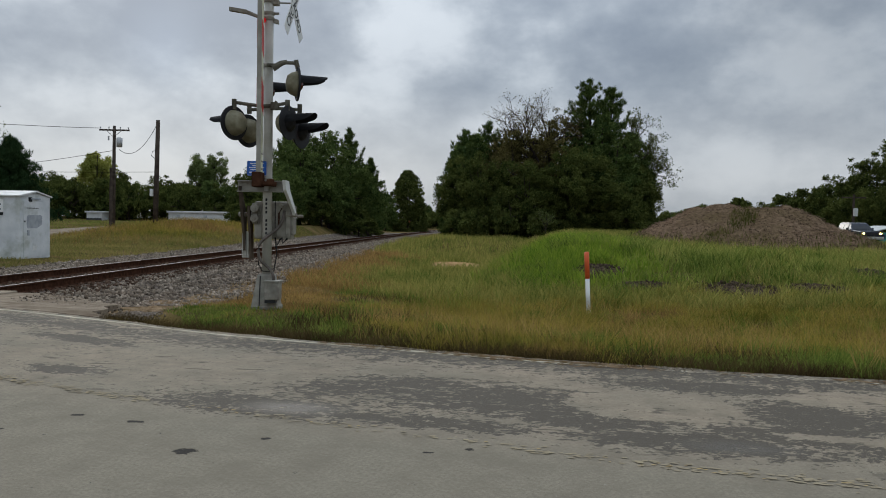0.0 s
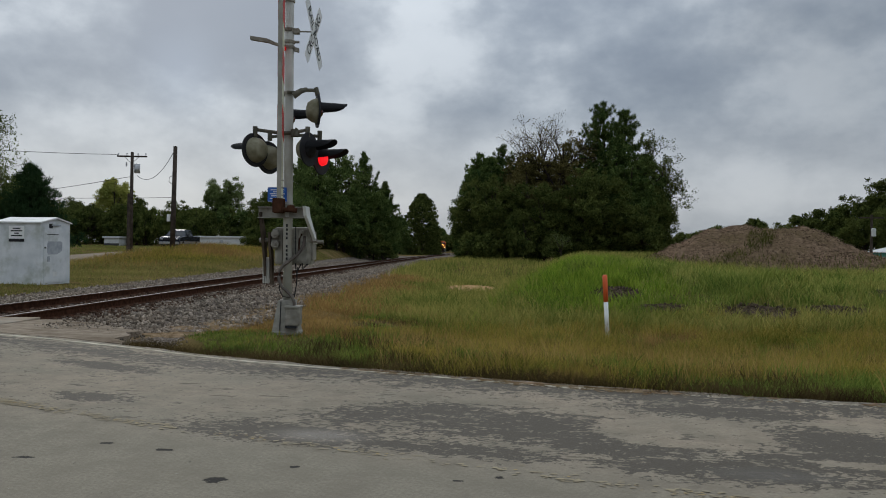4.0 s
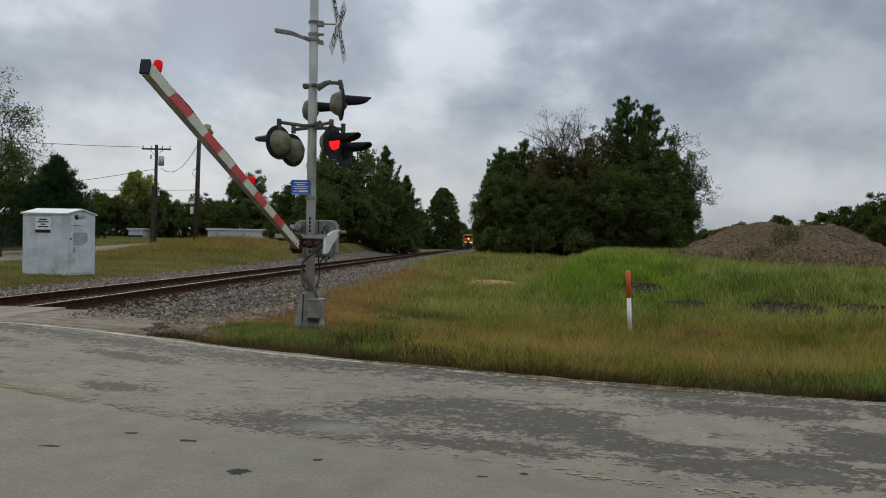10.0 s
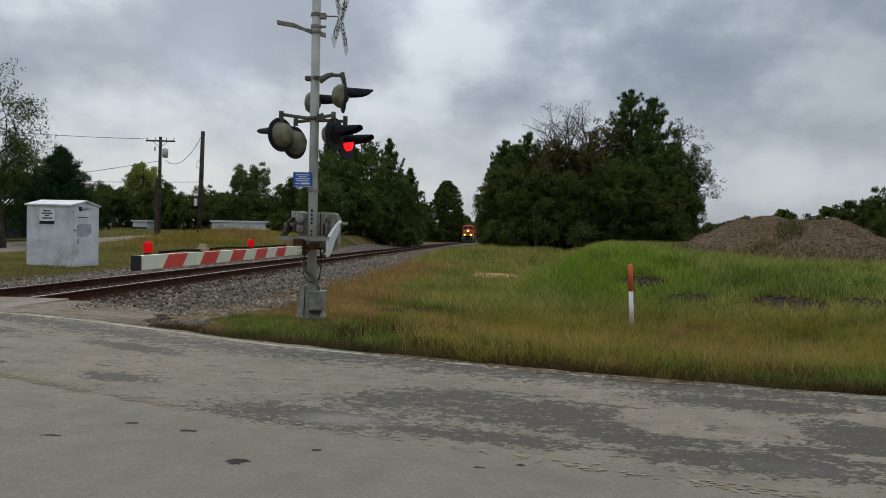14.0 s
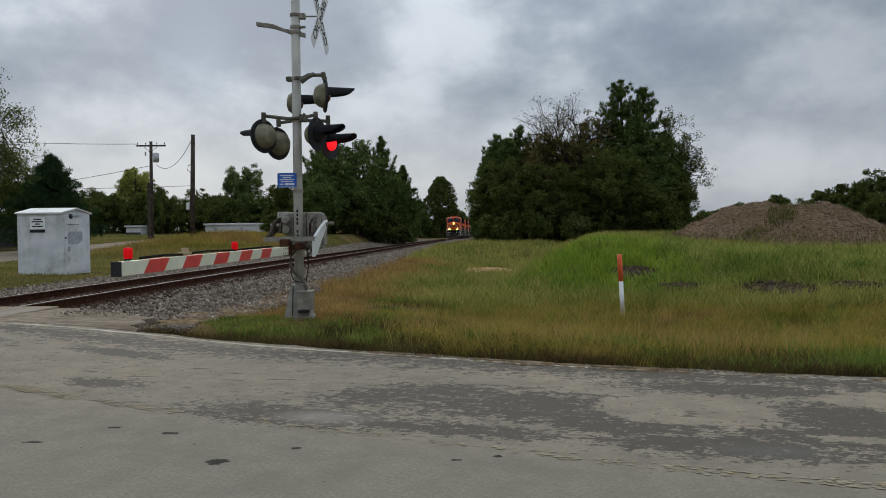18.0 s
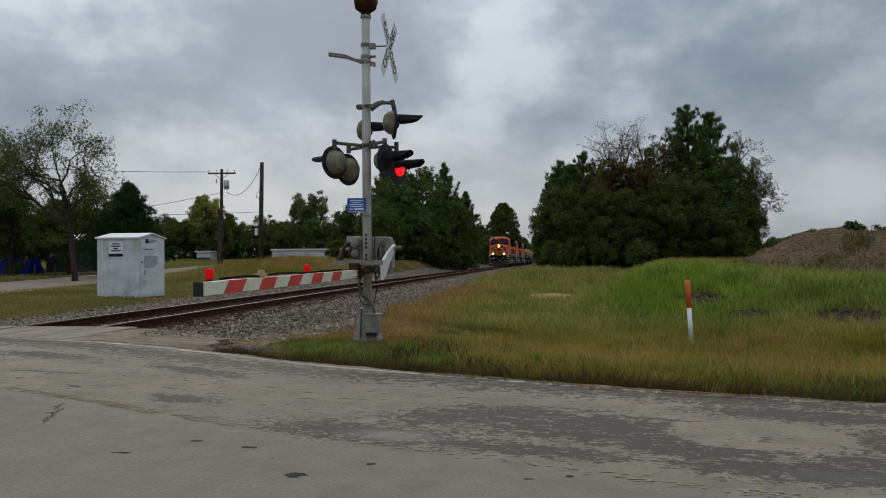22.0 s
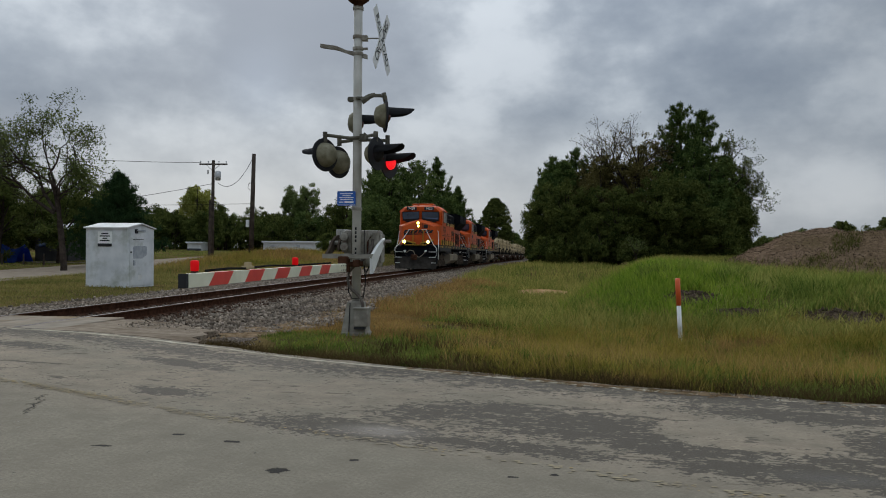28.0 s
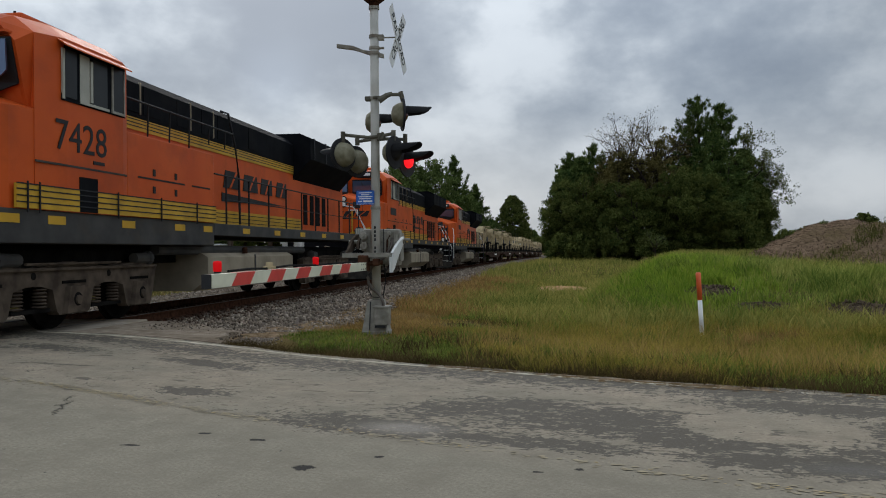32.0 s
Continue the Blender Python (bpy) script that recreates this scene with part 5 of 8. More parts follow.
# ---- marker post, poles, wires ----
def marker_post():
    gz = float(ground_z(3.07, 18.4))
    t = thing("marker_post", "slim white marker post with an orange top, leaning in the grass", "marker post", m=pose(3.09, 18.4, gz - 0.05, 0, -3.0, 0))
    h = 0.79 - gz
    part("tube", lathe(B(), [(0, 0.05), (h * 0.58, 0.05), (h * 0.58, 0.0)], (0, 0, 0), (0, 0, 1), 16), "white", t, "white plastic tube", True)
    part("cap", lathe(B(), [(h * 0.58, 0.056), (h - 0.02, 0.056), (h, 0.04), (h, 0.0)], (0, 0, 0), (0, 0, 1), 16), "orangepost", t, "orange domed sleeve", True)


marker_post()


def pole(name, x, y, top, r, lean, label, arms):
    gz = float(ground_z(x, y)) - 0.3
    t = thing(name, label, "utility pole", "utility poles", pose(x, y, gz, 0, lean, 0))
    h = top - gz
    part("pole", tube(B(), [(0, 0, 0), (0, 0, h * 0.5), (0, 0, h)], r, 12, r * 0.72), "wood", t, "dark weathered timber pole", True)
    if arms:
        part("crossarm", box(B(), -1.25, 1.25, -0.06, 0.06, h - 0.42, h - 0.29, 0.01), "wood", t)
        for sx in (-1.15, -0.45, 0.5, 1.15):
            part("insulator", lathe(B(), [(0, 0.03), (0.1, 0.03), (0.12, 0.06), (0.2, 0.05), (0.2, 0)], (sx, 0, h - 0.29), (0, 0, 1), 8), "silver", t)
        for s in (-1, 1):
            part("brace", tube(B(), [(s * 0.6, -0.07, h - 0.42), (0, -0.12, h - 0.95)], 0.02, 6), "wood", t)
        part("transformer", lathe(B(), [(0, 0.2), (0.05, 0.24), (0.75, 0.24), (0.82, 0.12), (0.82, 0)], (0.45, -0.05, h - 1.75), (0, 0, 1), 14), "silver", t, "grey can transformer", True)
        part("riser", tube(B(), [(-0.10, -0.24, 0.0), (-0.10, -0.24, h * 0.6)], 0.15, 10, 0.13), "wood", t, "shorter timber stub beside the pole")
        part("switch", box(B(), -0.52, -0.42, -0.05, 0.05, h - 1.2, h - 0.85, 0.01), "silver", t)
    else:
        part("meter_box", box(B(), -0.42, -0.2, -0.12, 0.05, 2.35, 2.85, 0.02), "white", t, "small pale box")
        part("wire_loop", tube(B(), [(0, -0.1, h - 2.0), (-0.3, -0.1, h - 2.2), (-0.35, -0.1, h - 2.5), (-0.1, -0.1, h - 2.7)], 0.02, 5), "rubber", t)
    return t


P1 = (-28.3, 66.0)
P2 = (-20.95, 55.75)
pole("utility_pole", *P1, 8.95, 0.17, 0.6, "tall timber utility pole with a crossarm and transformer", True)
pole("utility_pole", *P2, 8.2, 0.19, 1.3, "bare timber pole with small boxes, standing on a mound", False)


def wire(a, b, sag, r=0.02):
    a, b = Vector(a), Vector(b)
    n = 16
    pts = [a.lerp(b, i / n) - Vector((0, 0, sag * 4 * (i / n) * (1 - i / n))) for i in range(n + 1)]
    ob = part("overhead_wire", tube(B(), pts, r, 5), "rubber", None)
    tagged(ob, "thin dark overhead wire strung from a pole", "wire", "overhead wires")


wire((P1[0] - 1.1, P1[1], 8.75), (-58, 44, 10.2), 0.9)
wire((P1[0] + 0.5, P1[1], 7.0), (P2[0] + 0.1, P2[1], 7.9), 1.0)
wire((P1[0] - 0.1, P1[1], 6.9), (-52, 60, 3.6), 0.5)
wire((P2[0], P2[1], 4.6), (-60, 72, 6.0), 0.3, 0.015)


# ---- trees ----
def leaf_quads(centres, radii, per, size, rg, spiky=False, flat=0.8):
    """Small folded leaves, or upswept needle tufts, scattered round clump centres."""
    n = len(centres) * per
    c = np.repeat(centres, per, 0)
    r = np.repeat(radii, per)
    d = rg.normal(size=(n, 3))
    d /= np.linalg.norm(d, axis=1)[:, None]
    p = c + d * (r * rg.rand(n) ** 0.5)[:, None] * np.array([1, 1, flat])
    if spiky:
        a = d * 0.6 + rg.normal(size=(n, 3)) * 0.35 + np.array([0, 0, 0.75])
    else:
        a = rg.normal(size=(n, 3)) + np.array([0, 0, -0.15])
    a /= np.linalg.norm(a, axis=1)[:, None]
    b = np.cross(a, rg.normal(size=(n, 3)))
    b /= np.linalg.norm(b, axis=1)[:, None] + 1e-9
    s = size * rg.uniform(0.6, 1.4, n)[:, None]
    w = 0.13 if spiky else 0.5
    v = np.stack([p - a * s * 0.5 - b * s * w * 0.6, p - a * s * 0.4 + b * s * w * 0.6, p + a * s * 0.6], 1)
    f = np.arange(n * 3).reshape(n, 3)
    return v.reshape(-1, 3), f


def crown_points(rg, kind, h, rad, base, n, dome=0.55):
    """Clump centres: along upswept boughs for a pine, over many small lobes for a broadleaf crown."""
    pts = []
    if kind in ("pine", "cedar"):
        sides = rg.uniform(0.72, 1.12, 7)
        while len(pts) < n:
            k = rg.rand() ** 0.9
            z = base + (h - base) * k
            th = rg.rand() * 2 * math.pi
            wide = (0.72 + 1.1 * k if k < 0.25 else (1.0 - (k - 0.25) / 0.75) ** dome) if kind == "pine" else (1.0 - k) ** 0.75
            ln = rad * max(0.03, wide) * rg.uniform(0.45, 1.1) * sides[int(th / 6.284 * 7)]
            rise = 0.10 + 0.35 * k if kind == "pine" else 0.3
            for q in np.arange(1.0, 0.2, -0.36 / max(ln, 0.4)):
                pts.append((ln * q * math.cos(th), ln * q * math.sin(th), min(h, z + rise * ln * q * q) + rg.uniform(-0.1, 0.1)))
        if kind == "pine":
            for ox, dz in ((0.0, 0.0), (-0.9, 1.3), (0.85, 1.5), (1.7, 2.2), (-1.8, 2.0), (2.4, 3.2), (-2.5, 3.4)):
                if abs(ox) > 0.55 * rad:
                    continue
                for q in range(6):
                    pts.append((ox * (1 - 0.06 * q), rg.uniform(-0.15, 0.15), h - dz - 0.28 * q))
        return np.array(pts)
    c, half = (h + base) / 2, (h - base) / 2
    if kind == "column":
        k = rg.rand(n)
        th = rg.rand(n) * 2 * math.pi
        lobe = 0.86 + 0.14 * np.sin(th * 3 + k * 9) + rg.uniform(-0.1, 0.1, n)
        wide = rad * np.clip(1.06 - k ** 5, 0.2, 1.0) * lobe * rg.rand(n) ** 0.33
        return np.stack([wide * np.cos(th), wide * np.sin(th), base + (h - base) * k], 1)
    if kind == "round":
        d = rg.normal(size=(n, 3))
        d /= np.linalg.norm(d, axis=1)[:, None]
        return d * (rg.rand(n, 1) ** 0.35) * np.array([rad, rad, half]) * rg.uniform(0.84, 1.04, (n, 1)) + np.array([0, 0, c])
    lobes = []
    for _ in range(24):
        d = rg.normal(size=3)
        d /= np.linalg.norm(d)
        q = rg.uniform(0.45, 0.84)
        lobes.append((d * np.array([rad, rad, half]) * q + np.array([0, 0, c]), rg.uniform(0.16, 0.36)))
    for _ in range(4):
        lobes.append((np.array([0, 0, c]) + rg.normal(size=3) * np.array([rad, rad, half]) * 0.2, 0.55))
    while len(pts) < n:
        o, r = lobes[rg.randint(len(lobes))]
        d = rg.normal(size=3)
        d /= np.linalg.norm(d)
        p = o + d * np.array([rad, rad, half]) * r * rg.rand() ** 0.4
        if p[2] > base * 0.6:
            pts.append(p)
    return np.array(pts)


def grow(bm, p, d, length, r, depth, tips, rg, droop=0.0, seg=7):
    """Forking limbs down to twigs; collects the twig ends."""
    d = d.normalized()
    q = p + d * length * 0.5 + Vector(rg.normal(size=3)) * length * 0.05
    e = q + (d + Vector(rg.normal(size=3)) * 0.16 + Vector((0, 0, -droop))).normalized() * length * 0.5
    tube(bm, [p, q, e], r, max(3, seg), r * 0.62, cap=False)
    if depth == 0:
        tips.append(e)
        return
    if depth <= 2:
        tips.append(q)
    for k in range(3 if depth > 1 else 4):
        nd = (d * 0.9 + Vector(rg.normal(size=3)) * 0.62 + Vector((0, 0, 0.10 - droop))).normalized()
        grow(bm, q.lerp(e, 0.25 + 0.375 * min(k, 2)), nd, length * rg.uniform(0.6, 0.82), r * 0.55, depth - 1, tips, rg, droop, seg - 1)


def limb_tree(name, label, x, y, stems, r, depth, leaf, per, size, seed, group):
    rg = np.random.RandomState(seed)
    t = thing(name, label, "tree", group, pose(x, y, float(ground_z(x, y)) - 0.15))
    bm, tips = B(), []
    tube(bm, [(0, 0, 0), (0, 0, 0.5), stems[0][0]], r * 1.15, 9, r * 0.95)
    for p, d, ln in stems:
        grow(bm, Vector(p), Vector(d), ln, r * 0.62, depth, tips, rg)
    part("trunk", bm, "bark", t, "dark forking trunk with bare twigs")
    c = np.array([tuple(q) for q in tips])
    v, f = leaf_quads(c, np.full(len(c), 0.38), per, size, rg)
    cr = new("crown", mesh_np("crown", v, f, leaf))
    cr.parent = t
    return t


def thicket(name, label, spots, leaf, seed, group, per=60, size=0.2):
    """Low bushes, each its own thing, sharing three crowns."""
    protos = []
    for k, (x, y, h, r) in enumerate(spots):
        if len(protos) < 3:
            b = tree(name, label, x, y, h, r, 0.0, "broad", leaf, seed + k, 90, per, size, 0.42, group=group)
            protos.append((b, h, r))
        else:
            b0, h0, r0 = protos[k % 3]
            m = pose(x, y, float(ground_z(x, y)) - 0.15, 0, 0, k * 77 % 360)
            c = copy_thing(b0, m)
            c.scale = (r / r0, r / r0, h / h0)


TREES = []


def tree(name, label, x, y, h, rad, base, kind, leaf, seed, clumps=120, per=70, size=0.32, crad=0.75, trunk=None, group="trees behind the track", bare=0.0, shift=(0, 0), dome=0.55):
    rg = np.random.RandomState(seed)
    gz = float(ground_z(x, y))
    t = thing(name, label, "tree", group, pose(x, y, gz - 0.15))
    pts = crown_points(rg, kind, h, rad, base, clumps, dome)
    pts[:, 0] += shift[0] * (pts[:, 2] / h)
    pts[:, 1] += shift[1] * (pts[:, 2] / h)
    tr = trunk or h * 0.02 + 0.05
    top = Vector((shift[0] * 0.8, shift[1] * 0.8, h * 0.9))
    bm = B()
    mid = Vector((rg.uniform(-0.3, 0.3) + shift[0] * 0.3, rg.uniform(-0.3, 0.3), h * 0.45))
    spine = [Vector((0, 0, 0)), Vector((0, 0, h * 0.12)), mid, top]
    tube(bm, spine, tr, 9, tr * 0.15)
    for i in rg.choice(len(pts), min(len(pts), 26 if kind == "broad" else 18), replace=False):
        e = Vector(pts[i])
        k = min(max((e.z * (0.55 if kind != "pine" else 0.95)) / h, 0.14), 0.85)
        s = spine[1].lerp(mid, min(1, (k - 0.12) / 0.33)) if k < 0.45 else mid.lerp(top, (k - 0.45) / 0.5)
        m1 = s.lerp(e, 0.5) + Vector((rg.uniform(-0.3, 0.3), rg.uniform(-0.3, 0.3), 0.25 if kind != "pine" else -0.1))
        tube(bm, [s, m1, e], tr * 0.34 * (1 - 0.5 * k), 5, 0.015)
    part("trunk", bm, "bark", t, "dark trunk with limbs")
    if bare:
        bm = B()
        for i in rg.choice(len(pts), int(len(pts) * bare)):
            e = Vector(pts[i])
            for _ in range(5):
                o = Vector(rg.normal(size=3)) * 0.55 + Vector((e.x * 0.1, 0, 0.25))
                tube(bm, [e - o * 0.3, e + o * 0.5 + Vector(rg.normal(size=3)) * 0.1, e + o], 0.022, 3, 0.006, cap=False)
        tagged(part("twigs", bm, "bark", t, "bare twigs"), kind="stuff")
    v, f = leaf_quads(pts, crad * rg.uniform(0.6, 1.3, len(pts)), per, size, rg, kind in ("pine", "cedar"))
    me = mesh_np("crown", v, f, leaf)
    cr = new("crown", me)
    cr.parent = t
    TREES.append(t)
    return t


def woods():
    rg = random.Random(7)
    # clump right of the track
    R = "trees right of the track"

    def up(x, y, top):
        return top - float(ground_z(x, y)) + 0.15
    for i, (x, y, top, r, lab) in enumerate(((12.3, 75, 14.75, 4.5, "tall dark green pine in the roadside clump"), (14.5, 76, 14.2, 3.7, "dark green pine at the edge of the clump"), (0.9, 77, 10.1, 3.0, "dark pine beside the track"), (3.1, 77.5, 11.0, 2.8, "slim dark pine beside the track"))):
        tree("pine_tree", lab, x, y, up(x, y, top), r, 0.5, "pine", "pine", 1 + i, 900 if r > 3.5 else 560, 36, 0.36, 0.24, group=R)
    tree("broadleaf_tree", "browning broadleaf tree in the clump", 5.0, 73, up(5, 73, 9.9), 3.5, 0.6, "broad", "olive_leaf", 11, 480, 80, 0.15, 0.42, group=R)
    tree("broadleaf_tree", "browning broadleaf tree with a thin top", 8.6, 75, up(8.6, 75, 12.3), 3.6, 1.0, "broad", "olive_leaf", 3, 420, 70, 0.15, 0.42, group=R)
    tree("broadleaf_tree", "tall olive-green broadleaf tree in the clump", 10.4, 77, up(10.4, 77, 12.4), 3.6, 1.0, "round", "olive_leaf", 12, 480, 64, 0.16, 0.45, group=R)
    tree("broadleaf_tree", "olive-green broadleaf tree in the clump", 5.4, 76.5, up(5.4, 76.5, 10.8), 3.4, 1.0, "round", "olive_leaf", 13, 420, 64, 0.16, 0.45, group=R)
    limb_tree("broadleaf_tree", "half-bare tree with grey twigs over the clump", 7.9, 74, [((0, 0, 6.2), (-0.62, 0, 1), 2.8), ((0, 0, 6.4), (-0.2, 0, 1), 3.0), ((0, 0, 6.6), (0.28, 0, 1), 2.9), ((0, 0, 6.0), (-0.35, 0.2, 1), 2.9), ((0, 0, 6.5), (0.05, 0.1, 1), 3.0)], 0.2, 4, "olive_leaf", 5, 0.11, 31, R)
    for i, (x, y, top, r) in enumerate(((2.2, 71, 7.9, 3.4), (10.4, 69, 8.3, 4.3), (14.2, 71, 9.4, 3.2), (0.5, 72.5, 6.9, 2.3), (6.4, 69.5, 7.2, 3.5), (12.8, 68.5, 5.6, 3.2), (15.2, 70.5, 5.6, 2.0))):
        tree("broadleaf_tree", "dense dark green broadleaf tree in the clump", x, y, up(x, y, top), r, 0.1, "broad", "oak" if i != 2 else "pine", 205 + i, 480 if r > 3 else 260, 80, 0.15, 0.42, group=R)
    for i, (x, y, top, r, mt) in enumerate(((0.3, 74.5, 8.3, 2.0, "pine"), (1.9, 75.5, 9.6, 2.4, "pine"), (15.6, 72.5, 9.6, 2.5, "oak2"), (13.2, 73.0, 11.2, 2.7, "pine"), (16.4, 71.5, 6.6, 2.0, "oak"))):
        tree("broadleaf_tree", "upright dense tree at the clump's edge", x, y, up(x, y, top), r, 0.2, "column", mt, 515 + i, 420, 70, 0.16, 0.4, group=R)
    limb_tree("broadleaf_tree", "thin-leaved tree with long outer twigs at the clump's edge", 15.1, 72, [((0, 0, 5.6), (0.62, 0, 0.55), 1.9), ((0, 0, 6.0), (0.45, 0.1, 0.75), 2.0), ((0, 0, 5.0), (0.85, 0, 0.42), 1.8), ((0, 0, 4.2), (0.8, 0, 0.3), 1.8)], 0.16, 4, "oak", 16, 0.13, 33, R)
    limb_tree("sapling", "thin bare sapling before the trees", 7.0, 62, [((0, 0, 0.9), (-0.2, 0, 1), 0.7), ((0, 0, 0.9), (0.25, 0, 1), 0.6)], 0.04, 3, "light_leaf", 4, 0.08, 35, R)
    thicket("shrub", "dense dark undergrowth at the foot of the trees", [(0.3 + 1.4 * k, 67.5 + (k * 7 % 5) * 0.8, 2.4 + (k * 5 % 4) * 0.5, 1.8) for k in range(11)], "oak", 300, "undergrowth right of the track")
    # clump left of the track
    Lf = "trees left of the track"
    for i, (x, y, h, r, k, m) in enumerate(((-18.6, 88, 10.6, 3.4, "pine", "oak2"), (-15.2, 90, 11.4, 4.0, "broad", "oak2"), (-12.4, 93, 12.3, 3.9, "pine", "pine"), (-10.4, 98, 9.6, 3.0, "pine", "pine"), (-19.6, 96, 12.6, 3.0, "pine", "pine"), (-17.0, 82, 6.8, 3.2, "broad", "oak2"), (-13.6, 86, 6.4, 3.0, "broad", "oak2"), (-12.0, 112, 9.5, 3.0, "pine", "oak2"))):
        tree("pine_tree" if k == "pine" else "broadleaf_tree", "dark green pine beside the line" if k == "pine" else "dense dark broadleaf tree beside the line", x, y, h, r, 0.4, k, m, 20 + i, 620 if k == "pine" else 480, 38, 0.36 if k == "pine" else 0.2, 0.26 if k == "pine" else 0.45, group=Lf, dome=0.85)
    for i, (x, y, h, r) in enumerate(((-16.9, 87, 9.6, 3.2), (-14.0, 89, 10.4, 3.2), (-11.9, 95, 9.6, 2.6), (-19.6, 90, 7.8, 2.6))):
        tree("broadleaf_tree", "dense mid-green tree beside the line", x, y, h, r, 0.3, "round", "oak2", 280 + i, 380, 50, 0.2, 0.45, group=Lf)
    thicket("shrub", "dense dark undergrowth beside the line", [(-21.5 + 1.5 * k, 80 + (k * 7 % 5) * 1.5 + k * 0.8, 2.4 + (k * 5 % 4) * 0.5, 1.8) for k in range(9)], "oak", 320, "undergrowth left of the track")
    thicket("shrub", "dense dark bush in the tree line", [(-68 + 2.0 * k, 93 + (k * 7 % 5) * 1.4, 2.6 + (k * 5 % 4) * 0.7, 2.3) for k in range(25)], "oak", 340, "bushes of the tree line")
    # round tree and the woods where the line bends
    tree("broadleaf_tree", "round-crowned tall dark tree far down the line", -14.3, 240, up(-14.3, 240, 16.6), 5.6, 0.0, "column", "oak", 40, 620, 70, 0.4, 0.8, group="far trees at the bend")
    for i, (x, y, top, r) in enumerate(((-20.5, 236, 9.5, 4.0), (-25, 228, 10.0, 4.5), (-30, 222, 10.5, 4.5), (-10.9, 247, 8.4, 2.4), (0.6, 246, 9.0, 3.2), (5.0, 240, 10.0, 4.0), (-2.2, 262, 8.6, 2.6), (10, 235, 10.5, 4.5))):
        tree("far_tree", "dark green tree beside the line far off", x, y, up(x, y, top), r, 0.0, "column", "oak" if i % 2 else "oak2", 530 + i, 240, 60, 0.4, 0.8, group="far trees at the bend")
    for i in range(7):
        tree("far_tree", "dark green tree in the distant woods", -52 + i * 2.4, 446 + (i % 3) * 8 - 1.2 * i, 12 + rg.uniform(-1.5, 2), 4.0, 0.2, "broad", "oak", 400 + i, 70, 50, 0.9, 1.4, group="far trees at the bend")
    for i in range(9):
        if abs(-24 + i * 2.9 - float(track_x(425 + (i % 3) * 9))) < 7:
            continue
        tree("far_tree", "low dark tree in the distant woods", -24 + i * 2.9, 425 + (i % 3) * 9, 9.0 + rg.uniform(-2, 2.5), 4.2, 0.2, "broad", "oak", 260 + i, 70, 50, 0.9, 1.4, group="far trees at the bend")
    for i in range(22):
        x = -60 + i * 5.4
        if abs(x - float(track_x(300 + (i % 3) * 22 + (150 if -36 < x < -2 else 0)))) < 8:
            continue
        tree("far_tree", "dark green tree in the distant woods", x, 300 + (i % 3) * 22 + (150 if -36 < x < -2 else 0), 11 + rg.uniform(-2, 3), 5.0, 0.3, "broad", "oak" if i % 2 else "pine", 50 + i, 60, 50, 1.1, 2.0, group="far trees at the bend")
    # tree line behind the side road
    for i in range(20):
        x, y = -66 + i * 2.35, 100 + rg.uniform(-5, 7)
        h = (7.0 if i in (17, 18) else 5.5) + rg.uniform(-0.5, 0.7)
        m = "oak"
        if i in (8, 9):
            h, m = 9.0, "yellow_leaf"
        if i in (14, 15):
            h, m = 9.0, "light_leaf"
        tree("broadleaf_tree", {"oak": "dark green tree in the tree line", "yellow_leaf": "tall yellow-green tree over the tree line", "light_leaf": "tall thin-leaved tree over the tree line"}[m], x, y, h, 3.0 if m == "oak" else 2.3, 0.2 if m == "oak" else 2.2, "broad", m, 80 + i, 240, 52, 0.2, 0.46, group="tree line")
    for i in range(12):
        x, y = -63 + i * 3.7, 97 + (i * 5 % 4) * 1.3
        tree("broadleaf_tree", "dense dark green tree filling the tree line", x, y, 4.7 + (i * 7 % 5) * 0.3, 2.9, -0.6, "round", "oak" if i % 3 else "oak2", 430 + i, 150, 60, 0.22, 0.5, group="tree line")
    # around the yards beyond the side road
    limb_tree("broadleaf_tree", "wide thin-leaved yard tree with many bare twigs", -25.75, 40.5, [((-0.25, 0, 2.9), (-0.5, 0.05, 1), 3.0), ((-0.2, 0, 2.6), (-0.12, 0.1, 1), 1.8), ((-0.6, 0, 3.3), (-1.0, -0.1, 0.75), 2.5), ((-0.3, 0, 3.0), (-0.2, -0.2, 1), 2.4), ((-0.5, 0, 3.4), (-0.7, 0.2, 1), 2.6)], 0.165, 5, "yard_leaf", 9, 0.11, 101, "yard trees")
    tree("cedar_tree", "dense dark conical cedar", -25.7, 46, 5.8, 3.2, 0.15, "cedar", "cedar", 102, 1700, 44, 0.2, 0.22, group="yard trees")
    for i, (x, y, h, r) in enumerate(((-36.5, 50, 7.2, 3.4), (-32.8, 51, 6.4, 3.0), (-40, 52, 7.8, 3.4), (-30.4, 54, 4.8, 2.2), (-45, 56, 8.0, 3.5), (-35, 60, 6.0, 3.0), (-38.5, 58, 5.0, 3.4), (-43, 60, 5.0, 3.4))):
        tree("broadleaf_tree", "dense dark green yard tree", x, y, h, r, 0.3, "broad", "oak", 110 + i, 340, 70, 0.15, 0.4, group="yard trees")
    # right-hand woods behind the pile
    for i, (x, y, h) in enumerate(((40.5, 98, 5.8), (42.5, 96, 6.8), (44.6, 94, 8.2), (47, 92, 10.2), (49.2, 90, 13.4), (46, 84, 7.6), (53, 88, 14.5), (43, 89, 5.0), (49.5, 86, 10.8), (57, 90, 15), (45, 86, 6.4))):
        tree("broadleaf_tree", "dark green tree behind the gravel pile", x, y, h, 3.0 + h * 0.1, 0.4, "broad", "oak", 130 + i, 300, 64, 0.2, 0.48, group="right-hand woods")
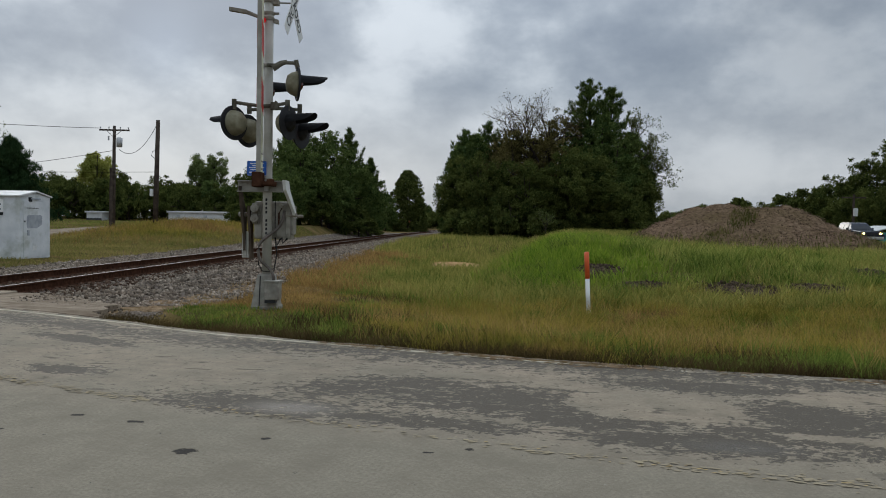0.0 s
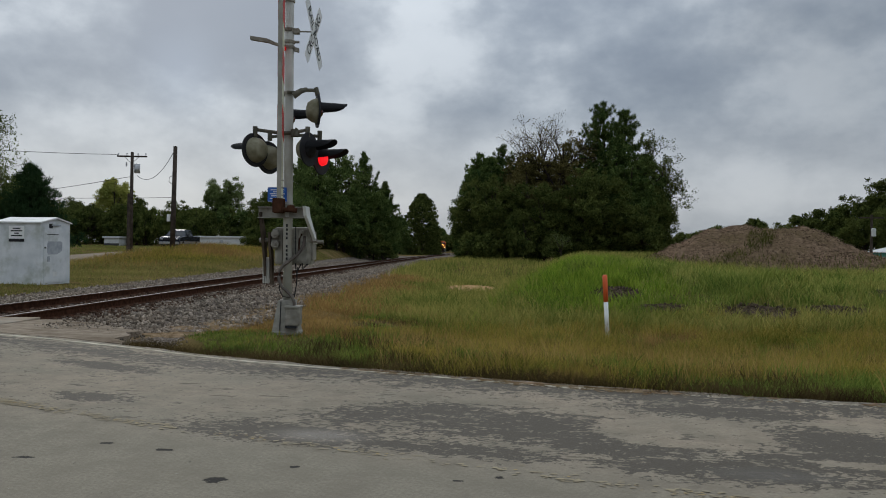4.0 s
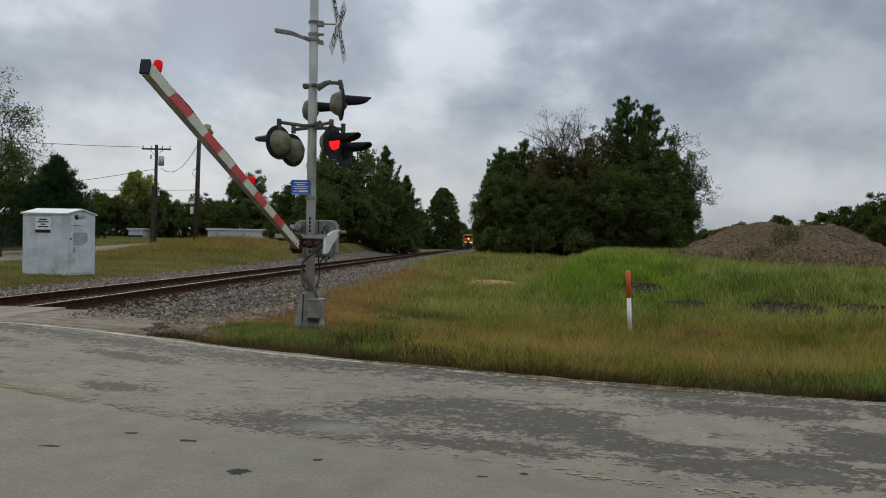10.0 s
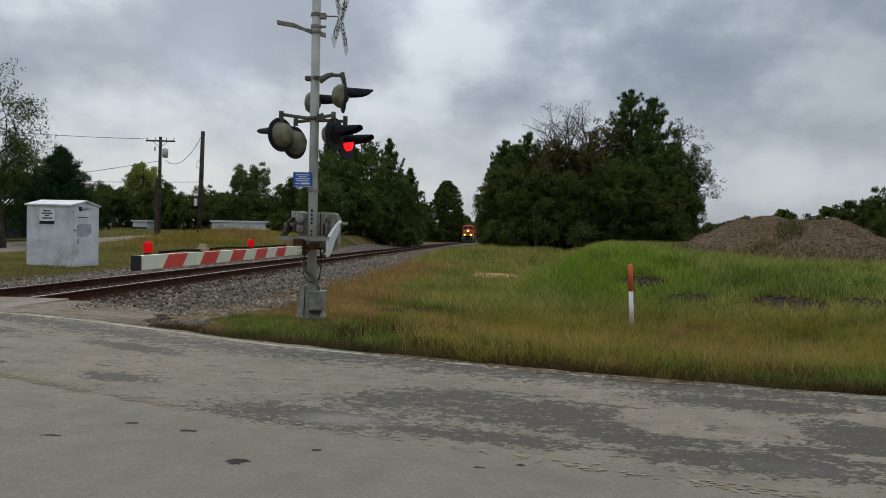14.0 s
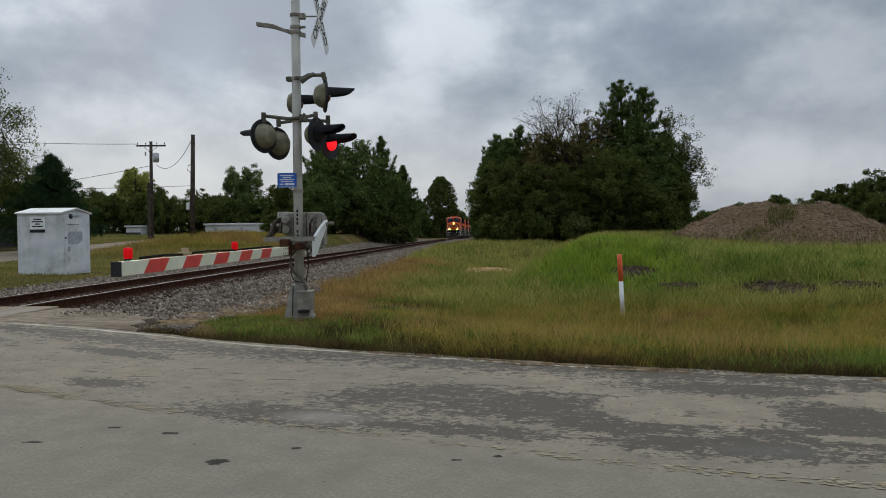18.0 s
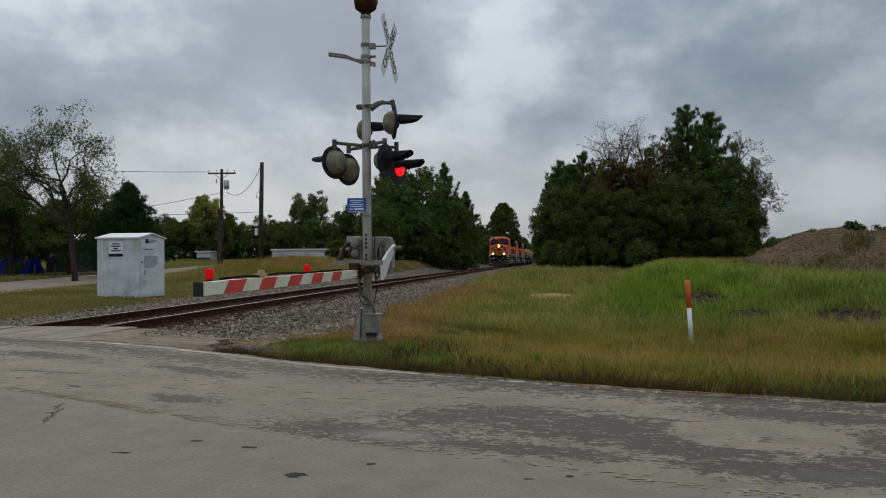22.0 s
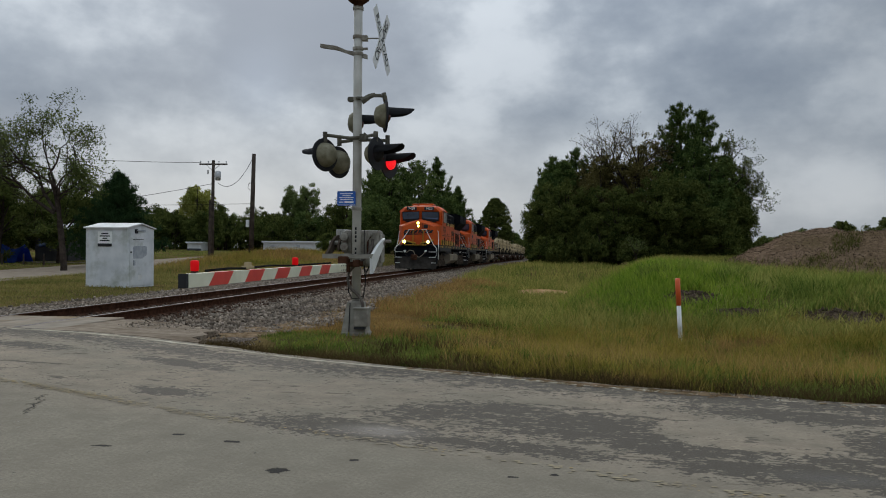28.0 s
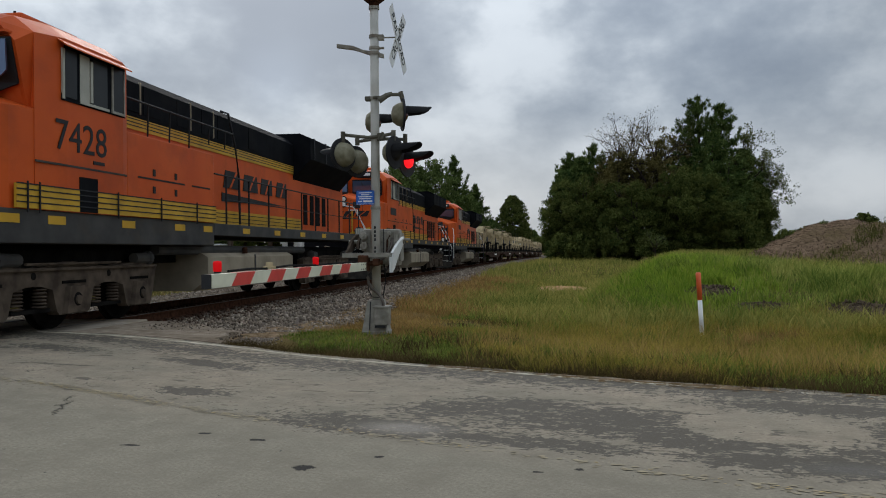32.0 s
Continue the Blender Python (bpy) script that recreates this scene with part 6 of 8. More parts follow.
    for i, (x, y, h, r) in enumerate(((92, 262, 12.4, 5), (86, 280, 9.0, 5), (78, 285, 8.2, 6), (68, 290, 8.2, 7), (58, 290, 7.6, 6), (100, 285, 6.5, 5), (44, 280, 8, 6), (30, 280, 8.5, 6))):
        tree("far_tree", "small dark tree on the skyline", x, y, h, r, 0.3, "broad", "oak", 150 + i, 50, 50, 1.0, 1.6, group="skyline trees")


woods()

# ---- the train ----
UC = 9.5          # the engine's middle, metres behind the headlight


def V(u, lat, z):
    """A point of an engine: metres behind the headlight, to the engine's left, above the rail."""
    return Vector((UC - u, lat, z))


def slab(bm, u0, u1, l0, l1, z0, z1, bev=0.0):
    return box(bm, UC - u1, UC - u0, l0, l1, z0, z1, bev)


def wheelset(parent, x, half=0.755, r=0.5, steel="rust"):
    for s in (-1, 1):
        bm = lathe(B(), [(0, 0.05), (0, r - 0.08), (0.02, r - 0.05), (0.03, r), (0.12, r - 0.01), (0.13, r + 0.025), (0.15, r + 0.025), (0.15, 0.05)], (x, s * (half + 0.09), r), (0, -s, 0), 24)
        part("wheel", bm, steel, parent, "steel wheel")
    part("axle", tube(B(), [(x, -half, r), (x, half, r)], 0.09, 10), "truckgrey", parent)


def engine_truck(parent, uc):
    c = UC - uc
    side = [(-2.5, 0.93), (-1.9, 1.0), (-0.95, 0.94), (0, 1.03), (0.95, 0.94), (1.9, 1.0), (2.5, 0.93)]
    for a in (1.9, 0.0, -1.9):
        side += [(a + 0.52, 0.62), (a + 0.42, 0.30), (a + 0.36, 0.24), (a - 0.36, 0.24), (a - 0.42, 0.30), (a - 0.52, 0.62)]
        if a > -1.0:
            side += [(a - 0.80, 0.68), (a - 1.10, 0.68)]
    for s in (-1, 1):
        y0, y1 = s * 1.02, s * 1.20
        fr = part("truck_frame", loft(B(), [[Vector((c + a, y, z)) for a, z in side] for y in (y0, y1)]), "truckgrey", parent, "dusty brown cast truck side frame")
        part("frame_flange", box(B(), c - 2.45, c + 2.45, min(y1 - s * 0.06, y1 + s * 0.05), max(y1 - s * 0.06, y1 + s * 0.05), 0.90, 0.945, 0.012), "truckgrey", fr, "raised top flange")
        for a in (-1.9, 0, 1.9):
            b2 = loft(B(), [[Vector((c + a + k * x, y1 + s * d, z)) for x, z in ((-0.30, 0.26), (0.30, 0.26), (0.20, 0.66), (-0.20, 0.66))] for k, d in ((1.0, 0.0), (0.9, 0.07))])
            jb = part("journal_box", b2, "truckgrey", fr, "dusty axle journal box")
            part("journal_opening", lathe(B(), [(0.07, 0.0), (0.07, 0.105), (0.078, 0.10), (0.078, 0.0)], (c + a, y1, 0.46), (0, s, 0), 14), "plow", jb, "dark disc painted as the shaded journal opening")
            part("journal_cap", lathe(B(), [(0.076, 0.075), (0.10, 0.07), (0.11, 0.0)], (c + a, y1, 0.45), (0, s, 0), 12), "truckgrey", jb)
            part("frame_slot", box(B(), c + a - 0.30, c + a + 0.30, y1 - 0.012, y1 + 0.012, 0.70, 0.745), "plow", fr, "dark strip painted as a shaded slot over the journal")
        for a in (-0.95, 0.95):
            part("frame_hole", lathe(B(), [(-0.012, 0.0), (-0.012, 0.055), (0.006, 0.055), (0.006, 0.0)], (c + a, y1, 0.83), (0, s, 0), 10), "plow", fr, "dark disc painted as a shaded hole in the frame")
            for da in (-0.26, 0.26):
                b3 = B()
                for k in range(6):
                    lathe(b3, [(0, 0.085), (0.018, 0.11), (0.036, 0.085)], (c + a + da, s * 1.10, 0.36 + 0.05 * k), (0, 0, 1), 10)
                part("spring", b3, "truckgrey", fr, "coil spring")
            part("spring_seat", box(B(), c + a - 0.42, c + a + 0.42, min(s * 1.0, s * 1.16), max(s * 1.0, s * 1.16), 0.30, 0.355), "plow", fr)
        for a, d in ((-1.75, -1), (1.25, 1)):
            part("brake_cylinder", lathe(B(), [(0, 0.0), (0, 0.09), (0.40, 0.10), (0.43, 0.13), (0.50, 0.13), (0.52, 0.08), (0.52, 0)], (c + a, y1 - s * 0.02, 1.06), (d, 0, 0), 12), "sill", fr, "grey brake cylinder")
        part("brake_rod", tube(B(), [(c - 1.2, y1 + s * 0.06, 1.0), (c + 1.2, y1 + s * 0.06, 1.0)], 0.022, 6), "truckgrey", fr)
    for a in (-1.9, 0, 1.9):
        # wheels coloured near-black for the shade behind the side frames
        wheelset(parent, c + a, r=0.52, steel="plow")
    part("bolster", slab(B(), uc - 2.3, uc + 2.3, -0.98, 0.98, 0.62, 1.2), "plow", parent)


def engine(number):
    t = thing("locomotive", "orange and black diesel freight locomotive with yellow stripes" if number else "trailing orange and black diesel freight locomotive", "locomotive", "locomotives of the train")
    # underframe
    bm = slab(B(), 0.35, 6.9, -1.5, 1.5, 1.29, 1.75, 0.02)
    part("front_sill", bm, "sill", t, "deep grimy grey side sill")
    part("sill", slab(B(), 6.9, 19.9, -1.5, 1.5, 1.50, 1.75, 0.015), "sill", t, "grey walkway sill")
    part("underframe", slab(B(), -0.6, 19.6, -0.75, 0.75, 0.95, 1.3), "engblack", t)
    for s in (-1, 1):
        for u in (0.7, 1.7, 3.6, 5.4, 6.6, 8.6, 10.6, 12.6, 14.6, 16.6, 18.6):
            part("reflector", box(B(), UC - u - 0.2, UC - u + 0.2, s * 1.502 - 0.004, s * 1.502 + 0.004, 1.56, 1.68), "yellow", t, "yellow reflector plate")
    # nose
    secs = []
    for u, w, zs, zc in ((0.0, 1.08, 2.98, 3.34), (0.10, 1.16, 3.04, 3.44), (0.75, 1.46, 3.10, 3.52), (1.35, 1.50, 3.12, 3.58)):
        secs.append([V(u, -w, 1.75), V(u, -w, 2.4), V(u, -w, zs), V(u, -w * 0.5, (zs + zc) / 2 + 0.04), V(u, 0, zc), V(u, w * 0.5, (zs + zc) / 2 + 0.04), V(u, w, zs), V(u, w, 2.4), V(u, w, 1.75)])
    part("nose", loft(B(), secs), "orange", t, "broad orange nose")
    # cab
    secs = []
    for u, w, ze, zr in ((1.02, 1.36, 4.0, 4.42), (1.22, 1.50, 4.16, 4.50), (1.9, 1.53, 4.24, 4.56), (3.4, 1.53, 4.24, 4.56), (3.56, 1.50, 4.2, 4.52)):
        uo = u if u > 1.1 else u + 0.0
        secs.append([V(uo + (0.36 if u < 1.1 else 0), -w, 1.75), V(uo + (0.30 if u < 1.1 else 0), -w, 3.0), V(uo, -w, ze), V(uo, -w * 0.80, ze + (zr - ze) * 0.7), V(uo, -w * 0.4, zr), V(uo, w * 0.4, zr), V(uo, w * 0.80, ze + (zr - ze) * 0.7), V(uo, w, ze), V(uo + (0.30 if u < 1.1 else 0), w, 3.0), V(uo + (0.36 if u < 1.1 else 0), w, 1.75)])
    cab = part("cab", loft(B(), secs), "orange", t, "orange wide cab")
    # windshields with black surrounds
    for s in (-1, 1):
        bm = B()
        plate(bm, [V(1.015, s * 0.09, 3.54), V(1.12, s * 0.85, 3.28), V(1.20, s * 1.30, 3.46), V(1.03, s * 1.31, 4.05), V(1.0, s * 0.09, 4.09)], (1, 0, 0), 0.03)
        part("windshield_frame", bm, "black", cab, "black windshield surround")
        bm = B()
        plate(bm, [V(0.985, s * 0.13, 3.60), V(1.0, s * 1.18, 3.52), V(1.0, s * 1.27, 3.60), V(0.98, s * 1.27, 4.01), V(0.97, s * 0.13, 4.05)], (1, 0, 0), 0.03)
        part("windshield", bm, "glass", cab, "windshield with the sky's reflection put into its blue colour")
        for k in (0.45, 0.85):
            part("wiper", tube(B(), [V(0.93, s * k, 4.06), V(0.92, s * (k + 0.1), 3.82)], 0.012, 5), "black", cab)
        part("sun_lip", slab(B(), 0.92, 1.12, s * 0.7 - 0.6, s * 0.7 + 0.6, 4.10, 4.13), "orange", cab)
        # number boards
        nb = part("number_board", slab(B(), 0.86, 1.1, s * 0.62 - 0.34, s * 0.62 + 0.34, 4.17, 4.41, 0.02), "black", cab, "black number board")
        if number:
            tx = text_bm(number, 0.25, 0.006, 0.95)
            R = Matrix(((0, 0, 1), (1, 0, 0), (0, 1, 0))).to_4x4()
            R.translation = V(0.853, s * 0.62, 4.285)
            bmesh.ops.transform(tx, matrix=R, verts=tx.verts)
            part("road_number", tx, "white", nb, "white numerals")
        else:
            part("road_number", slab(B(), 0.852, 0.862, s * 0.62 - 0.25, s * 0.62 + 0.25, 4.24, 4.34), "white", nb, "pale bar")
        # side windows
        y = s * 1.532
        bm = B()
        plate(bm, [V(1.76, y, 3.34), V(3.44, y, 3.34), V(3.44, y, 4.14), V(1.84, y, 4.14)], (0, s, 0), 0.012)
        part("window_frame", bm, "engblack", cab, "dark window frame")
        for a, b, mtl in ((1.84, 2.12, "cabpane"), (2.20, 2.44, "shade"), (2.54, 2.92, "cabpane"), (3.08, 3.38, "cabpane")):
            bm = B()
            plate(bm, [V(a, y + s * 0.012, 3.40), V(b, y + s * 0.012, 3.40), V(b, y + s * 0.012, 4.09), V(a, y + s * 0.012, 4.09)], (0, s, 0), 0.008)
            part("window_pane", bm, mtl, cab, "dark cab side pane" if mtl == "cabpane" else "pale sun shade")
        for u0, u1, z0, z1 in ((1.77, 1.82, 3.36, 4.08), (2.46, 2.52, 3.42, 4.04), (2.20, 2.96, 3.36, 3.40), (3.04, 3.08, 3.40, 4.09), (3.38, 3.42, 3.40, 4.09), (3.04, 3.42, 3.36, 3.40)):
            part("window_bar", slab(B(), u0, u1, min(y, y + s * 0.03), max(y, y + s * 0.03), z0, z1), "shade" if u0 < 2.5 else "cast", cab, "pale window bar")
        part("awning", loft(B(), [[V(1.7, s * 1.53, 4.20), V(3.42, s * 1.53, 4.20), V(3.42, s * 1.68, 4.10), V(1.7, s * 1.68, 4.10)], [V(1.7, s * 1.53, 4.18), V(3.42, s * 1.53, 4.18), V(3.42, s * 1.68, 4.08), V(1.7, s * 1.68, 4.08)]]), "orange", cab, "orange window awning")
        if number:
            tx = text_bm(number, 0.63, 0.006, 1.05)
            R = Matrix(((-s, 0, 0), (0, 0, s), (0, 1, 0))).to_4x4()
            R.translation = V(2.27, s * 1.536, 2.82)
            bmesh.ops.transform(tx, matrix=R, verts=tx.verts)
            part("road_number", tx, "black", cab, "black road numerals")
        else:
            part("road_number", slab(B(), 1.7, 2.85, s * 1.535 - 0.003, s * 1.535 + 0.003, 2.68, 2.98), "black", cab, "dark number bar")
        # door and grab rails on the cab flank
        # no hollow here: a flat dark plate gives the recess its shade
        part("step_box", slab(B(), 2.19, 2.66, s * 1.53 - 0.01, s * 1.53 + 0.01, 1.76, 2.28), "engblack", cab, "flat dark plate painted as a shaded recess")
        part("seam", slab(B(), 1.2, 3.5, s * 1.528 - 0.01, s * 1.528 + 0.01, 2.40, 2.43), "sill", cab)
        part("badge", slab(B(), 2.55, 2.85, s * 1.53 - 0.01, s * 1.53 + 0.01, 2.50, 2.55), "black", cab)
        # lower side stripes
        bm = slab(B(), 0.8, 6.9, s * 1.505 - 0.006, s * 1.505 + 0.034, 1.76, 2.08) if s > 0 else slab(B(), 0.8, 6.9, s * 1.505 - 0.034, s * 1.505 + 0.006, 1.76, 2.08)
        st = part("stripe", bm, "yellow", t, "yellow side stripe")
        for z in (1.83, 1.915, 2.0, 2.075):
            part("pinstripe", slab(B(), 0.8, 6.9, s * 1.541 - 0.004, s * 1.541 + 0.004, z, z + 0.018), "black", st)
        for u in (1.0, 1.25, 3.2, 4.6, 6.0):
            part("grab_post", tube(B(), [V(u, s * 1.56, 1.7), V(u, s * 1.56, 2.12)], 0.014, 5), "black", st)
        # equipment cabinet behind the cab
        part("side_cabinet", slab(B(), 3.56, 6.9, min(s * 0.9, s * 1.5), max(s * 0.9, s * 1.5), 1.75, 3.16, 0.02), "orange", t, "orange side cabinet")
        for a, b, z in ((3.9, 5.6, 2.42), (5.9, 6.7, 2.42)):
            part("seam", slab(B(), a, b, s * 1.502 - 0.006, s * 1.502 + 0.006, z, z + 0.03), "black", t)
        for u, z in ((4.4, 2.25), (5.2, 2.25), (4.4, 2.55), (5.2, 2.55)):
            part("latch", slab(B(), u, u + 0.08, s * 1.505 - 0.01, s * 1.505 + 0.01, z - 0.06, z + 0.06), "black", t)
        # hood stripes
        bm = slab(B(), 3.56, 14.0, s * 1.0 - 0.008, s * 1.0 + 0.008, 3.36, 3.58)
        st = part("stripe", bm, "yellow", t, "yellow hood stripe")
        for z in (3.42, 3.48, 3.54):
            part("pinstripe", slab(B(), 3.56, 14.0, s * 1.01 - 0.004, s * 1.01 + 0.004, z, z + 0.016), "black", st)
        bm = slab(B(), 6.9, 14.0, s * 1.0 - 0.008, s * 1.0 + 0.008, 1.76, 2.10)
        st = part("stripe", bm, "yellow", t, "yellow hood stripe")
        for z in (1.84, 1.93, 2.02):
            part("pinstripe", slab(B(), 6.9, 14.0, s * 1.01 - 0.004, s * 1.01 + 0.004, z, z + 0.016), "black", st)
        # maker's mark as plain dark shapes with a long wedge below
        for k, w in enumerate((0.95, 0.95, 0.85, 0.85)):
            u = 8.5 + k * 1.12
            bm = B()
            plate(bm, [V(u, s * 1.0, 2.62), V(u + w, s * 1.0, 2.62), V(u + w * 0.95, s * 1.0, 3.02), V(u + 0.1, s * 1.0, 3.02)], (0, s, 0), 0.01)
            eb = part("emblem_block", bm, "black", t, "dark emblem block")
            bm = B()
            plate(bm, [V(u + 0.30, s * 1.011, 2.62), V(u + 0.40, s * 1.011, 2.62), V(u + w - 0.16, s * 1.011, 3.02), V(u + w - 0.26, s * 1.011, 3.02)], (0, s, 0), 0.002)
            part("emblem_gap", bm, "orange", eb, "orange gap in the emblem")
        bm = B()
        plate(bm, [V(8.4, s * 1.0, 2.30), V(8.4, s * 1.0, 2.50), V(12.6, s * 1.0, 2.40)], (0, s, 0), 0.01)
        part("emblem_wedge", bm, "black", t, "long dark wedge")
        for k in range(4):
            part("louver", slab(B(), 14.2 + k * 0.62, 14.55 + k * 0.62, s * 1.0 - 0.01, s * 1.0 + 0.01, 1.95, 2.85), "engblack", t, "dark radiator louver")
        for u in (4.3, 5.0, 6.3, 7.4, 8.2, 10.0):
            part("hood_vent", slab(B(), u, u + 0.55, s * 1.0 - 0.012, s * 1.0 + 0.012, 3.68, 4.2), "engblack", t, "black vent panel")
            if u in (4.3, 6.3, 7.4):
                part("vent_bar", slab(B(), u + 0.57, u + 0.60, s * 1.0 - 0.02, s * 1.0 + 0.02, 3.66, 4.24), "tank", t)
        # upper handrail beside the hood
        part("handrail", tube(B(), [V(3.7, s * 1.3, 3.16), V(3.7, s * 1.32, 3.78), V(8.3, s * 1.32, 3.78), V(8.3, s * 1.3, 3.5)], 0.018, 6), "black", t, "black handrail")
        for u in (4.6, 5.4, 6.2, 7.1, 7.9):
            part("rail_post", tube(B(), [V(u, s * 1.3, 3.16 if u < 6.9 else 3.4), V(u, s * 1.32, 3.78)], 0.016, 5), "black", t)
        # walkway railing
        part("handrail", tube(B(), [V(7.0, s * 1.46, 2.78), V(19.2, s * 1.46, 2.78)], 0.018, 6), "black", t, "black walkway handrail")
        part("handrail", tube(B(), [V(7.6, s * 1.46, 2.28), V(19.2, s * 1.46, 2.28)], 0.012, 6), "black", t)
        for k in range(10):
            u = 7.6 + k * 1.26
            part("stanchion", tube(B(), [V(u, s * 1.46, 1.72), V(u, s * 1.46, 2.78)], 0.022, 6), "black", t, "black stanchion")
        # fuel tank flank
        part("step", slab(B(), -1.15, -0.55, s * 1.15 - 0.25, s * 1.15 + 0.25, 0.48, 0.52), "pipe", t, "pale step tread")
        part("step", slab(B(), -1.15, -0.55, s * 1.15 - 0.25, s * 1.15 + 0.25, 0.86, 0.90), "pipe", t, "pale step tread")
        part("step", slab(B(), -1.15, -0.55, s * 1.15 - 0.25, s * 1.15 + 0.25, 1.22, 1.26), "pipe", t)
        part("step_plate", slab(B(), -0.6, -0.52, s * 1.15 - 0.27, s * 1.15 + 0.27, 0.42, 1.3), "engblack", t)
        part("step_plate", slab(B(), -1.2, -0.5, s * 1.42 - 0.012, s * 1.42 + 0.012, 0.45, 1.3), "engblack", t)
        part("step", slab(B(), 19.9, 20.4, s * 1.15 - 0.25, s * 1.15 + 0.25, 0.55, 0.6), "pipe", t)
        part("step_plate", slab(B(), 19.7, 20.35, s * 1.42 - 0.012, s * 1.42 + 0.012, 0.5, 1.75), "engblack", t)
        part("handrail", tube(B(), [V(20.3, s * 1.4, 0.6), V(20.3, s * 1.42, 1.9), V(19.6, s * 1.1, 2.75), V(19.4, s * 0.8, 2.8)], 0.02, 6), "pipe", t, "white end handrail")
        # front corner handrails
        part("handrail", tube(B(), [V(-0.25, s * 0.25, 2.78), V(-0.3, s * 0.62, 2.78), V(-0.35, s * 0.66, 2.62), V(-0.9, s * 1.2, 1.72), V(-1.1, s * 1.42, 1.5), V(-1.1, s * 1.42, 0.98), V(-1.0, s * 1.3, 0.88)], 0.022, 6), "pipe", t, "white front handrail")
        part("handrail", tube(B(), [V(0.25, s * 1.3, 2.7), V(0.22, s * 1.36, 2.66), V(0.2, s * 1.4, 2.2), V(-0.4, s * 1.46, 1.5), V(-0.4, s * 1.46, 0.7)], 0.022, 6), "pipe", t, "white side handrail")
        part("grab_post", tube(B(), [V(-0.06, s * 0.35, 1.75), V(-0.06, s * 0.35, 2.75)], 0.03, 6), "yellow", t, "yellow front post")
        # lamps
        dl = part("ditch_light", lathe(B(), [(0, 0), (0, 0.16), (0.10, 0.17), (0.12, 0.14), (0.12, 0)], V(-0.78, s * 0.82, 1.93), (1, 0, 0), 18), "black", t, "ditch light housing")
        part("lens", lathe(B(), [(0.121, 0.0), (0.121, 0.105), (0.135, 0.09), (0.14, 0)], V(-0.78, s * 0.82, 1.93), (1, 0, 0), 18), "headlight" if number else "pipe", dl, "lit ditch lamp" if number else "unlit ditch lamp")
        part("class_lamp", lathe(B(), [(0, 0.0), (0, 0.09), (0.03, 0.09), (0.05, 0.05), (0.05, 0)], V(-1.22, s * 0.72, 1.28), (1, 0, 0), 12), "pipe", t, "pale round fitting")
    for k in (0, 1):
        h = part("headlight", lathe(B(), [(-0.05, 0), (-0.05, 0.125), (0.05, 0.125), (0.05, 0)], V(0.0, 0.0, 3.03 + 0.21 * k), (1, 0, 0), 18), "black", t, "headlight housing")
        part("lens", lathe(B(), [(0.051, 0.0), (0.051, 0.085), (0.065, 0.07), (0.07, 0)], V(0.0, 0.0, 3.03 + 0.21 * k), (1, 0, 0), 18), "headlight" if number else "pipe", h, "lit headlight lens" if number else "unlit headlight lens")
    part("nose_window", slab(B(), -0.03, 0.1, 0.36, 0.68, 2.86, 3.14, 0.05), "black", t, "dark nose door window")
    # front emblem: dark slanted blocks over a thin wedge
    for k, (a, b) in enumerate(((-1.04, -0.62), (-0.56, -0.12), (-0.04, 0.38), (0.46, 0.94))):
        bm = B()
        plate(bm, [V(-0.005, a, 2.54), V(-0.005, b, 2.54), V(-0.005, b + 0.12, 2.76), V(-0.005, a + 0.12, 2.76)], (1, 0, 0), 0.01)
        eb = part("emblem_block", bm, "black", t, "dark emblem block")
        bm = B()
        plate(bm, [V(-0.016, a + 0.12, 2.54), V(-0.016, a + 0.17, 2.54), V(-0.016, b - 0.01, 2.76), V(-0.016, b - 0.06, 2.76)], (1, 0, 0), 0.002)
        part("emblem_gap", bm, "orange", eb, "orange gap in the emblem")
    bm = B()
    plate(bm, [V(-0.005, -1.0, 2.40), V(-0.005, 0.7, 2.47), V(-0.005, 0.7, 2.48), V(-0.005, -1.0, 2.54)], (1, 0, 0), 0.01)
    part("emblem_wedge", bm, "black", t)
    bm = B()
    for sgn in (-1, 1):
        plate(bm, [V(-0.004, sgn * 1.06, 2.02), V(-0.004, sgn * 0.15, 1.80), V(-0.004, sgn * 0.15, 1.88), V(-0.004, sgn * 1.06, 2.12)], (1, 0, 0), 0.01)
    part("stripe", bm, "yellow", t, "yellow nose stripe")
    bm = B()
    for sgn in (-1, 1):
        plate(bm, [V(-0.003, sgn * 1.06, 1.76), V(-0.003, sgn * 0.1, 1.76), V(-0.003, sgn * 0.15, 1.80), V(-0.003, sgn * 1.06, 2.02)], (1, 0, 0), 0.008)
    part("stripe", bm, "engblack", t)
    part("door_seam", slab(B(), -0.006, 0.02, 0.28, 0.30, 1.8, 3.2), "black", t)
    part("door_seam", slab(B(), -0.006, 0.02, 0.76, 0.78, 1.8, 3.1), "black", t)
    # hood and radiator
    part("hood", loft(B(), [[V(u, -0.99, 1.75), V(u, -0.99, 3.60), V(u, 0.99, 3.60), V(u, 0.99, 1.75)] for u in (3.5, 18.1)]), "orange", t, "long orange engine hood")
    part("hood_top", loft(B(), [[V(u, -1.0, 3.585), V(u, -1.0, 4.2), V(u, -0.8, 4.38), V(u, 0.8, 4.38), V(u, 1.0, 4.2), V(u, 1.0, 3.585)] for u in (3.57, 18.0)]), "engblack", t, "black hood top")
    secs = [[V(u, -0.98, 3.2), V(u, -1.52, 3.78), V(u, -1.52, 4.38), V(u, -1.2, 4.52), V(u, 1.2, 4.52), V(u, 1.52, 4.38), V(u, 1.52, 3.78), V(u, 0.98, 3.2)] for u in (13.3, 18.15)]
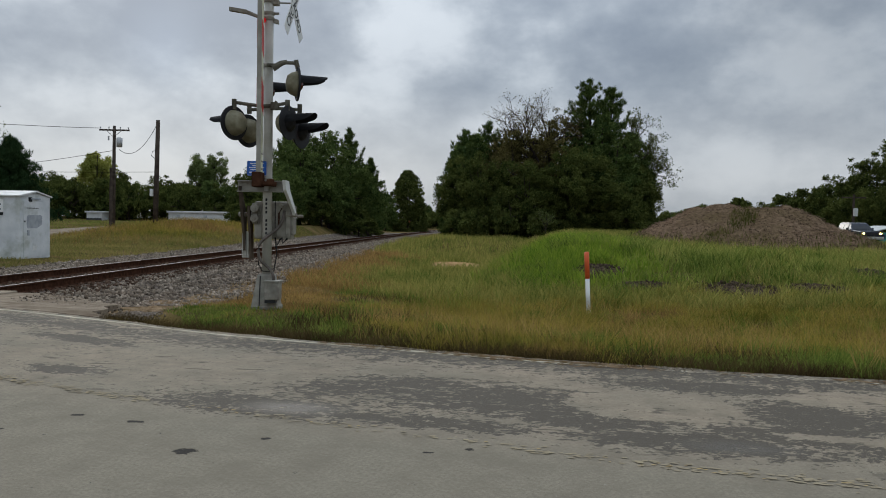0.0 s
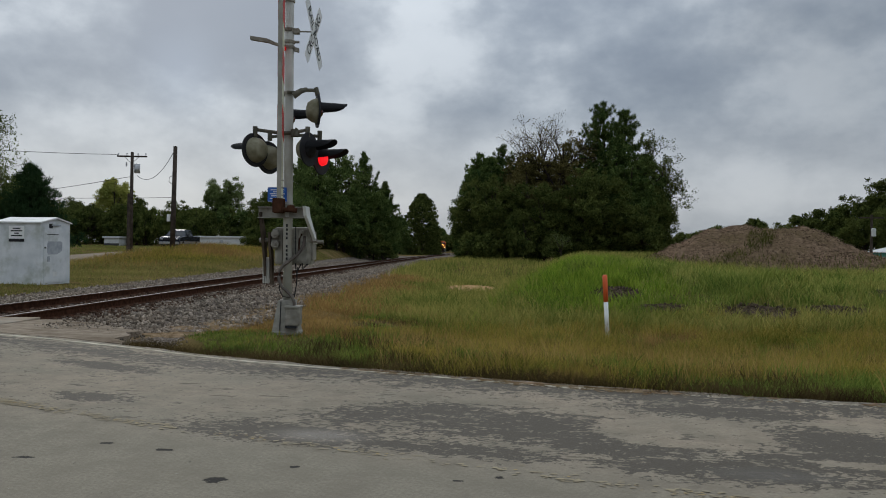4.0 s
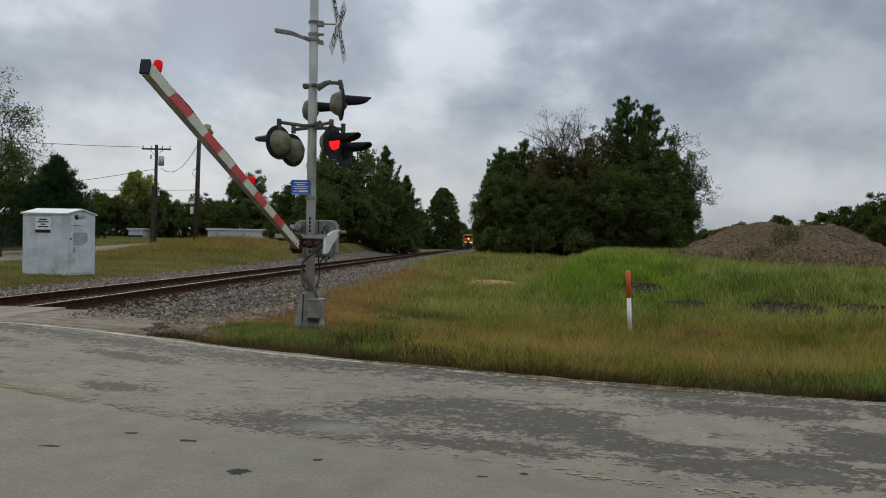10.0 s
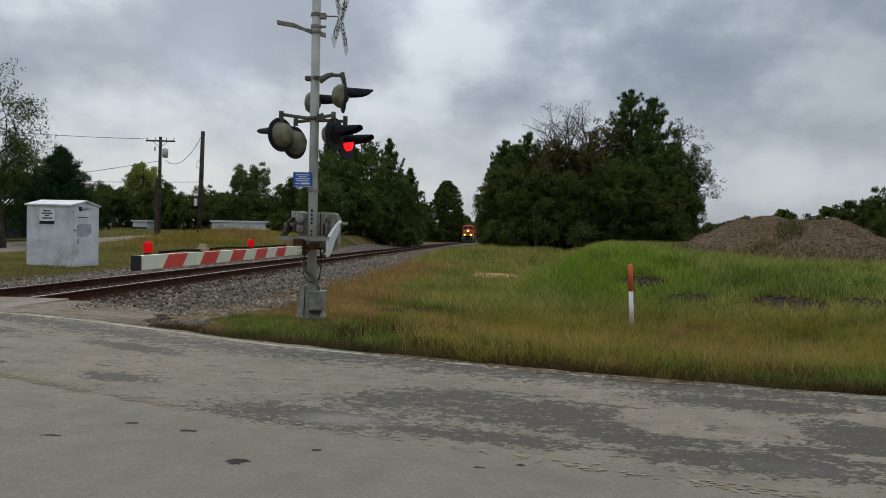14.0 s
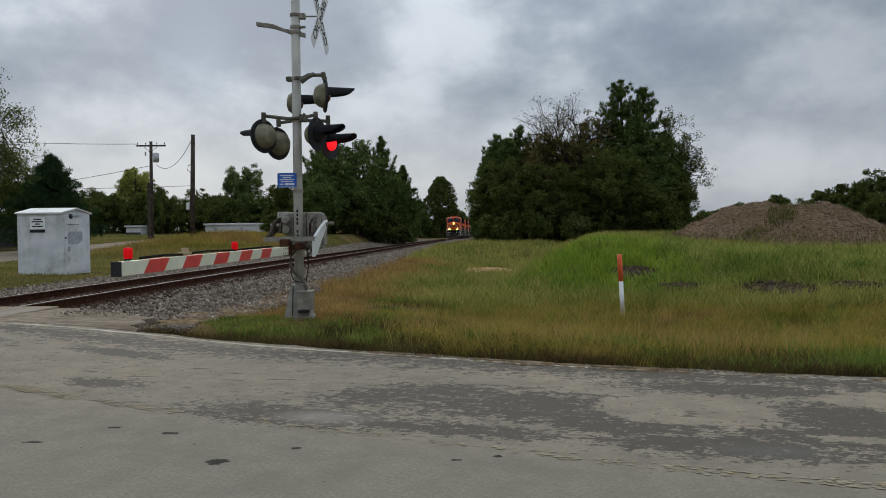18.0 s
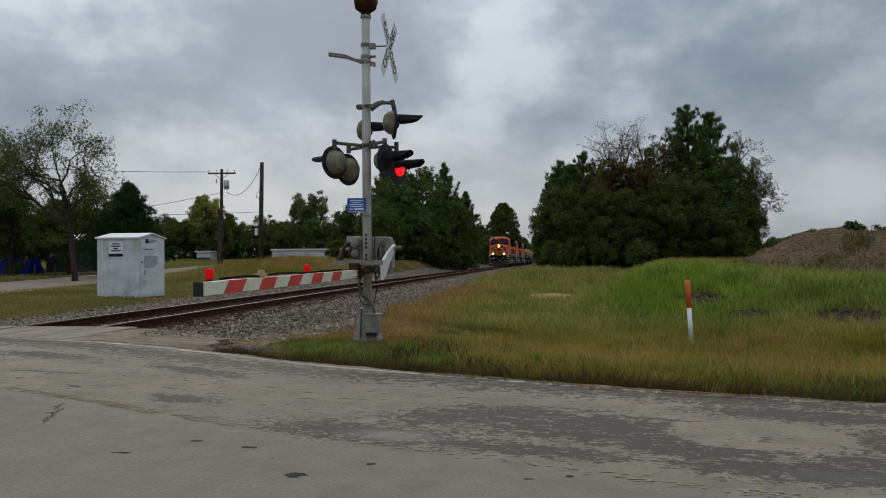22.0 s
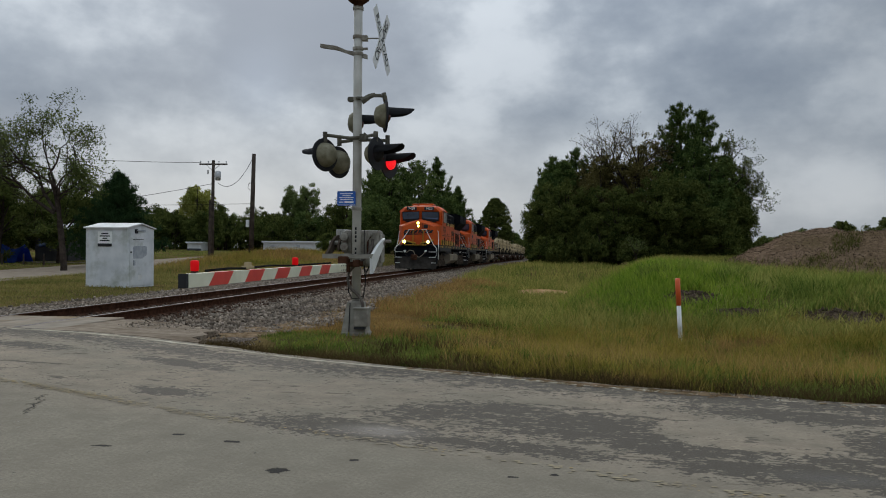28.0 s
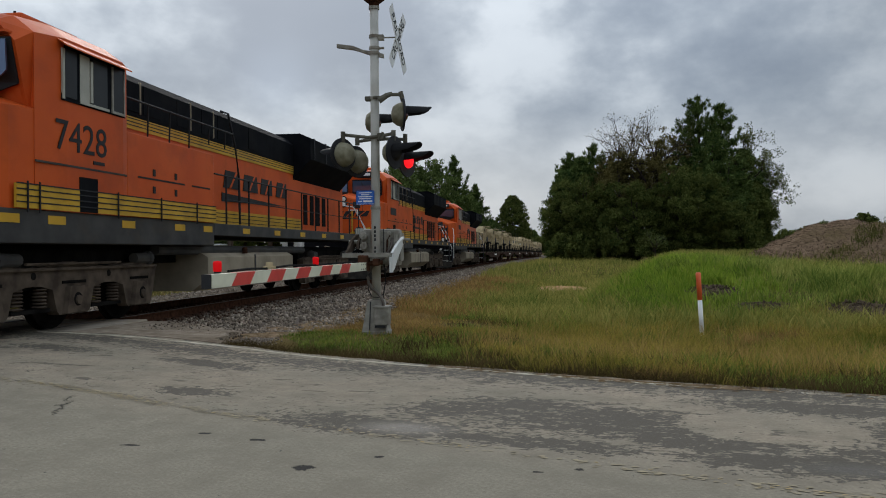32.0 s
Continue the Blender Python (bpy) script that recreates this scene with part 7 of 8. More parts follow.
    rad = part("radiator", loft(B(), secs), "engblack", t, "flared black radiator housing")
    for k in range(4):
        part("radiator_rib", slab(B(), 13.6 + k * 1.15, 13.66 + k * 1.15, -1.54, 1.54, 3.8, 4.4), "black", rad)
    part("exhaust", slab(B(), 10.6, 11.5, -0.35, 0.35, 4.38, 4.56, 0.02), "silver", t, "grey exhaust stack")
    part("horn", slab(B(), 5.2, 5.9, -0.3, 0.3, 4.38, 4.48, 0.02), "engblack", t)
    part("air_conditioner", slab(B(), 2.0, 3.4, -0.75, 0.75, 4.58, 4.70, 0.03), "orange", cab, "roof unit")
    part("antenna", tube(B(), [V(2.2, 0.5, 4.6), V(2.2, 0.5, 4.78)], 0.02, 5), "black", cab)
    part("antenna", tube(B(), [V(1.5, -0.2, 4.5), V(1.5, -0.3, 4.68), V(1.9, -0.3, 4.68), V(1.9, -0.2, 4.5)], 0.015, 5), "black", cab)
    part("drain_pipe", tube(B(), [V(8.6, 0.9, 4.36), V(8.6, 1.08, 4.3), V(8.9, 1.12, 3.6), V(9.15, 1.1, 2.9), V(9.2, 1.1, 1.8)], 0.03, 6), "black", t, "black bent pipe")
    part("rear_hood", slab(B(), 18.1, 18.9, -0.9, 0.9, 1.75, 3.9, 0.05), "orange", t, "orange hood end")
    # tank and ends
    secs = [[V(u, -1.3, 1.14), V(u, -1.45, 1.05), V(u, -1.45, 0.62), V(u, -1.1, 0.36), V(u, 1.1, 0.36), V(u, 1.45, 0.62), V(u, 1.45, 1.05), V(u, 1.3, 1.14)] for u in (6.7, 11.9)]
    tk = part("fuel_tank", loft(B(), secs), "tank", t, "dusty grey fuel tank")
    for s in (-1, 1):
        part("filler", lathe(B(), [(0, 0.06), (0.12, 0.06), (0.14, 0.04), (0.14, 0)], V(8.8, s * 1.38, 1.12), (0, 0, 1), 10), "rust", tk)
        part("strap", slab(B(), 9.2, 9.26, s * 1.455 - 0.01, s * 1.455 + 0.01, 0.6, 1.1), "sill", tk)
        part("air_reservoir", tube(B(), [V(5.0, s * 1.2, 1.2), V(13.4, s * 1.2, 1.2)], 0.1, 10), "sill", t)
    # plow
    bm = B()
    st = []
    for lat, du in ((-1.42, 0.32), (-0.9, 0.1), (0, -0.08), (0.9, 0.1), (1.42, 0.32)):
        st.append([V(-1.25 + du, lat, 0.92), V(-1.32 + du, lat, 0.5), V(-1.45 + du, lat, 0.10), V(-1.38 + du, lat, 0.10), V(-1.25 + du, lat, 0.5), V(-1.15 + du, lat, 0.92)])
    part("plow", loft(bm, st), "plowblade", t, "dusty dark curved plow blade")
    part("pilot", slab(B(), -1.0, -0.5, -0.95, 0.95, 0.85, 1.55), "engblack", t, "black pilot plate")
    part("anticlimber", slab(B(), -1.1, -0.6, -0.8, 0.8, 1.60, 1.73, 0.03), "engblack", t, "black anticlimber beam")
    part("anticlimber_edge", slab(B(), -1.11, -1.09, -0.78, 0.78, 1.69, 1.73), "yellow", t, "yellow beam edge")
    part("platform", slab(B(), -0.95, 0.4, -1.0, 1.0, 1.62, 1.74), "engblack", t)
    part("end_plate", slab(B(), -0.7, 0.4, -1.42, 1.42, 1.30, 1.62), "engblack", t, "black end plate")
    bm = slab(B(), -1.75, -1.0, -0.14, 0.14, 0.75, 1.02, 0.04)
    slab(bm, -1.9, -1.6, -0.2, 0.2, 0.7, 1.06, 0.06)
    part("coupler", bm, "rust", t, "rusty knuckle coupler")
    part("coupler", slab(B(), 19.9, 20.9, -0.15, 0.15, 0.72, 1.0, 0.04), "rust", t)
    for s in (-1, 1):
        part("air_hose", tube(B(), [V(-1.2, s * 0.95, 1.3), V(-1.42, s * 0.8, 1.25), V(-1.45, s * 0.55, 1.0), V(-1.42, s * 0.35, 0.85)], 0.028, 6), "rubber", t, "grey air hose")
    part("cable", tube(B(), [V(-1.25, -0.6, 1.2), V(-1.36, -0.35, 1.36), V(-1.36, -0.1, 1.3), V(-1.4, 0.05, 0.95), V(-1.4, 0.3, 0.88), V(-1.34, 0.55, 1.05), V(-1.25, 0.7, 1.25)], 0.022, 6), "tank", t, "pale jumper cable")
    engine_truck(t, 2.55)
    engine_truck(t, 16.0)
    return t


CARL = 20.6


def flat_car():
    t = thing("flat_car", "brown railway flat car with a plank deck", "flat car", "flat cars of the train")
    part("deck", box(B(), -9.6, 9.6, -1.4, 1.4, 1.0, 1.12, 0.01), "deckwood", t, "weathered plank deck")
    for s in (-1, 1):
        bm = B()
        loft(bm, [[Vector((x, s * 1.42, z)) for x, z in ((-9.6, 1.1), (-9.6, 0.85), (-6.5, 0.8), (-5.2, 0.55), (5.2, 0.55), (6.5, 0.8), (9.6, 0.85), (9.6, 1.1))], [Vector((x, s * 1.36, z)) for x, z in ((-9.6, 1.1), (-9.6, 0.85), (-6.5, 0.8), (-5.2, 0.55), (5.2, 0.55), (6.5, 0.8), (9.6, 0.85), (9.6, 1.1))]])
        sl = part("side_sill", bm, "cardeck", t, "brown fish-belly side sill")
        for k in range(10):
            part("stake_pocket", box(B(), -9 + k * 2 - 0.06, -9 + k * 2 + 0.06, s * 1.44 - 0.02, s * 1.44 + 0.02, 0.9, 1.1), "cardeck", sl)
        part("lettering_bar", box(B(), -2.2, 0.2, s * 1.425 - 0.003, s * 1.425 + 0.003, 0.78, 0.92), "pipe", sl, "pale lettering bar")
    for xc in (-7.0, 7.0):
        for s in (-1, 1):
            bm = B()
            prof = [(-1.1, 0.40), (-1.1, 0.56), (-0.3, 0.72), (0.3, 0.72), (1.1, 0.56), (1.1, 0.40), (0.4, 0.28), (-0.4, 0.28)]
            loft(bm, [[Vector((xc + a, y, z)) for a, z in prof] for y in (s * 0.95, s * 1.1)])
            part("truck_frame", bm, "truckgrey", t, "cast bogie side frame")
        for a in (-0.88, 0.88):
            wheelset(t, xc + a, r=0.42)
    for s in (-1, 1):
        part("coupler", box(B(), min(s * 9.5, s * 10.25), max(s * 9.5, s * 10.25), -0.14, 0.14, 0.72, 0.98, 0.03), "rust", t)
    return t


def army_wheels(t, xs, r, w, lat):
    for x in xs:
        for s in (-1, 1):
            wh = part("wheel", lathe(B(), [(0, 0), (0, r - 0.12), (0.02, r - 0.03), (0.06, r), (w - 0.06, r), (w - 0.02, r - 0.03), (w, r - 0.12), (w, 0)], (x, s * lat, r), (0, s, 0), 18), "rubber", t, "chunky black tyre")
            part("rim", lathe(B(), [(w + 0.001, 0), (w + 0.001, r * 0.5), (w + 0.02, r * 0.42), (w + 0.02, 0)], (x, s * lat, r), (0, s, 0), 12), "tan", wh)


def army_truck():
    t = thing("army_truck", "desert tan heavy army truck chained on a flat car", "army truck", "army trucks on the train")
    part("chassis", box(B(), -4.1, 4.0, -0.5, 0.5, 0.75, 1.0), "tan", t)
    secs = [[Vector((x, -1.2, 0.9)), Vector((x, -1.2, 1.75)), Vector((x, -1.1 * k, zt)), Vector((x, 1.1 * k, zt)), Vector((x, 1.2, 1.75)), Vector((x, 1.2, 0.9))] for x, zt, k in ((4.1, 1.8, 1.0), (3.9, 2.0, 0.98), (3.4, 2.45, 0.94), (2.0, 2.45, 0.94), (1.95, 2.4, 0.94))]
    cab = part("cab", loft(B(), secs), "tan", t, "boxy tan cab")
    for s in (-1, 1):
        bm = B()
        plate(bm, [(3.75, s * 0.08, 1.95), (3.75, s * 0.98, 1.95), (3.46, s * 0.92, 2.36), (3.46, s * 0.08, 2.36)], (1, 0, 0.6), 0.03)
        part("windshield", bm, "carglass", cab)
        part("door_window", box(B(), 2.3, 3.2, s * 1.165 - 0.02, s * 1.165 + 0.02, 1.85, 2.25), "carglass", cab)
        part("mirror", box(B(), 3.7, 3.78, s * 1.35 - 0.08, s * 1.35 + 0.08, 1.8, 2.2, 0.01), "tan", cab)
        part("headlight", lathe(B(), [(0, 0.1), (0.04, 0.1), (0.05, 0)], (4.1, s * 0.85, 1.3), (1, 0, 0), 10), "pipe", cab)
        part("fender", box(B(), 2.3, 3.9, s * 1.12 - 0.12, s * 1.12 + 0.12, 1.12, 1.25, 0.03), "tan", t)
    part("bumper", box(B(), 4.05, 4.25, -1.2, 1.2, 0.75, 1.05, 0.03), "tan", t)
    part("engine_box", box(B(), 1.0, 1.9, -1.1, 1.1, 1.0, 2.1, 0.05), "tan", t)
    part("bed", box(B(), -4.1, 0.8, -1.2, 1.2, 1.05, 1.18), "tan", t)
    for s in (-1, 1):
        for k in range(6):
            part("bed_stake", box(B(), -4.05 + k * 0.95, -3.95 + k * 0.95, s * 1.17 - 0.03, s * 1.17 + 0.03, 1.15, 1.95), "tan", t)
        for z in (1.3, 1.6, 1.88):
            part("bed_rail", box(B(), -4.1, 0.8, s * 1.18 - 0.02, s * 1.18 + 0.02, z, z + 0.12), "tan", t)
    part("load_box", box(B(), -3.6, -1.9, -1.0, 1.0, 1.18, 2.05, 0.03), "tan", t, "tan load crate")
    part("crane_arm", tube(B(), [(0.4, 0.3, 1.2), (0.4, 0.3, 2.35), (-2.6, 0.3, 2.5)], 0.11, 8), "tan", t, "folded tan crane arm")
    part("spare_wheel", lathe(B(), [(0, 0), (0, 0.5), (0.3, 0.5), (0.3, 0)], (-0.6, -0.3, 1.7), (1, 0, 0), 16), "rubber", t)
    for x, y, w, h in ((-3.2, 0.4, 0.9, 2.45), (-1.2, -0.5, 0.5, 1.95), (-0.3, 0.45, 0.45, 2.2), (0.25, -0.6, 0.35, 1.75)):
        part("stowed_gear", box(B(), x - w / 2, x + w / 2, y - 0.4, y + 0.4, 1.18, h, 0.03), "tan", t, "tan stowed gear")
    for x in (-3.9, -2.7, -1.5):
        part("bed_bow", tube(B(), [(x, -1.17, 1.9), (x, -1.1, 2.6), (x, 1.1, 2.6), (x, 1.17, 1.9)], 0.03, 5), "tan", t, "bare cargo bow")
    for s in (-1, 1):
        # dark block added for the shadow gap behind the tan cab
        part("flank_shade_block", box(B(), 0.9, 1.8, s * 1.16 - 0.1, s * 1.16 + 0.1, 1.02, 1.5, 0.02), "shed", t, "dark block standing for shade on the truck's flank")
        part("cab_step", box(B(), 2.1, 2.5, s * 1.2 - 0.06, s * 1.2 + 0.06, 0.6, 0.66), "shed", t)
    part("exhaust", tube(B(), [(1.9, -1.0, 1.2), (1.9, -1.0, 2.75)], 0.07, 8), "shed", t, "dark exhaust stack")
    army_wheels(t, (3.1, -1.4, -2.9), 0.60, 0.40, 0.80)
    return t


def army_car():
    t = thing("army_utility_car", "low desert tan army utility car chained on a flat car", "army vehicle", "army utility cars on the train")
    secs = [[Vector((x, -1.08, z0)), Vector((x, -1.08, zs)), Vector((x, -0.85, zt)), Vector((x, 0.85, zt)), Vector((x, 1.08, zs)), Vector((x, 1.08, z0))] for x, z0, zs, zt in ((2.35, 0.6, 1.0, 1.05), (1.1, 0.55, 1.1, 1.2), (0.75, 0.55, 1.15, 1.78), (-0.9, 0.55, 1.15, 1.80), (-1.1, 0.55, 1.15, 1.78), (-2.35, 0.6, 1.12, 1.3))]
    b = part("body", loft(B(), secs), "tan", t, "tan armoured body")
    part("windshield", loft(B(), [[Vector((1.07, -0.8, 1.24)), Vector((1.07, 0.8, 1.24)), Vector((0.79, 0.76, 1.72)), Vector((0.79, -0.76, 1.72))], [Vector((1.10, -0.8, 1.26)), Vector((1.10, 0.8, 1.26)), Vector((0.82, 0.76, 1.74)), Vector((0.82, -0.76, 1.74))]]), "carglass", b)
    for s in (-1, 1):
        for a, c in ((-0.1, 0.65), (-0.85, -0.2)):
            bm = B()
            plate(bm, [(a, s * 1.05, 1.25), (c, s * 1.05, 1.25), (c, s * 0.92, 1.65), (a, s * 0.92, 1.65)], (0, s, 0.4), 0.02)
            part("door_window", bm, "carglass", b)
        part("rail", tube(B(), [(-2.2, s * 0.95, 1.3), (-2.2, s * 0.95, 1.9), (-1.2, s * 0.9, 1.9)], 0.04, 6), "tan", t)
    part("turret", lathe(B(), [(0, 0.5), (0.25, 0.46), (0.3, 0.3), (0.3, 0)], (-0.1, 0, 1.79), (0, 0, 1), 12), "tan", t, "round tan roof mount")
    part("gun_shield", loft(B(), [[Vector((x, -0.45, z)), Vector((x, 0.45, z)), Vector((x - 0.06, 0.4, z + 0.42)), Vector((x - 0.06, -0.4, z + 0.42))] for x, z in ((0.42, 2.0), (0.37, 2.0))]), "tan", t, "tan roof shield")
    part("rear_load", box(B(), -2.2, -1.2, -0.75, 0.75, 1.25, 1.75, 0.04), "shed", t, "dark load under a cover")
    part("hood_grille", box(B(), 2.33, 2.38, -0.6, 0.6, 0.68, 0.95), "shed", b, "dark front grille")
    part("aerial", tube(B(), [(-2.1, 0.8, 1.2), (-2.1, 0.8, 3.0)], 0.02, 5), "shed", t, "thin aerial")
    army_wheels(t, (1.65, -1.65), 0.48, 0.32, 0.82)
    return t


lead = engine("7428")
second = engine("")
third = copy_thing(second, pose(0, 0, 0))
CONSIST = [(lead, UC, 0.0), (second, UC + 22.3, 0.0), (third, UC + 44.6, 0.0)]
car0, truck0, util0 = flat_car(), army_truck(), army_car()
N_CARS = 8
for k in range(N_CARS):
    uc = 67.0 + CARL / 2 - 0.6 + k * CARL
    cr = car0 if k == 0 else copy_thing(car0, pose(0, 0, 0))
    CONSIST.append((cr, uc, 0.0))
    if k % 3 == 2:
        loads = ((util0, -6.6), (util0, -1.3), (util0, 4.0))
    else:
        loads = ((truck0, -4.9), (truck0, 4.6))
    for proto, off in loads:
        if (proto is truck0 and k == 0 and off < 0) or (proto is util0 and k == 2 and off < -6):
            ob = proto
        else:
            ob = copy_thing(proto, pose(0, 0, 0))
        CONSIST.append((ob, uc + off, 1.12))

# ---- grass, soil patches, gravel pile ----
PATCHES = [("sand", 0.5, 36.0, 1.15, 1.7), ("sand", -0.4, 34.0, 0.7, 1.1), ("mud", 4.3, 23.9, 0.85, 0.6), ("mud", 5.3, 22.3, 0.9, 0.4), ("mud", 7.7, 21.9, 1.35, 0.85), ("mud", 9.9, 22.2, 0.9, 0.45), ("mud", 12.6, 24.6, 0.55, 0.5), ("dirt", -4.95, 13.6, 0.5, 0.8), ("dirt", -4.8, 15.0, 0.42, 1.1), ("dirt", -4.55, 17.0, 0.33, 1.3), ("dirt", -4.7, 12.2, 0.6, 0.8), ("dirt", -5.15, 11.75, 0.5, 0.55), ("dirt", -20.7, 54.4, 2.2, 1.3)]


def soil_patches():
    rg = np.random.RandomState(11)
    clods = []
    for k, (mt, cx, cy, rx, ry) in enumerate(PATCHES):
        n, rings = 28, 6
        ang = np.arange(n) / n * 2 * np.pi
        wob = 1 + 0.22 * np.sin(ang * 3 + k) + 0.16 * np.sin(ang * 7 + 2 * k) + rg.uniform(-0.14, 0.14, n)
        v, f = [(cx, cy, float(ground_z(cx, cy)) + ({"sand": 0.2, "mud": 0.11, "dirt": 0.04}[mt]))], []
        for r in range(1, rings + 1):
            q = r / rings
            x, y = cx + np.cos(ang) * rx * q * wob, cy + np.sin(ang) * ry * q * wob
            z = ground_z(x, y) + ({"sand": 0.2, "mud": 0.11, "dirt": 0.04}[mt]) * (1 - q ** 2) + 0.03 * rg.rand(n) * (q < 1) - 0.04 * (r == rings)
            v += list(zip(x, y, z))
        tri = [(0, 1 + i, 1 + (i + 1) % n) for i in range(n)]
        for r in range(rings - 1):
            for i in range(n):
                a, b = 1 + r * n + i, 1 + r * n + (i + 1) % n
                tri += [(a, a + n, b + n), (a, b + n, b)]
        if mt == "mud":
            a, r = rg.rand(420) * 2 * np.pi, rg.rand(420) ** 0.6
            px, py = cx + np.cos(a) * r * rx * 1.25, cy + np.sin(a) * r * ry * 1.25
            clods.append((np.stack([px, py, ground_z(px, py) + 0.11 * np.clip(1 - r ** 2, 0, 1) + 0.02], 1), rg.uniform(0.015, 0.075, 420) * rg.rand(420) ** 0.5 + 0.012))
        ob = new("soil_patch", mesh_np("soil_patch", v, tri, mt, True))
        tagged(ob, {"sand": "bare pale sandy soil among the grass", "mud": "bare dark crumbling soil on the bank", "dirt": "bare tan dirt beside the ballast"}[mt], "soil", kind="structure")
    ob = new("soil_clods", rocks("soil_clods", np.concatenate([c for c, _ in clods]), np.concatenate([r for _, r in clods]), "clod", 15))
    tagged(ob, "loose dark clods and pebbles on the bare soil", "soil", kind="stuff")


soil_patches()


def blades(name, label, material, x, y, h, w, seed, lean=0.35, far=False):
    """Bent grass blades standing on the ground, three triangles each, or one far off."""
    rg = np.random.RandomState(seed)
    for mt, cx, cy, rx, ry in PATCHES:
        keep = ((x - cx) / rx) ** 2 + ((y - cy + 0.25 * ry) / (1.3 * ry)) ** 2 > rg.uniform(0.5, 1.0, len(x))
        x, y, h, w = x[keep], y[keep], h[keep], w[keep]
    n = len(x)
    z = ground_z(x, y) - 0.02
    th, ph = rg.rand(n) * 2 * np.pi, rg.rand(n) * 2 * np.pi
    b = np.stack([np.cos(th), np.sin(th), np.zeros(n)], 1) * (w / 2)[:, None]
    d = np.stack([np.cos(ph), np.sin(ph), np.zeros(n)], 1) * (h * lean * rg.rand(n) ** 0.7)[:, None]
    p = np.stack([x, y, z], 1)
    up = np.stack([np.zeros(n), np.zeros(n), h], 1)
    m = p + up * 0.55 + d * 0.35
    v = np.stack([p - b, p + b, m - b * 0.8, m + b * 0.8, p + up * 0.97 + d], 1).reshape(-1, 3)
    k = (np.arange(n) * 5)[:, None]
    f = np.concatenate([k + np.array([[0, 1, 3]]), k + np.array([[0, 3, 2]]), k + np.array([[2, 3, 4]])], 1).reshape(-1, 3)
    if far:
        v = np.stack([p - b, p + b, p + up * 0.97 + d], 1).reshape(-1, 3)
        f = np.arange(n * 3).reshape(n, 3)
    ob = new(name, mesh_np(name, v, f, material))
    tagged(ob, label, "grass", kind="stuff")


def patchy(x, y, s, k):
    return np.sin(x * s + k) * np.sin(y * s * 1.3 + 2 * k) + 0.6 * np.sin(x * s * 2.7 - y * s * 1.9 + k)


def grass():
    rg = np.random.RandomState(21)

    def region(n, y0, y1, pw, xa, xb):
        y = y0 + (y1 - y0) * rg.rand(n) ** pw
        x = xa(y) + (xb(y) - xa(y)) * rg.rand(n)
        return x, y
    # roadside verge
    tx, ty = region(9000, 6.0, 22.0, 1.35, lambda y: np.full_like(y, -4.9), lambda y: 0.62 * y + 2.0)
    th = rg.uniform(0.45, 1.5, len(tx))
    k = rg.randint(len(tx), size=230000)
    spread = rg.normal(size=(2, len(k))) * rg.choice([0.06, 0.13, 0.45], size=len(k))
    x, y, tuft = tx[k] + spread[0], ty[k] + spread[1], th[k]
    s = y - edge_y(x)
    rag = 0.22 + 0.14 * np.sin(x * 2.3) + 0.1 * np.sin(x * 6.1 + 1) + 0.08 * rg.rand(len(x))
    keep = (s > rag) & (x > -4.7 + 0.9 * smooth01(3.2, 1.0, s) + 0.25 * np.sin(y * 2.0)) & (np.hypot(x - MX, y - MY) > 0.24)
    x, y, s, tuft = x[keep], y[keep], s[keep], tuft[keep]
    tall = smooth01(-2.6, 0.5, x) * (0.65 + 0.35 * smooth01(0.3, 1.2, s))
    h = (0.10 + 0.17 * tall) * (0.75 + 0.25 * patchy(x, y, 1.1, 1.0)) * rg.uniform(0.6, 1.25, len(x)) * tuft * (0.75 + 0.35 * smooth01(2, 8, s))
    h, w = np.maximum(h, 0.06), rg.uniform(0.004, 0.008, len(x)) * (1 + y / 30)
    near_mast = smooth01(-0.6, -1.6, x) * smooth01(3.5, 1.5, s)
    wet = smooth01(1.0, 2.6, x) * smooth01(2.2, 0.8, s)
    hollow = np.exp(-((x + 1.3) / 1.6) ** 2 - ((y - 20.5) / 3.0) ** 2)
    g = near_mast + wet + 0.9 * hollow + 0.22 * patchy(x, y, 0.9, 0.4) + 0.16 * patchy(x, y, 2.3, 2.0) + rg.uniform(-0.35, 0.35, len(x)) > 0.48
    o = ~g & (x < -2.4 + 0.5 * patchy(x, y, 0.9, 2.6) + rg.normal(size=len(x)) * 0.5) & (y > 11.5)
    o |= ~g & (patchy(x, y, 0.75, 5.0) + rg.normal(size=len(x)) * 0.35 > 0.75)
    q = ~g & ~o
    blades("dry_verge_grass", "dry ochre-brown grass in the verge", "ochre", x[o], y[o], h[o] * 0.8, w[o], 44, 1.2)
    blades("verge_grass", "long tangled olive and straw-coloured roadside grass", "verge", x[q], y[q], h[q], w[q], 31, 1.15)
    blades("green_verge_grass", "lusher green grass along the road edge and mast", "lush", x[g], y[g], h[g] * 1.05, w[g] * 1.15, 39, 0.9)
    # dead grass along the road edge and in clumps, coloured darker for clump shadows
    x = rg.uniform(-4.6, 7.5, 24000)
    y = edge_y(x) + 0.15 + 0.42 * rg.rand(len(x)) ** 1.4 + 0.08 * np.sin(x * 2.3)
    cx, cy = rg.uniform(-2.5, 6.0, 60), None
    cy = edge_y(cx) + rg.uniform(0.4, 2.4, 60)
    k = rg.randint(60, size=9000)
    x, y = np.concatenate([x, cx[k] + rg.normal(size=9000) * 0.2]), np.concatenate([y, cy[k] + rg.normal(size=9000) * 0.12])
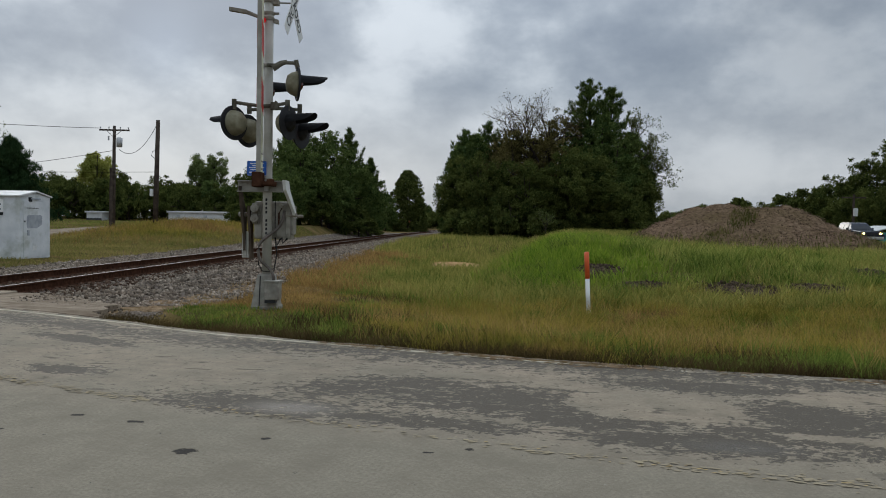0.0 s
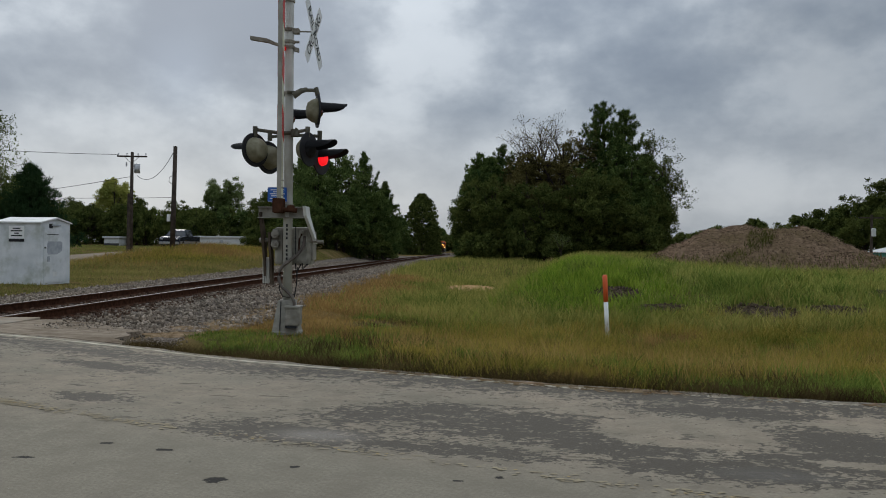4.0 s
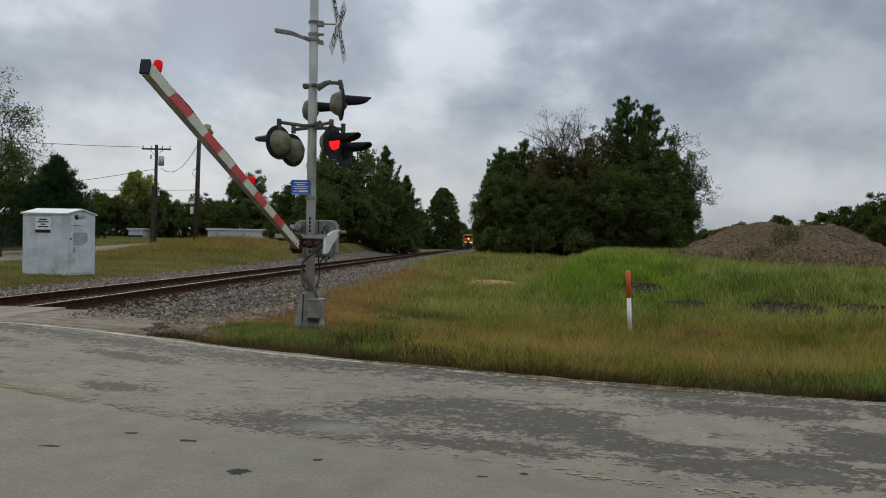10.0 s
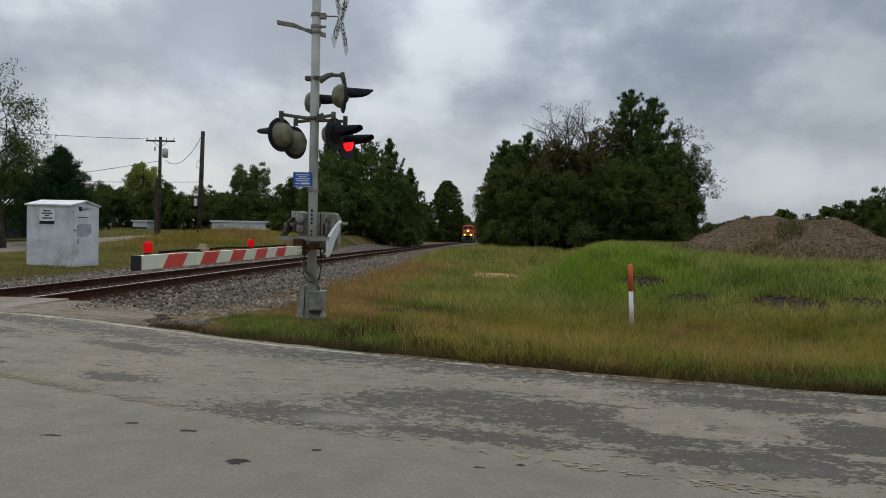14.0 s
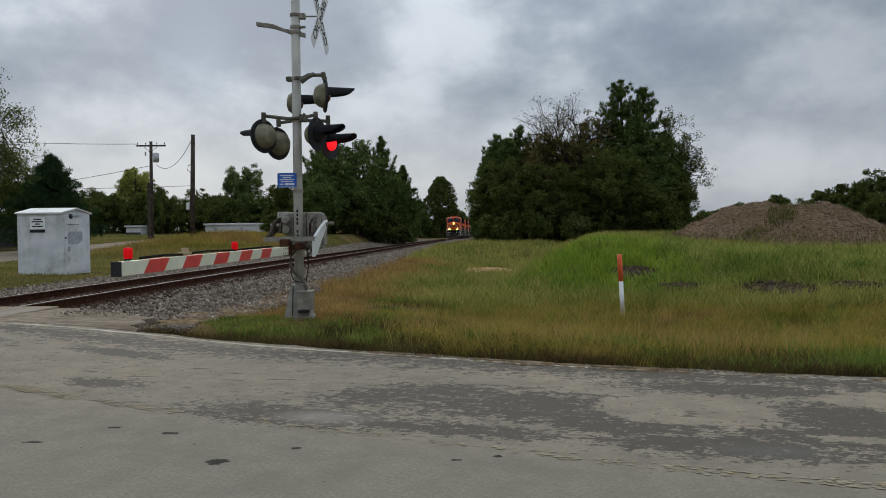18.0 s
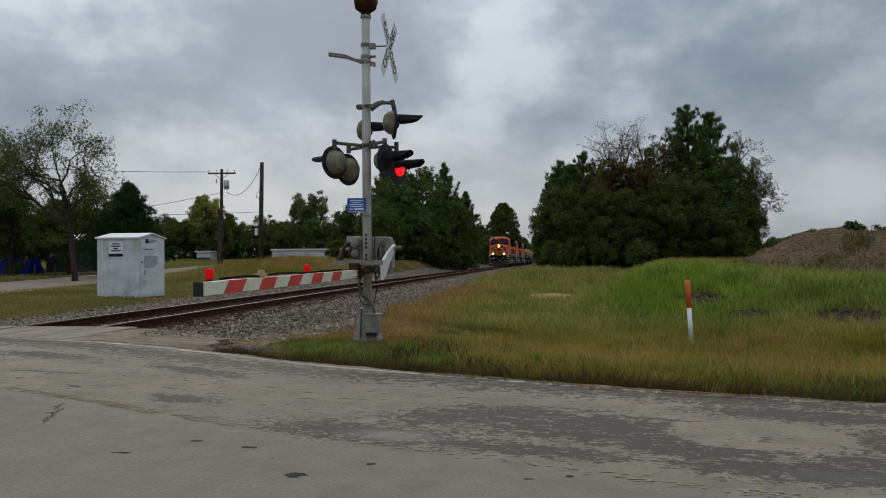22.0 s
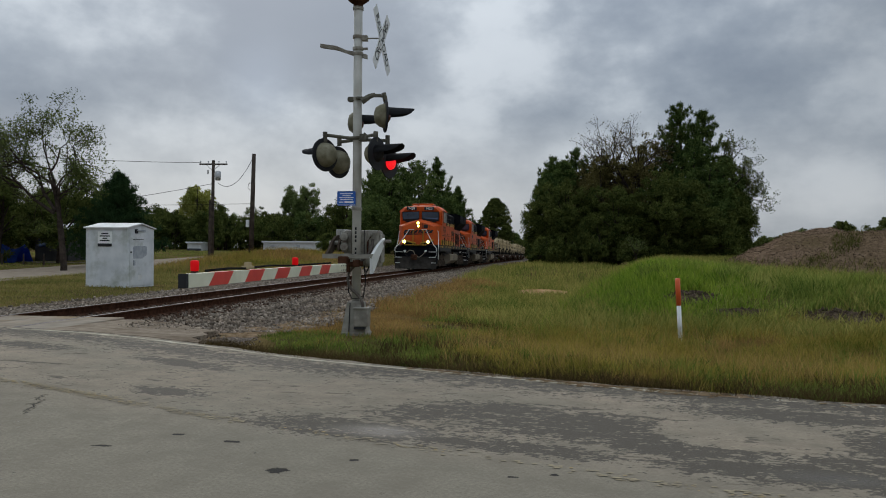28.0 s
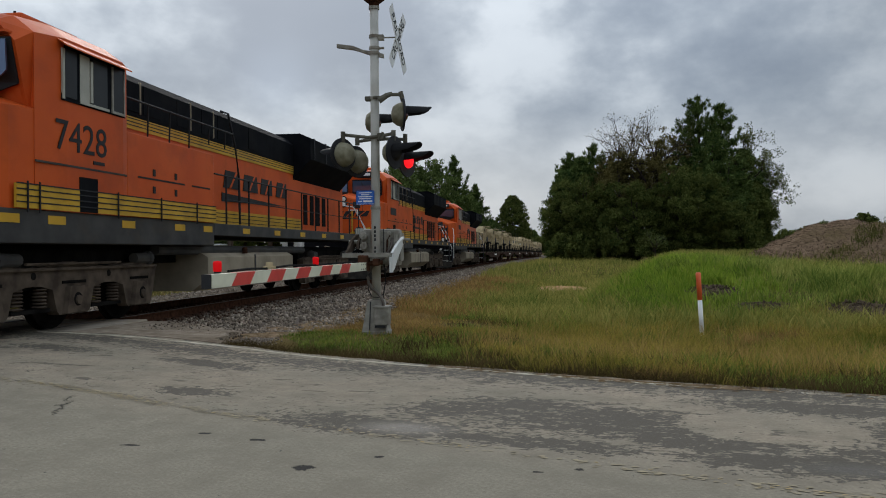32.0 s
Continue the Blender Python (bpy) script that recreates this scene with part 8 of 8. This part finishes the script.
    blades("dead_grass", "brown dead grass along the road edge, darkened for clump shadows", "shaded_thatch", x, y, rg.uniform(0.05, 0.2, len(x)), rg.uniform(0.005, 0.011, len(x)), 41, 1.3, True)
    # straw seed heads over the verge
    x, y = region(9000, 7.5, 20.0, 1.2, lambda y: np.full_like(y, -1.5), lambda y: 0.62 * y + 2.0)
    keep = (y - edge_y(x) > 0.5) & (patchy(x, y, 0.8, 3.0) > -0.35)
    x, y = x[keep], y[keep]
    blades("seed_grass", "thin straw-coloured seed stalks above the verge grass", "straw", x, y, rg.uniform(0.25, 0.5, len(x)), rg.uniform(0.005, 0.009, len(x)), 32, 0.9)
    # swale and bank
    tx, ty = region(5200, 19.0, 40.0, 1.15, lambda y: -4.3 + 0.0 * y, lambda y: 0.62 * y + 2.0)
    th = rg.uniform(0.45, 1.45, len(tx))
    k = rg.randint(len(tx), size=120000)
    spread = rg.normal(size=(2, len(k))) * rg.choice([0.1, 0.22, 0.7], size=len(k))
    x, y, tuft = tx[k] + spread[0], ty[k] + spread[1], th[k]
    keep = (x > -4.2 + 0.3 * np.sin(y * 1.1)) & (y > 18.5)
    x, y, tuft = x[keep], y[keep], tuft[keep]
    rise = smooth01(0.9, 2.6, x - 0.15 * (y - 25)) * smooth01(21.0, 24.0, y + 0.15 * x)
    green = rise * (1 - 0.35 * smooth01(4.6, 9.0, x)) + rg.uniform(-0.3, 0.3, len(x)) + 0.15 * patchy(x, y, 0.7, 1.5)
    g = green > 0.5
    e = g & (x + 0.6 * patchy(x, y, 0.5, 4.0) + rg.normal(size=len(x)) * 0.7 > 5.2)
    b = g & ~e
    blades("bank_grass", "lush bright yellow-green grass on the bank", "bank", x[b], y[b], tuft[b] * rg.uniform(0.2, 0.42, b.sum()), rg.uniform(0.014, 0.03, b.sum()), 33, 0.85)
    blades("slope_grass", "mixed green grass with pale tips on the bank", "bank3", x[e], y[e], tuft[e] * rg.uniform(0.14, 0.36, e.sum()), rg.uniform(0.013, 0.028, e.sum()), 40, 0.95)
    q = ~g
    o = q & (x < -2.7 + 0.7 * patchy(x, y, 0.6, 2.2) + rg.normal(size=len(x)) * 0.5 + 0.03 * (y - 22))
    q = q & ~o
    blades("ochre_grass", "dry ochre grass on the slope below the ballast", "ochre", x[o], y[o], tuft[o] * rg.uniform(0.08, 0.3, o.sum()), rg.uniform(0.010, 0.024, o.sum()), 43, 1.1)
    blades("swale_grass", "mixed green and dry grass in the swale beside the track", "verge2", x[q], y[q], tuft[q] * rg.uniform(0.15, 0.5, q.sum()) * (0.6 + 0.4 * smooth01(-3, 1, x[q])), rg.uniform(0.012, 0.028, q.sum()), 34, 1.0)
    # taller clumps of weeds on the bank and in the verge
    for nm, lab, mt, n, each, ax, bx, ay, by, h0, h1, ww, sp in (("bank_weeds", "tall leafy green weeds in clumps on the bank", "lush", 190, 70, 0.2, 15.0, 22.0, 33.0, 0.25, 0.62, 0.028, 0.22), ("bright_weeds", "bright yellow-green weed clumps on the bank", "bank", 90, 70, 0.0, 6.0, 22.5, 31.0, 0.25, 0.6, 0.03, 0.25), ("verge_clumps", "dark olive grass clumps in the verge", "lush", 150, 60, -2.2, 9.0, 8.5, 21.0, 0.16, 0.36, 0.011, 0.16), ("brown_clumps", "brown dry grass clumps in the verge", "shaded_thatch", 150, 55, -2.2, 9.0, 8.5, 21.0, 0.12, 0.3, 0.011, 0.18)):
        cx, cy = rg.uniform(ax, bx, n), rg.uniform(ay, by, n)
        k = rg.randint(n, size=n * each)
        x, y = cx[k] + rg.normal(size=len(k)) * sp, cy[k] + rg.normal(size=len(k)) * sp * 0.7
        tall = rg.uniform(0.55, 1.0, n)[k]
        ok = (y - edge_y(x) > 0.45) & (np.hypot(x - MX, y - MY) > 0.5)
        if ay > 20:
            ok &= smooth01(-0.4, 2.4, x - 0.15 * (y - 25)) > 0.35
        x, y, tall = x[ok], y[ok], tall[ok]
        blades(nm, lab, mt, x, y, tall * rg.uniform(h0, h1, len(x)), rg.uniform(0.5, 1.3, len(x)) * ww, 50 + n, 0.8)
    x, y = region(36000, 40.0, 70.0, 1.0, lambda y: track_x(y) + 4.3, lambda y: 0.58 * y + 2.0)
    blades("meadow_grass", "rough green grass towards the trees", "verge2", x, y, rg.uniform(0.2, 0.55, len(x)), rg.uniform(0.03, 0.06, len(x)), 35, 0.6, True)
    # dry strip by the ballast
    x, y = region(26000, 12.5, 75.0, 1.7, lambda y: track_x(y) + 3.6, lambda y: track_x(y) + 6.3 + 0.5 * np.sin(y * 0.6))
    keep = ~((y < 13.2) & (x < -4.4))
    x, y = x[keep], y[keep]
    blades("dry_grass", "short dry straw-brown grass along the ballast", "ochre", x, y, rg.uniform(0.05, 0.16, len(x)), rg.uniform(0.008, 0.02, len(x)), 36, 0.9, True)
    # beyond the track
    x, y = region(72000, 15.0, 75.0, 1.5, lambda y: np.full_like(y, -22.2), lambda y: track_x(y) - 4.2)
    keep = ~((x > -15.9) & (x < -13.6) & (y > 25.9) & (y < 27.9))
    x, y = x[keep], y[keep]
    mound = np.exp(-((x + 19) / 5.5) ** 2 - ((y - 56) / 16) ** 2)
    q = mound + rg.uniform(-0.3, 0.3, len(x)) > 0.42
    o = q & (patchy(x, y, 0.35, 1.0) + rg.normal(size=len(x)) * 0.5 > 0.1)
    blades("brown_mound_grass", "tall dry brown grass on the mound", "ochre", x[o], y[o], mound[o] * rg.uniform(0.2, 0.8, o.sum()), rg.uniform(0.02, 0.04, o.sum()), 45, 0.8, True)
    p = q & ~o
    blades("rough_grass", "tall rough brown and green grass on the mound", "verge", x[p], y[p], mound[p] * rg.uniform(0.2, 0.75, p.sum()), rg.uniform(0.02, 0.04, p.sum()), 42, 0.8, True)
    x, y, mound = x[~q], y[~q], mound[~q]
    blades("field_grass", "short green and tan grass beyond the track", "field", x, y, rg.uniform(0.05, 0.14, len(x)) + mound * rg.uniform(0.1, 0.55, len(x)), rg.uniform(0.014, 0.03, len(x)) * (0.6 + y / 45), 37, 0.7, True)
    x, y = region(26000, 30.0, 92.0, 1.0, lambda y: np.full_like(y, -52.0), lambda y: np.full_like(y, -30.0))
    blades("yard_grass", "mown green yard grass beyond the side road", "bank2", x, y, rg.uniform(0.05, 0.12, len(x)), rg.uniform(0.04, 0.08, len(x)), 38, 0.7, True)


grass()


def side_road():
    ys = np.arange(14, 96, 1.5)
    near = np.where(ys < 38, -22.2 + 2.6 * smooth01(38, 20, ys), -22.2 - 0.03 * (ys - 38))
    far = -29.6 + 0.0 * ys
    v, f = [], []
    for i, y in enumerate(ys):
        for k in range(6):
            x = near[i] + (far[i] - near[i]) * k / 5
            v.append((x, y, float(ground_z(x, y)) + 0.035))
    for i in range(len(ys) - 1):
        for k in range(5):
            a = i * 6 + k
            f.append((a, a + 1, a + 7, a + 6))
    tagged(new("side_road", mesh_np("side_road", v, f, "gravelroad", True)), "pale worn side road running beside the track", "road", kind="structure")
    v, f = [], []
    xs = np.arange(-70, -29.2, 1.5)
    for x in xs:
        for y in (51.3, 52.6):
            v.append((x, y, float(ground_z(x, y)) + 0.035))
    for i in range(len(xs) - 1):
        f.append((2 * i, 2 * i + 2, 2 * i + 3, 2 * i + 1))
    tagged(new("driveway", mesh_np("driveway", v, f, "conc", True)), "narrow pale concrete driveway across the yard", "driveway", kind="structure")


side_road()


def gravel_pile():
    xs, ys = np.arange(8.5, 29.0, 0.2), np.arange(36.5, 57, 0.2)
    X, Y = np.meshgrid(xs, ys)
    base = ground_z(X, Y)

    def cone(cx, cy, h, run):
        return h - np.hypot((X - cx) / run[0], (Y - cy) / run[1])
    top = np.maximum.reduce([cone(14.0, 46.5, 2.6, (2.0, 2.6)), cone(15.6, 46.8, 2.95, (2.2, 2.6)), cone(17.6, 46.2, 2.92, (2.2, 2.6)), cone(18.6, 46.3, 2.85, (2.0, 2.7)), cone(22.6, 45.5, 0.95, (2.6, 2.4)), cone(12.2, 47.4, 1.75, (1.8, 2.4)), cone(16.8, 43.6, 2.0, (2.0, 1.9))])
    top = top - 0.5 * np.exp(-((X - 19.8) / 0.9) ** 2 - ((Y - 43.0) / 0.8) ** 2)
    top = np.minimum(top, 2.62 - 0.022 * (X - 15.8) ** 2 + 0.05 * np.sin(X * 1.7) + 0.04 * np.sin(X * 4.1 + 1))
    nz = np.random.RandomState(8).normal(size=X.shape)
    for _ in range(2):
        nz = (nz + np.roll(nz, 1, 0) + np.roll(nz, 1, 1) + np.roll(nz, -1, 0) + np.roll(nz, -1, 1)) / 5
    rough = 0.16 * nz + 0.05 * np.sin(X * 1.1 + 2 * np.sin(Y * 0.9))
    Z = np.where(top > base, top + rough, base - 0.15)
    nx, ny = len(xs), len(ys)
    i = np.arange(nx * ny).reshape(ny, nx)
    f = np.stack([i[:-1, :-1].ravel(), i[:-1, 1:].ravel(), i[1:, 1:].ravel(), i[1:, :-1].ravel()], 1)
    t = thing("gravel_pile", "large brown heap of gravel with weeds on its flank", "gravel pile")
    ob = new("mound", mesh_np("mound", np.stack([X.ravel(), Y.ravel(), Z.ravel()], 1), f, "pile", True))
    ob.parent = t
    rg = np.random.RandomState(5)
    ok = np.argwhere(top > base + 0.05)
    pick = ok[rg.randint(len(ok), size=15000)]
    p = np.stack([X[pick[:, 0], pick[:, 1]] + rg.uniform(-0.15, 0.15, len(pick)), Y[pick[:, 0], pick[:, 1]] + rg.uniform(-0.15, 0.15, len(pick)), Z[pick[:, 0], pick[:, 1]] + 0.01], 1)
    st = new("loose_stone", rocks("loose_stone", p, rg.uniform(0.02, 0.05, len(p)), "pilestone", 9))
    st.parent = t
    tagged(st, "loose brown stones", kind="stuff")
    w = ok[rg.randint(len(ok), size=14000)]
    x, y = X[w[:, 0], w[:, 1]] + rg.uniform(-0.2, 0.2, len(w)), Y[w[:, 0], w[:, 1]] + rg.uniform(-0.2, 0.2, len(w))
    zz = Z[w[:, 0], w[:, 1]]
    k = ((np.abs(x - 16.6 - (y - 45) * 0.9 + 0.4 * np.sin(y * 2)) < 0.75) & (zz < 2.4)) | ((zz < 0.75 + 0.3 * rg.rand(len(x))) & (rg.rand(len(x)) < 0.35))
    x, y, zz = x[k], y[k], zz[k]
    n = len(x)
    hh, th = rg.uniform(0.1, 0.4, n), rg.rand(n) * 6.28
    b = np.stack([np.cos(th), np.sin(th), 0 * th], 1) * 0.025
    p = np.stack([x, y, zz - 0.02], 1)
    tip = p + np.stack([rg.uniform(-0.15, 0.15, n), rg.uniform(-0.15, 0.15, n), hh], 1)
    v = np.stack([p - b, p + b, tip], 1).reshape(-1, 3)
    wd = new("weed_growth", mesh_np("weed_growth", v, np.arange(n * 3).reshape(n, 3), "thatch2"))
    wd.parent = t
    tagged(wd, "dry green weeds", kind="stuff")


gravel_pile()


# ---- yard and roadside things ----
def simple_pole(x, y, top):
    t = thing("utility_pole", "distant timber utility pole with a crossarm and grey transformer", "utility pole", "utility poles", pose(x, y, float(ground_z(x, y)) - 0.2))
    h = top + 0.2 - float(ground_z(x, y))
    part("pole", tube(B(), [(0, 0, 0), (0, 0, h)], 0.14, 10, 0.1), "wood", t)
    part("crossarm", box(B(), -1.1, 1.1, -0.05, 0.05, h - 0.35, h - 0.23), "wood", t)
    part("transformer", lathe(B(), [(0, 0.18), (0.7, 0.2), (0.75, 0)], (0.05, -0.3, h - 2.0), (0, 0, 1), 12), "siding", t, "pale can transformer")


simple_pole(36.9, 75, 4.6)


def hut(x, y, w, d, h, material, label, roofmat):
    z = float(ground_z(x, y)) - 0.1
    t = thing("hut", label, "hut", m=pose(x, y, z))
    part("wall", box(B(), 0, w, 0, d, 0, h, 0.02), material, t)
    bm = B()
    loft(bm, [[Vector((-0.25, yy, h - 0.02)), Vector((w / 2, yy, h + 0.55)), Vector((w + 0.25, yy, h - 0.02)), Vector((w + 0.25, yy, h + 0.06)), Vector((w / 2, yy, h + 0.65)), Vector((-0.25, yy, h + 0.06))] for yy in (-0.3, d + 0.3)])
    part("roof", bm, roofmat, t, "pale metal roof")
    part("door", box(B(), w * 0.55, w * 0.55 + 0.9, -0.03, 0.0, 0.05, min(2.05, h - 0.1)), "shed", t)
    part("window", box(B(), w * 0.12, w * 0.12 + 0.7, -0.03, 0.0, h * 0.5, h * 0.85), "glass", t)
    return t


hut(38.7, 75, 4.2, 3.6, 1.15, "teal", "small teal hut with a pale metal roof", "siding")
hut(-36.9, 54.5, 2.6, 4.0, 2.3, "shed", "dark board shed under the yard trees", "siding")


def tarp_tent():
    x, y = -38.4, 51.0
    t = thing("tarp_shelter", "crumpled bright blue tarpaulin shelter in the yard", "tarpaulin", m=pose(x, y, float(ground_z(x, y)) - 0.05))
    bm = B()
    rg = random.Random(3)
    rows = [[Vector((u * 2.4, v * 2.0, max(0.0, 1.35 * (1 - abs(v * 2 - 1) ** 1.7) * (0.85 + 0.15 * math.sin(u * 7)) + rg.uniform(-0.05, 0.05)))) for v in [k / 8 for k in range(9)]] for u in [k / 7 for k in range(8)]]
    vv = [[bm.verts.new(p) for p in r] for r in rows]
    for a, b in zip(vv, vv[1:]):
        for k in range(8):
            bm.faces.new((a[k], a[k + 1], b[k + 1], b[k]))
    bmesh.ops.solidify(bm, geom=bm.faces[:], thickness=0.02)
    part("tarpaulin", bm, "tarp", t)
    part("prop", tube(B(), [(1.2, 1.0, 0), (1.2, 1.0, 1.3)], 0.03, 6), "wood", t)


tarp_tent()
for fx in (-34.8, -33.3, -31.9):
    fz = float(ground_z(fx, 48.0))
    ob = part("fence_post", tube(B(), [(0, 0, -0.2), (0, 0, 0.72)], 0.05, 8), "wood", None)
    ob.location = (fx, 48.0, fz)
    tagged(ob, "short dark timber fence post in the yard", "fence post", "fence posts")


def mobile_home(x, y, w, h, d, label, material):
    t = thing("mobile_home", label, "mobile home", "mobile homes", pose(x, y, float(ground_z(x, y)) - 0.1))
    part("wall", box(B(), 0, w, 0, d, 0, h, 0.03), material, t)
    part("roof", box(B(), -0.15, w + 0.15, -0.2, d + 0.2, h, h + 0.18, 0.04), "siding", t, "pale flat roof")
    for k in range(int(w // 3)):
        part("window", box(B(), 0.9 + 3 * k, 1.3 + 3 * k, -0.03, 0.0, h * 0.5, h * 0.78), "greyrag", t)
    part("skirt", box(B(), -0.01, w + 0.01, -0.02, 0.0, 0, 0.35), "shed", t)


mobile_home(-31.6, 88, 6.4, 1.15, 2.6, "long low pale mobile home behind the mound", "siding")
mobile_home(-41.6, 90, 1.7, 0.95, 3.0, "small pale house front under the dark trees", "siding")


def pickup(material, label, lit):
    t = thing("pickup_truck", label, "pickup truck", "pickup trucks")
    secs = [[Vector((x, -0.95, 0.42)), Vector((x, -0.97, zb)), Vector((x, -0.70 if zt > zb + 0.1 else -0.93, zt)), Vector((x, 0.70 if zt > zb + 0.1 else 0.93, zt)), Vector((x, 0.97, zb)), Vector((x, 0.95, 0.42))] for x, zb, zt in ((2.85, 0.85, 0.9), (2.7, 1.05, 1.1), (1.35, 1.18, 1.22), (0.75, 1.2, 1.78), (0.45, 1.2, 1.86), (-0.75, 1.2, 1.86), (-1.0, 1.2, 1.8), (-1.02, 1.18, 1.22), (-2.9, 1.18, 1.22))]
    body = part("body", loft(B(), secs), material, t)
    part("bed_well", box(B(), -2.8, -1.1, -0.8, 0.8, 1.20, 1.24), "rubber", body)
    bm = B()
    plate(bm, [(1.33, -0.72, 1.25), (1.33, 0.72, 1.25), (0.78, 0.64, 1.72), (0.78, -0.64, 1.72)], (1, 0, 0.9), 0.015)
    part("windshield", bm, "carglass", body)
    for s in (-1, 1):
        for a, b in ((0.0, 0.75), (-0.85, -0.08)):
            bm = B()
            plate(bm, [(a, s * 0.955, 1.26), (b, s * 0.955, 1.26), (b - (0.2 if a == 0 else 0), s * 0.76, 1.72), (a, s * 0.76, 1.72)], (0, s, 0.4), 0.012)
            part("side_window", bm, "carglass", body)
        part("trim", box(B(), -2.85, 2.6, s * 0.975 - 0.012, s * 0.975 + 0.012, 0.5, 0.72), "silver", body, "silver lower trim")
        part("mirror", box(B(), 0.85, 0.95, s * 1.08 - 0.1, s * 1.08 + 0.1, 1.2, 1.4, 0.02), "black", body)
        part("headlight", box(B(), 2.80, 2.87, s * 0.72 - 0.10, s * 0.72 + 0.10, 0.88, 1.0, 0.02), "headlight" if lit else "silver", body, "lit headlight" if lit else "headlight")
        part("tail_lamp", box(B(), -2.92, -2.88, s * 0.86 - 0.07, s * 0.86 + 0.07, 0.85, 1.15), "redlens", body)
        for x in (1.85, -1.8):
            wh = part("wheel", lathe(B(), [(0, 0), (0, 0.28), (0.03, 0.37), (0.22, 0.37), (0.25, 0.28), (0.25, 0)], (x, s * 0.76, 0.37), (0, s, 0), 20), "rubber", t, "black tyre")
            part("rim", lathe(B(), [(0.251, 0), (0.251, 0.2), (0.262, 0.15), (0.262, 0)], (x, s * 0.76, 0.37), (0, s, 0), 14), "silver", wh)
    part("bumper", box(B(), 2.8, 2.95, -0.95, 0.95, 0.45, 0.68, 0.03), "silver", body)
    part("grille", box(B(), 2.84, 2.88, -0.5, 0.5, 0.8, 1.05), "black", body)
    return t


truck_a = pickup("carblue", "dark blue pickup truck driving on the side road", False)
truck_b = pickup("carblue", "dark pickup truck with lit headlights beyond the gravel pile", True)


def drive_a(t):
    y = 57.0 + 1.9 - 12.2 * (t - 5.5)
    return pose(-28.2, y, float(ground_z(-28.2, y)) + 0.035, 0, 0, -90)


def drive_b(t):
    x, y = 34.55 + 0.9 * t, 70.0 - 14.5 * t
    return pose(x, y, float(ground_z(x, y)) + 0.03, 0, 0, -88)


VEHICLES = [([0, 1, 2, 3, 4, 5, 6, 7, 8, 9, 10, 12, 32], truck_a, lambda t: drive_a(min(t, 12))), ([0, 0.5, 1, 1.5, 2, 2.5, 3, 3.5, 4, 4.5, 32], truck_b, lambda t: drive_b(min(t, 4.5)))]


def head_y(t):
    """Where the leading headlight is along the line at t seconds."""
    return 54.6 - 11.5 * (t - 28.0)


def train_pose(t, u, z):
    y = head_y(t) + u
    a, b = y - 6.0, y + 6.0
    ya, yb = float(track_x(a)), float(track_x(b))
    za, zb = float(track_z(a)), float(track_z(b))
    ang = math.atan2(a - b, ya - yb)
    m = Matrix.Rotation(ang, 4, "Z") @ Matrix.Rotation(math.atan2(zb - za, 12.0), 4, "Y")
    m.translation = Vector(((ya + yb) / 2, y, (za + zb) / 2)) + m.to_3x3() @ Vector((0, 0, z))
    return m


GATE = [(0, 90.2), (5.4, 89.8), (6.0, 80.8), (6.5, 67.4), (7.0, 59.4), (7.5, 51.6), (8.0, 43.9), (8.5, 36.7), (9.0, 29.1), (9.5, 22.9), (10.0, 16.65), (10.5, 11.15), (11.0, 6.4), (11.5, -0.3), (12.0, 0.3), (12.5, 2.1), (13.0, 0.1), (16.0, -0.1), (32.0, -0.1)]


START_FLASH, FLASH, FLASH_ON = 1.895, 0.634, 0.64
HOME = [tuple(ob.location) for ob in flashers]


def turned(ob, angle):
    return pose(*HOME[flashers.index(ob)], 0, 0, angle)


def motions():
    for ob, u, z in CONSIST:
        walk(ob, [(float(t), train_pose(float(t), u, z)) for t in range(0, 33)])
    for t0, ob, fn in VEHICLES:
        walk(ob, [(t, fn(t)) for t in t0])
    # the two lamps flash by turns, starting as the gate gets its signal; added rotors turn
    for k, ob in enumerate(flashers):
        rows, t = [(0.0, turned(ob, 180))], START_FLASH + k * FLASH
        while t < 31.3:
            rows += [(t + (i - 1.5) / 30, turned(ob, 180 - 60 * i)) for i in range(4)] + [(t + FLASH_ON + (i - 1.5) / 30, turned(ob, 60 * i)) for i in range(4)]
            t += 2 * FLASH
        if t < 31.9:
            rows += [(t + (i - 1.5) / 30, turned(ob, 180 - 60 * i)) for i in range(4)]
        rows += [(32.0, rows[-1][1])] if rows[-1][0] < 31.99 else []
        walk(ob, rows)
    walk(gate_arm, [(t, pose(*PIVOT, -a, 0, -0.9)) for t, a in GATE])


motions()
